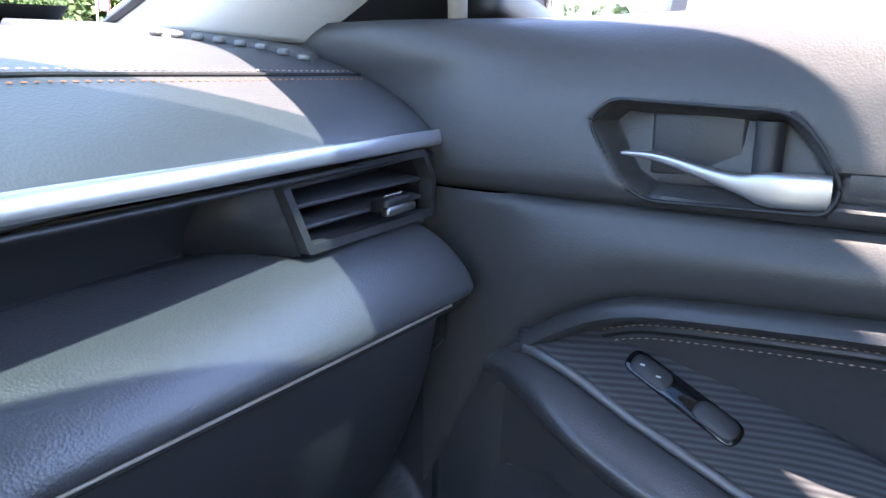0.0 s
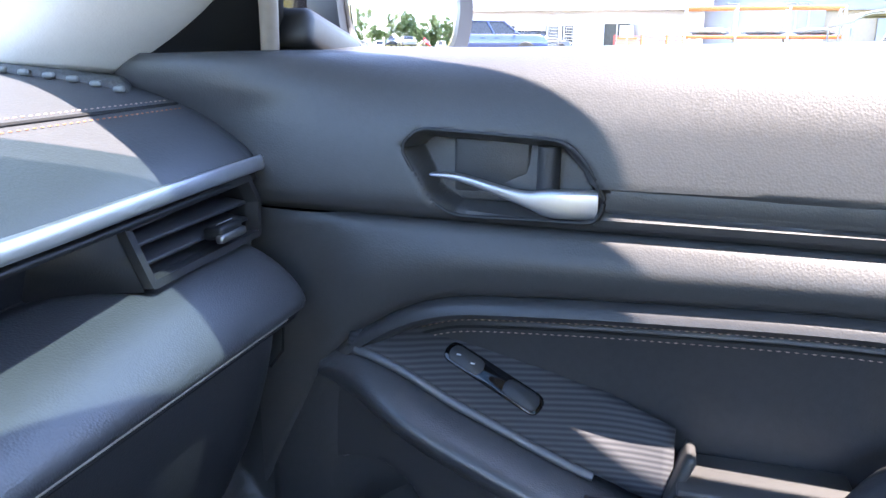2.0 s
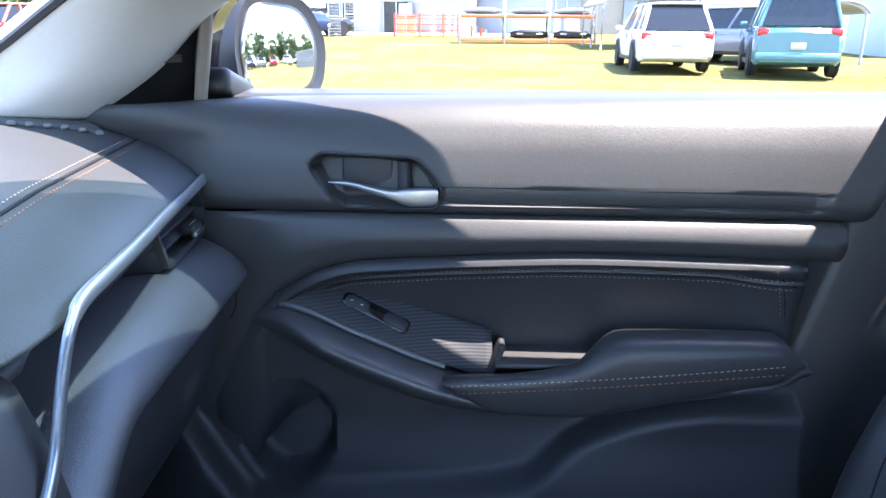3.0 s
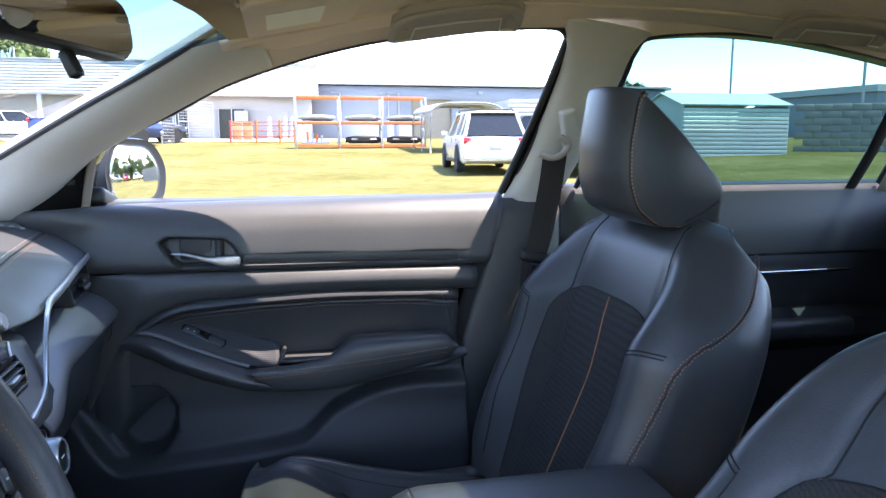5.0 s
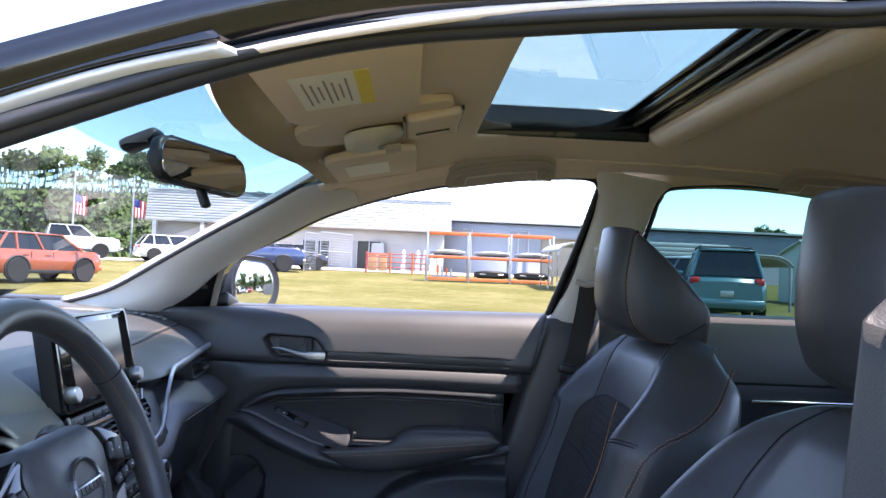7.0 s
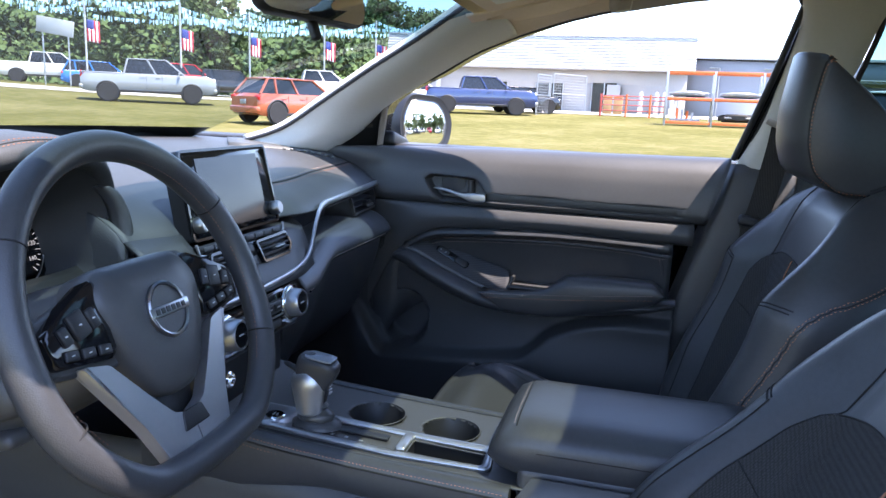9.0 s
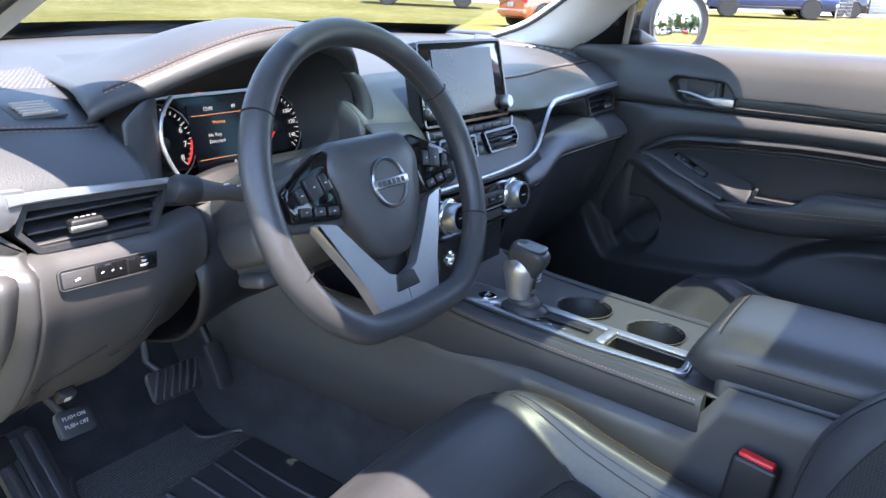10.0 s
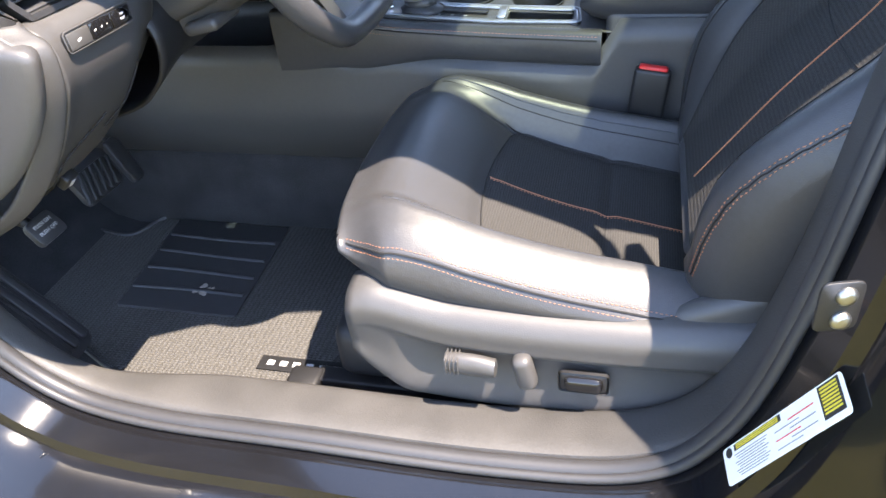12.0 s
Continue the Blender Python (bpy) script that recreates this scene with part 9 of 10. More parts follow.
def vehicle(name, label, paint, L, W, H, place, heading, hood, cab, belt, deck=None, clear=0.25, rack=False, wheel_r=0.36, group="parked vehicles"):
    """A parked car. Its length runs along local x, nose at +L/2. hood: height of the bonnet; cab: (rear foot, rear top, front top, front foot) as parts of L from the tail;
    belt: height below the glass; deck: height of a load bed behind the cab."""
    t = thing(name, label, "car" if deck is None else "pickup", group)
    x, y = place
    m = Matrix.Translation((x, y, ground_z(x, y) + 0.02)) @ Matrix.Rotation(radians(heading), 4, "Z")
    hw = W / 2
    st = []
    for f in steps(0, 1, 28):
        s = f * L - L / 2
        if f < cab[0]:
            z = deck if deck else belt
        elif f > cab[3]:
            z = hood + (belt - hood) * max(0, 1 - (f - cab[3]) / 0.05)
            z -= 0.10 * max(0.0, (f - 0.90) / 0.10) ** 2
        else:
            z = belt
        end = min(1.0, f / 0.035, (1 - f) / 0.05)
        w = hw * (0.88 + 0.12 * math.sqrt(max(0, end)))
        zb = clear + 0.10 * (1 - min(1, f / 0.05)) + 0.08 * (1 - min(1, (1 - f) / 0.06))
        z = zb + (z - zb) * (0.80 + 0.20 * math.sqrt(max(0, end)))
        sec = [(-w * 0.90, zb), (-w * 0.98, zb + 0.10), (-w, zb + (z - zb) * 0.50), (-w * 0.975, zb + (z - zb) * 0.86), (-w * 0.90, z), (0, z + 0.02), (w * 0.90, z), (w * 0.975, zb + (z - zb) * 0.86), (w, zb + (z - zb) * 0.50), (w * 0.98, zb + 0.10), (w * 0.90, zb)]
        st.append([m @ V(s, a, b) for a, b in sec])
    part("body", loft(st), paint, t, "", 40)
    c0, c1, c2, c3 = [q * L - L / 2 for q in cab]
    wl, wt = hw * 0.89, hw * 0.68

    def cabin(scale, top, lift):
        a = [V(c0, -wl * scale, belt), V(c3, -wl * scale, belt), V(c2, -wt * scale, top), V(c1, -wt * scale, top)]
        b = [V(p.x, -p.y, p.z) for p in a]
        bm = bmesh.new()
        va, vb = [bm.verts.new(m @ p) for p in a], [bm.verts.new(m @ p) for p in b]
        bm.faces.new(va[::-1])
        bm.faces.new(vb)
        for i in range(4):
            bm.faces.new((va[i], va[(i + 1) % 4], vb[(i + 1) % 4], vb[i]))
        return bm

    part("glasshouse", cabin(0.99, H - 0.05, 0), GLASS_CAR, t, "dark window glass", 20)
    roof = []
    for f in steps(-0.04, 1.04, 10):
        s = c1 + (c2 - c1) * f
        roof.append([m @ V(s, q * wt * 1.06, H - 0.055 + 0.05 * (1 - q * q) * min(1, max(0.1, 1 - abs(2 * f - 1) ** 6))) for q in steps(-1, 1, 8)])
    shell(part("roof", loft(roof, False, False), paint, t), 0.04, 0)
    pill = [(c0, c1), (c3, c2), ((c0 + c3) / 2 + 0.05, (c1 + c2) / 2)]
    if deck is None:
        pill.append((c0 + (c3 - c0) * 0.22, c1 + (c2 - c1) * 0.14))
    for lo, hi in pill:
        for sy in (-1, 1):
            part("pillar", tube([m @ V(lo, sy * wl, belt - 0.02), m @ V(hi, sy * wt * 1.01, H - 0.05)], 0.045, 6), paint, t)
    for sx in (-L / 2 + L * 0.19, L / 2 - L * 0.19):
        for sy in (-1, 1):
            wm = m @ axes((sx, sy * (hw - 0.070), wheel_r), (1, 0, 0), (0, 0, sy * -1))
            wheel(t, wm, wheel_r, 0.22)
            part("arch_well", lathe([(wheel_r + 0.05, -0.012), (wheel_r + 0.05, 0.012), (0.0, 0.012)], 24, m @ axes((sx, sy * (hw - 0.010), wheel_r + 0.02), (1, 0, 0), (0, 0, sy * -1))), DARK, t)
            part("wheel_arch", tube([m @ V(sx + (wheel_r + 0.05) * math.cos(a), sy * (hw - 0.005), wheel_r + (wheel_r + 0.05) * math.sin(a)) for a in steps(0.1, math.pi - 0.1, 12)], 0.035, 6), DARK, t)
    for sy in (-1, 1):
        part("tail_lamp", box(0.10, 0.24 if deck is None else 0.12, 0.17 if deck is None else 0.36, m @ Matrix.Translation((-L / 2 + 0.05, sy * (hw * 0.80), belt - 0.14)), 0.03), TAILRED, t, "red tail lamp")
        part("sill", box(L * 0.50, 0.03, 0.10, m @ Matrix.Translation((0, sy * hw * 0.985, clear + 0.06)), 0.01), DARK, t)
        for q in (0.36, 0.62):
            part("door_gap", box(0.015, 0.012, (belt - clear) * 0.72, m @ Matrix.Translation((c0 + (c3 - c0) * q, sy * (hw * 0.985), clear + (belt - clear) * 0.55))), DARK, t)
            part("door_handle", box(0.20, 0.04, 0.03, m @ Matrix.Translation((c0 + (c3 - c0) * q - 0.18, sy * (hw * 0.99), belt - 0.16)), 0.01), paint, t)
        part("headlamp", box(0.16, 0.34, 0.14, m @ Matrix.Translation((L / 2 - 0.12, sy * hw * 0.70, hood - 0.16)), 0.03), LAMP, t, "clear headlamp")
        part("door_mirror", box(0.10, 0.18, 0.13, m @ Matrix.Translation((c3 - 0.25, sy * (hw + 0.07), belt + 0.06)), 0.03), paint, t)
    part("grille", box(0.06, hw * 1.0, 0.30, m @ Matrix.Translation((L / 2 - 0.05, 0, hood - 0.30)), 0.02), DARK, t)
    part("rear_bumper", box(0.16, W * 0.94, 0.18, m @ Matrix.Translation((-L / 2 + 0.03, 0, clear + 0.22)), 0.04), paint if deck is None else GALV, t)
    part("front_bumper", box(0.16, W * 0.94, 0.18, m @ Matrix.Translation((L / 2 - 0.04, 0, clear + 0.20)), 0.04), paint if deck is None else GALV, t)
    part("plate", box(0.02, 0.32, 0.15, m @ Matrix.Translation((-L / 2 - 0.045, 0, clear + 0.45)), 0.005), GALV, t)
    if deck is not None:
        part("bed_liner", box((cab[0]) * L - 0.25, W * 0.76, 0.02, m @ Matrix.Translation((-L / 2 + cab[0] * L / 2, 0, deck + 0.022)), 0.005), DARK, t)
        for sy in (-1, 1):
            part("bed_rail", box(cab[0] * L - 0.05, 0.09, 0.06, m @ Matrix.Translation((-L / 2 + cab[0] * L / 2, sy * hw * 0.88, deck + 0.02)), 0.02), paint, t)
    if rack:
        for sy in (-1, 1):
            part("roof_rail", tube([m @ V(c1 + 0.2, sy * wt * 0.96, H + 0.0), m @ V(c1 + 0.3, sy * wt * 0.96, H + 0.06), m @ V(c2 - 0.2, sy * wt * 0.96, H + 0.06), m @ V(c2 - 0.1, sy * wt * 0.96, H)], 0.025, 6), DARK, t)
        for f in (0.25, 0.7):
            part("cross_bar", box(0.05, wt * 1.9, 0.03, m @ Matrix.Translation((c1 + (c2 - c1) * f, 0, H + 0.05)), 0.01), DARK, t)
    return t


def car_paint(name, c, rough=0.25):
    return surface(name, c, rough, coat=0.8, vary=0.05, rough_vary=0.05)


WHITEP, BLUEP, TEALP = car_paint("white_car_paint", (0.62, 0.62, 0.61)), car_paint("dark_blue_paint", (0.018, 0.032, 0.095)), car_paint("teal_car_paint", (0.05, 0.15, 0.18))
ORANGEP, SILVERP, REDP = car_paint("orange_car_paint", (0.36, 0.085, 0.040)), car_paint("silver_paint", (0.24, 0.25, 0.27)), car_paint("red_car_paint", (0.45, 0.015, 0.02))
GREYP, BRIGHTBLUE, BLACKP = car_paint("steel_grey_paint", (0.16, 0.18, 0.21)), car_paint("bright_blue_paint", (0.02, 0.15, 0.45)), car_paint("black_paint", (0.012, 0.012, 0.014))

vehicle("suv", "white estate car seen from behind with roof rails", WHITEP, 4.85, 1.85, 1.70, (21.0, -6.2), -6, 1.02, (0.02, 0.10, 0.60, 0.76), 1.02, rack=True)
vehicle("suv", "grey car parked on the grass", GREYP, 4.7, 1.85, 1.65, (23.5, -9.2), 30, 1.0, (0.03, 0.10, 0.60, 0.76), 1.0)
vehicle("suv", "teal green off-road car with black roof rails", TEALP, 4.4, 1.90, 1.85, (19.2, -8.9), -18, 1.12, (0.02, 0.05, 0.62, 0.72), 1.15, rack=True, wheel_r=0.40)
vehicle("pickup_truck", "dark blue crew cab pickup with bright wheels", BLUEP, 5.8, 2.0, 1.92, (38.2, 8.3), -72, 1.25, (0.31, 0.34, 0.62, 0.76), 1.25, deck=1.22, clear=0.4, wheel_r=0.41)
vehicle("hatchback", "small dark hatchback beside the pickup", BLACKP, 3.9, 1.7, 1.45, (42.0, 6.6), -60, 0.92, (0.03, 0.14, 0.60, 0.78), 0.92)
vehicle("hatchback", "small orange hatchback on the grass", ORANGEP, 3.8, 1.68, 1.52, (22.9, 11.6), -26, 0.98, (0.03, 0.14, 0.62, 0.80), 0.98)
vehicle("pickup_truck", "silver crew cab pickup on the pale drive", SILVERP, 5.8, 2.0, 1.95, (29.6, 22.2), -54, 1.25, (0.31, 0.34, 0.62, 0.76), 1.25, deck=1.22, clear=0.4, wheel_r=0.41)
vehicle("pickup_truck", "white crew cab pickup beyond the drive", WHITEP, 5.8, 2.0, 1.95, (39.5, 37.0), -50, 1.25, (0.31, 0.34, 0.62, 0.76), 1.25, deck=1.22, clear=0.4, wheel_r=0.41)
vehicle("pickup_truck", "white crew cab pickup beyond the orange car", WHITEP, 5.8, 2.0, 1.95, (44.5, 20.5), -60, 1.25, (0.31, 0.34, 0.62, 0.76), 1.25, deck=1.22, clear=0.4, wheel_r=0.41)
vehicle("pickup_truck", "red crew cab pickup in the lot", REDP, 5.6, 1.95, 1.9, (41.0, 28.5), -30, 1.22, (0.31, 0.34, 0.62, 0.76), 1.22, deck=1.2, clear=0.4, wheel_r=0.4)
vehicle("suv", "bright blue car in the lot", BRIGHTBLUE, 4.6, 1.85, 1.65, (40.5, 34.0), -45, 1.0, (0.02, 0.10, 0.60, 0.76), 1.0)
vehicle("suv", "black car in the lot", BLACKP, 4.7, 1.85, 1.70, (43.5, 26.5), -35, 1.0, (0.02, 0.10, 0.60, 0.76), 1.0)
vehicle("suv", "white car near the workshop corner", WHITEP, 4.7, 1.85, 1.6, (44.8, 14.0), -60, 0.98, (0.03, 0.12, 0.58, 0.76), 0.98)
vehicle("pickup_truck", "white pickup far along the drive", WHITEP, 5.8, 2.0, 1.95, (31.0, 45.0), -40, 1.25, (0.31, 0.34, 0.62, 0.76), 1.25, deck=1.22, clear=0.4, wheel_r=0.41)
for k, (px, py, pt) in enumerate([(6, -44, WHITEP), (9, -45, BLACKP), (12, -46, SILVERP), (16, -48, REDP), (3, -43, SILVERP), (0, -43, WHITEP), (-3, -43, BLUEP), (-6, -44, WHITEP), (19, -44, WHITEP), (22, -42, BLACKP), (25, -40, WHITEP), (28, -38, SILVERP)]):
    vehicle("suv", "car parked in the row behind", pt, 4.7, 1.85, 1.65, (px, py), 84 + 5 * k, 1.0, (0.02, 0.10, 0.60, 0.76), 1.0)
vehicle("pickup_truck", "white pickup parked on the grass behind", WHITEP, 5.8, 2.0, 1.95, (-12.0, -46.0), 160, 1.25, (0.31, 0.34, 0.62, 0.76), 1.25, deck=1.22, clear=0.4, wheel_r=0.41)


def build_sheds():
    t = thing("metal_shed", "pale green and white ribbed metal shed", "shed")
    z = ground_z(24, -17) - 0.05
    # front face runs roughly across the view
    a, b = V(25.15, -15.3, z), V(25.2, -19.9, z)
    back = (b - a).cross(V(0, 0, 1)).normalized() * -3.2
    if back.x < 0:
        back = -back
    h = 2.05
    d1 = b - a
    m = axes(a, d1, (0, 0, 1))
    n = d1.length
    inward = m.to_3x3() @ V(0, 0, 1)
    sgn = 1 if inward.dot(back) > 0 else -1
    for k in range(12):
        part("wall_rib", box(n, 0.15, 0.06, m @ Matrix.Translation((n / 2, 0.08 + 0.16 * k, 0)), 0.02), SIDING if k < 9 else GREENMETAL, t)
    part("wall", box(0.08, h, 3.2, m @ Matrix.Translation((0.0, h / 2, sgn * 1.6))), GREENMETAL, t)
    part("wall", box(0.08, h, 3.2, m @ Matrix.Translation((n, h / 2, sgn * 1.6))), GREENMETAL, t)
    for s, zz in ((-1, 0.0), (1, 1.6)):
        part("roof_slope", box(n + 0.3, 0.05, 1.75, m @ Matrix.Translation((n / 2, h + 0.24, sgn * (0.75 + zz))) @ Matrix.Rotation(radians(sgn * s * 17), 4, "X")), GREENMETAL, t, "pale green metal roof")
    gable = axes(a, back, (0, 0, 1))
    part("gable", prism([(0, h - 0.02), (3.2, h - 0.02), (1.6, h + 0.46)], 0.06, gable), GREENMETAL, t)
    # block wall beyond
    w = thing("block_wall", "rough grey concrete block wall", "wall")
    p, q = V(27.0, -21.6, 0), V(17.0, -33.0, 0)
    d = (q - p).normalized()
    zb = ground_z(22, -27) - 0.1
    wm = axes(V(p.x, p.y, zb), d, (0, 0, 1))
    shared = None
    for r in range(7):
        for k in range(22):
            bm = wm @ Matrix.Translation((0.34 + 0.7 * k + (0.35 if r % 2 else 0), 0.15 + 0.29 * r, random.uniform(-0.02, 0.02)))
            if shared is None:
                o = part("block", box(0.68, 0.275, 0.3, None, 0.02, 1), BLOCKS, w)
                shared = o.data
            else:
                o = new("block", shared)
                o.parent = w
            o.matrix_local = bm
    # carports
    for (x, y, s) in ((30.5, -8.2, 1.0), (22.5, -11.3, 0.85)):
        cp = thing("carport", "white arched steel carport", "carport", "carports")
        zc = ground_z(x, y)
        for dx in (0, 2.0, 4.0):
            arch = [V(x + dx, y + 1.6 * s, zc)] + [V(x + dx, y + 1.6 * s * math.copysign(abs(math.cos(a)) ** 0.5, math.cos(a)), zc + (1.55 + 0.55 * math.sin(a)) * s) for a in steps(0.0, math.pi, 14)] + [V(x + dx, y - 1.6 * s, zc)]
            part("arch_frame", tube(arch, 0.05, 6), SIDING, cp)
        roof = [[V(x + dx, y + 1.66 * s * math.copysign(abs(math.cos(a)) ** 0.5, math.cos(a)), zc + (1.60 + 0.57 * math.sin(a)) * s) for a in steps(0.25, math.pi - 0.25, 12)] for dx in (-0.15, 2.0, 4.2)]
        shell(part("roof_sheet", loft(roof, False, False), SIDING, cp, "pale ribbed roof sheet"), 0.03)
    # long low building on the far right, a second grey block, ribbed shed
    o = thing("far_warehouse", "far low warehouse with a pale roof", "building")
    part("wall", box(14, 20, 3.6, Matrix.Translation((52, -52, ground_z(52, -46) + 1.5))), WALLBLUE, o)
    part("roof", box(14.5, 20.5, 0.5, Matrix.Translation((52, -52, ground_z(52, -46) + 3.5))), SIDING, o)
    o = thing("ribbed_shed", "white ribbed metal shed behind the cars", "shed")
    for k in range(11):
        part("wall_rib", box(0.08, 4.4, 0.2, Matrix.Translation((33.5, -13.2, ground_z(33.5, -13) + 0.1 + 0.21 * k)), 0.03), SIDING, o)
    part("body", box(4, 4.3, 2.35, Matrix.Translation((35.6, -13.2, ground_z(33.5, -13) + 1.1))), SIDING, o)
    # lamp posts
    for (x, y, h) in ((40, -27.0, 6.5), (30, -27.5, 8.0)):
        l = thing("lamp_post", "tall grey lamp post", "lamp post", "lamp posts")
        zc = ground_z(x, y)
        part("pole", tube([V(x, y, zc), V(x, y, zc + h)], 0.07, 8), GALV, l)
        part("head", box(0.2, 0.6, 0.12, Matrix.Translation((x, y - 0.2, zc + h)), 0.03), GALV, l)


build_sheds()


FLAG_RED, FLAG_WHITE, FLAG_BLUE = surface("flag_red", (0.45, 0.03, 0.05), 0.8), surface("flag_white", (0.75, 0.75, 0.75), 0.8), surface("flag_blue", (0.04, 0.06, 0.25), 0.8)
FOIL = surface("blue_silver_foil", (0.45, 0.68, 0.80), 0.35, metal=0.4, vary=0.3, vary_size=2)
FLAGS = [(28, 41), (33.5, 36.5), (37, 32.0), (40.5, 28.0), (45.0, 25.8), (47.5, 21.5), (49.5, 18.5), (51.0, 15.5), (23, 46)]


def build_flags():
    tops = []
    for k, (x, y) in enumerate(FLAGS):
        f = thing("flag_pole", "pole with a striped banner flag", "flag", "lot flags")
        z = ground_z(x, y)
        h = 5.6
        part("pole", tube([V(x, y, z), V(x, y, z + h)], 0.06, 8), SIDING, f)
        tops.append(V(x, y, z + h - 0.4))
        d = V(0.62, -0.78, 0)
        w, hh = 0.7, 1.25
        zt = z + h - 1.6
        wav = lambda u, v: V(x, y, 0) + d * (0.08 + w * u) + V(0.6, 0.5, 0) * 0.10 * math.sin(5 * u + k) + V(0, 0, zt - hh * v - 0.12 * u)
        for s in range(7):
            a, b = s / 7, (s + 1) / 7
            lo = 0.42 if s < 4 else 0.0
            o = part("stripe", sheet(wav, steps(a, b, 2), steps(lo, 1, 6)), FLAG_RED if s % 2 == 0 else FLAG_WHITE, f)
            shell(o, 0.01)
        shell(part("canton", sheet(wav, steps(0, 4 / 7, 4), steps(0, 0.42, 4)), FLAG_BLUE, f), 0.01)
    # streamers of foil between the poles, sagging
    s = thing("foil_streamers", "strings of blue silver foil streamers between poles", "streamers", kind="stuff")
    bm = bmesh.new()
    pairs = [(i, i + 1) for i in range(len(tops) - 2)] + [(i, i + 2) for i in range(len(tops) - 3)] + [(i, i + 3) for i in range(0, len(tops) - 4)]
    for a, b in pairs:
        A, B = tops[a] + V(0, 0, random.uniform(-0.2, 0.8)), tops[b] + V(0, 0, random.uniform(-0.2, 0.8))
        n = int((B - A).length / 0.13)
        sag = random.uniform(0.4, 1.1)
        for k in range(n):
            f = (k + random.random()) / n
            p = A.lerp(B, f) - V(0, 0, sag * 4 * f * (1 - f))
            w, h = random.uniform(0.04, 0.09), random.uniform(0.14, 0.30)
            t = V(random.uniform(-1, 1), random.uniform(-1, 1), 0).normalized() * w
            v = [bm.verts.new(p + t), bm.verts.new(p - t), bm.verts.new(p - t * 0.7 - V(0.02, 0, h)), bm.verts.new(p + t * 0.7 - V(0.02, 0, h))]
            bm.faces.new(v)
    part("foil", bm, FOIL, s)
    c = thing("canopy_sign", "pale blank banner board on posts", "sign")
    z = ground_z(36.3, 33.5)
    part("board", box(0.1, 2.6, 0.9, Matrix.Translation((36.3, 33.5, z + 3.4)) @ Matrix.Rotation(radians(8), 4, "X"), 0.03), SIDING, c)
    for yy in (32.6, 34.4):
        part("post", tube([V(36.3, yy, z), V(36.3, yy, z + 3.2)], 0.05, 6), GALV, c)


build_flags()


def tree_mesh(h, spread, seed, pale):
    """A tapered trunk with limbs and a crown of many small leaf clumps in loose groups."""
    rnd = random.Random(seed)
    trunk = bmesh.new()
    tube([V(0, 0, 0), V(0.1, 0, h * 0.3), V(0.0, 0.15, h * 0.6), V(0.1, 0.1, h * 0.85)], lambda f: 0.24 * (1 - 0.8 * f), 7, bm=trunk)
    crown = bmesh.new()
    for k in range(9):
        a = rnd.uniform(0, 2 * math.pi)
        z0 = h * rnd.uniform(0.25, 0.7)
        L = spread * rnd.uniform(0.5, 0.9)
        e = V(L * math.cos(a), L * math.sin(a), z0 + h * rnd.uniform(0.08, 0.2))
        tube([V(0, 0, z0), e * 0.5 + V(0, 0, z0 * 0.5), e], lambda f: 0.09 * (1 - 0.8 * f), 5, bm=trunk)
    for k in range(26):
        a = rnd.uniform(0, 2 * math.pi)
        zf = rnd.uniform(0.22, 1.0)
        rr = spread * math.sqrt(rnd.random()) * (1.05 - 0.75 * abs(zf - 0.5) ** 1.3)
        c = V(rr * math.cos(a), rr * math.sin(a), h * zf)
        cr = rnd.uniform(0.6, 1.3) * spread * 0.32
        for q in range(150):
            d = V(rnd.gauss(0, 1), rnd.gauss(0, 1), rnd.gauss(0, 0.8)).normalized() * cr * rnd.random() ** 0.4
            p = c + d
            s = rnd.uniform(0.12, 0.26)
            u = V(rnd.gauss(0, 1), rnd.gauss(0, 1), rnd.gauss(0, 1)).normalized() * s
            w = u.orthogonal().normalized() * s * 0.8
            vs = [crown.verts.new(p + u), crown.verts.new(p + w), crown.verts.new(p - u), crown.verts.new(p - w)]
            crown.faces.new(vs)
    return trunk, crown


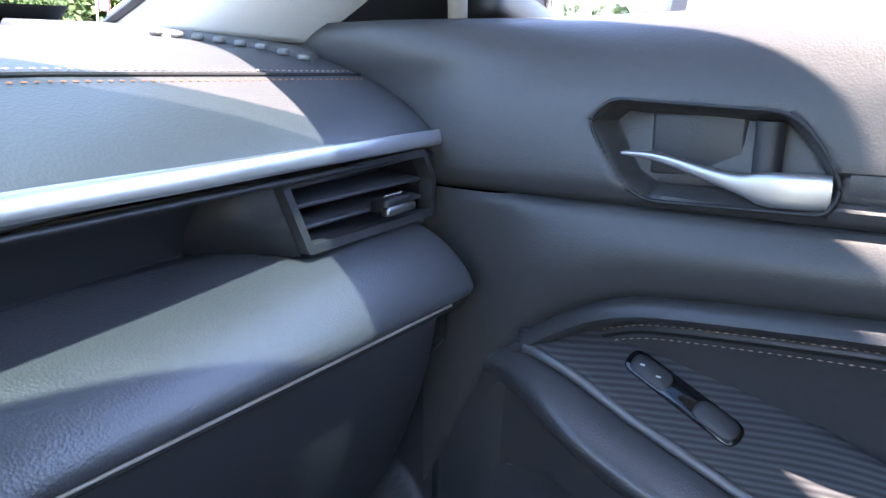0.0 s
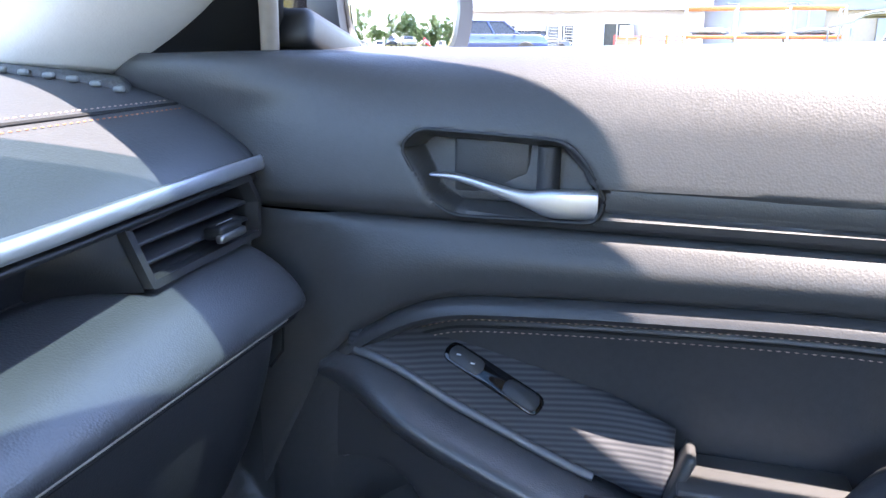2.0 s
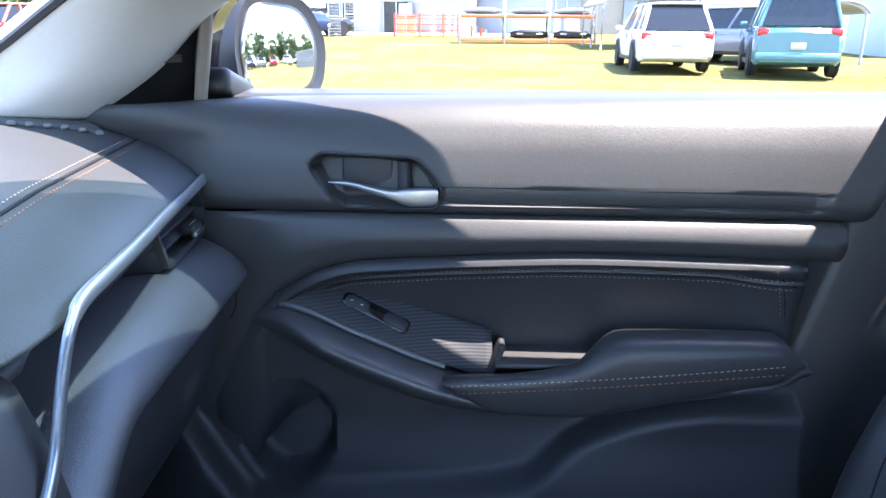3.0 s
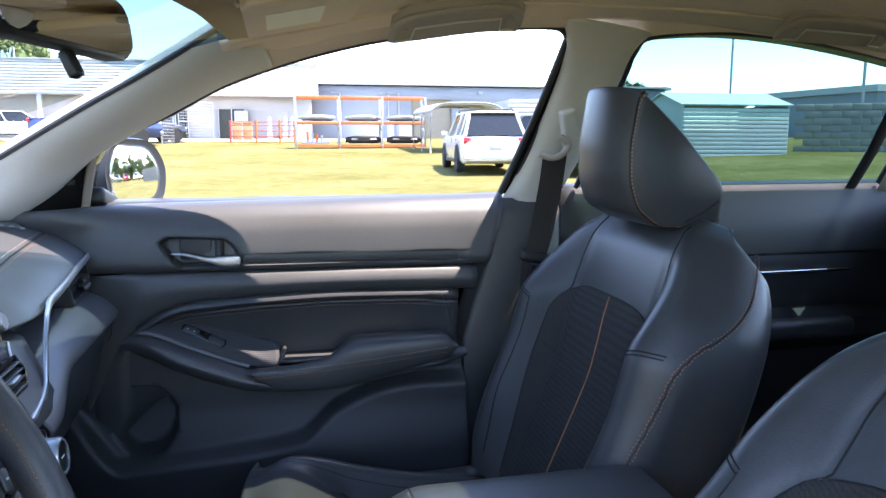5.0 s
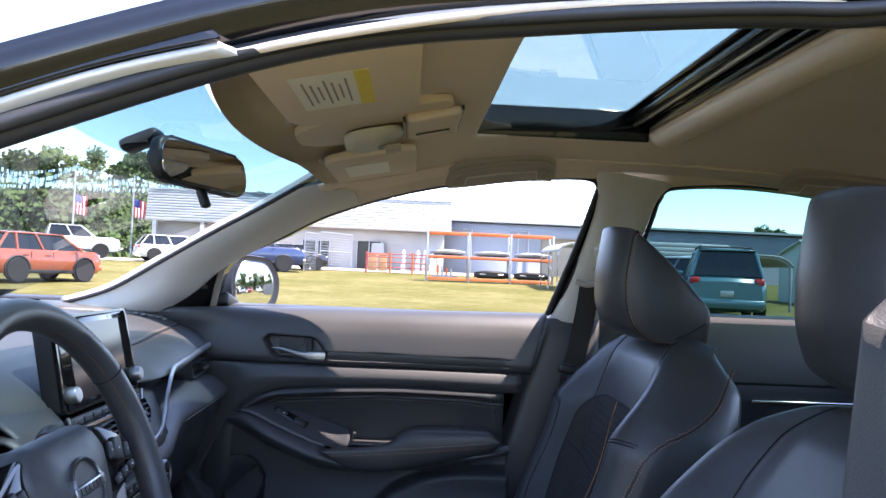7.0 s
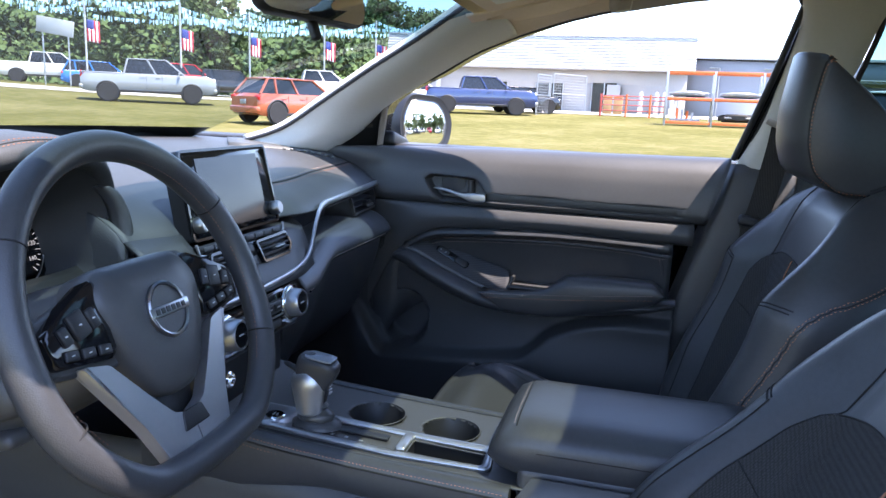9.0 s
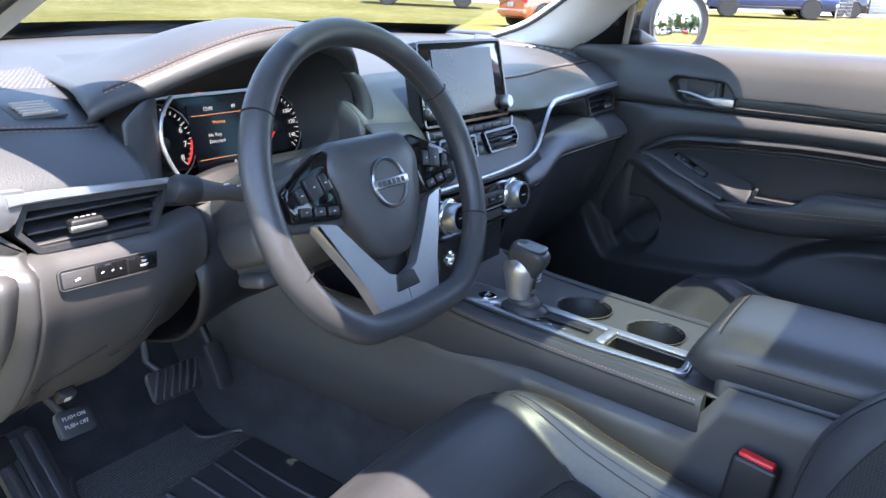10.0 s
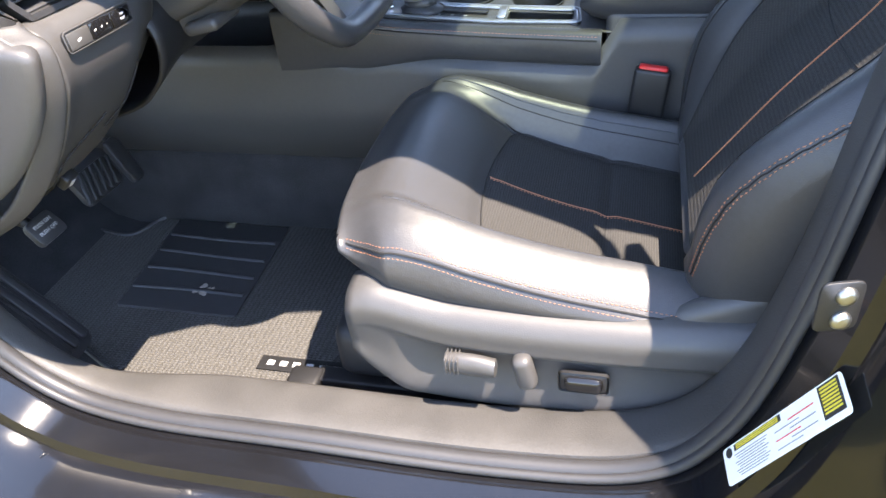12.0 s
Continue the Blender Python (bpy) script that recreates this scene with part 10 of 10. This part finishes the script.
def build_trees():
    kinds = []
    for k in range(5):
        h = (9.0, 11.0, 8.0, 10.0, 7.0)[k]
        t = thing("tree", "broad leafy green tree in the distance", "tree", "tree line")
        tr, cr = tree_mesh(h, (3.2, 3.6, 3.0, 2.8, 3.0)[k], 10 + k, k % 2)
        part("trunk", tr, BARK, t)
        part("crown", cr, LEAF if k % 2 == 0 else LEAF_PALE, t, "", 180)
        kinds.append(t)
    rnd = random.Random(5)
    first = set()
    spots = []
    # tree line ahead of the lot, and round behind the car
    for k in range(92):
        a = radians(90 - 75 + 75 * (k / 91) + rnd.uniform(-0.8, 0.8))
        r = rnd.uniform(64, 84)
        if k / 91 < 0.12:
            r += 12
        spots.append((r * math.cos(a), r * math.sin(a)))
    for k in range(64):
        a = radians(-150 + 92 * (k / 63) + rnd.uniform(-1.0, 1.0))
        r = rnd.uniform(88, 112)
        spots.append((r * math.cos(a), r * math.sin(a)))
    for k in range(14):
        a = radians(100 + 110 * (k / 13) + rnd.uniform(-3, 3))
        r = rnd.uniform(60, 80)
        spots.append((r * math.cos(a), r * math.sin(a)))
    spots += [(75, -36), (78, -39), (72, -33)]
    for i, (x, y) in enumerate(spots):
        m = Matrix.Translation((x, y, ground_z(x, y) - 0.3)) @ Matrix.Rotation(rnd.uniform(0, 6.28), 4, "Z")
        src = kinds[i % 5]
        s = rnd.uniform(0.75, 1.15) if i < len(spots) - 3 else 0.55
        if src not in first:
            first.add(src)
            src.matrix_basis = m
        else:
            c = copy_thing(src, m)
            c.scale = (s, s, s * rnd.uniform(0.9, 1.1))
    # undergrowth that fills the foot of the woods
    bush = bmesh.new()
    for k in range(62000):
        a = radians(10 + 90 * rnd.random()) if k < 45000 else radians(-150 + 92 * rnd.random())
        r = rnd.uniform(60, 82) + (28 if k >= 45000 else 0)
        x, y = r * math.cos(a), r * math.sin(a)
        p = V(x, y, ground_z(x, y) + rnd.random() ** 1.5 * 6.0)
        s = rnd.uniform(0.14, 0.34)
        u = V(rnd.gauss(0, 1), rnd.gauss(0, 1), rnd.gauss(0, 1)).normalized() * s
        w = u.orthogonal().normalized() * s * 0.8
        bush.faces.new([bush.verts.new(p + u), bush.verts.new(p + w), bush.verts.new(p - u), bush.verts.new(p - w)])
    tagged(finish("undergrowth", bush, LEAF, smooth=180), "dense green undergrowth below the far trees", "bushes", kind="stuff")


build_trees()


def settle():
    """Put each empty at the foot of its parts."""
    bpy.context.view_layer.update()
    for ob in list(scene.objects):
        if ob.type == "EMPTY" and ob.parent is None and ob.matrix_basis == Matrix.Identity(4) and ob.children:
            lo, hi = Vector((1e9,) * 3), Vector((-1e9,) * 3)
            for c in ob.children_recursive:
                if c.type == "MESH":
                    for q in c.bound_box:
                        w = c.matrix_world @ Vector(q)
                        lo, hi = Vector(map(min, lo, w)), Vector(map(max, hi, w))
            base = Vector(((lo.x + hi.x) / 2, (lo.y + hi.y) / 2, lo.z))
            ob.location = base
            for c in ob.children:
                c.matrix_parent_inverse = Matrix.Translation(-base)


settle()
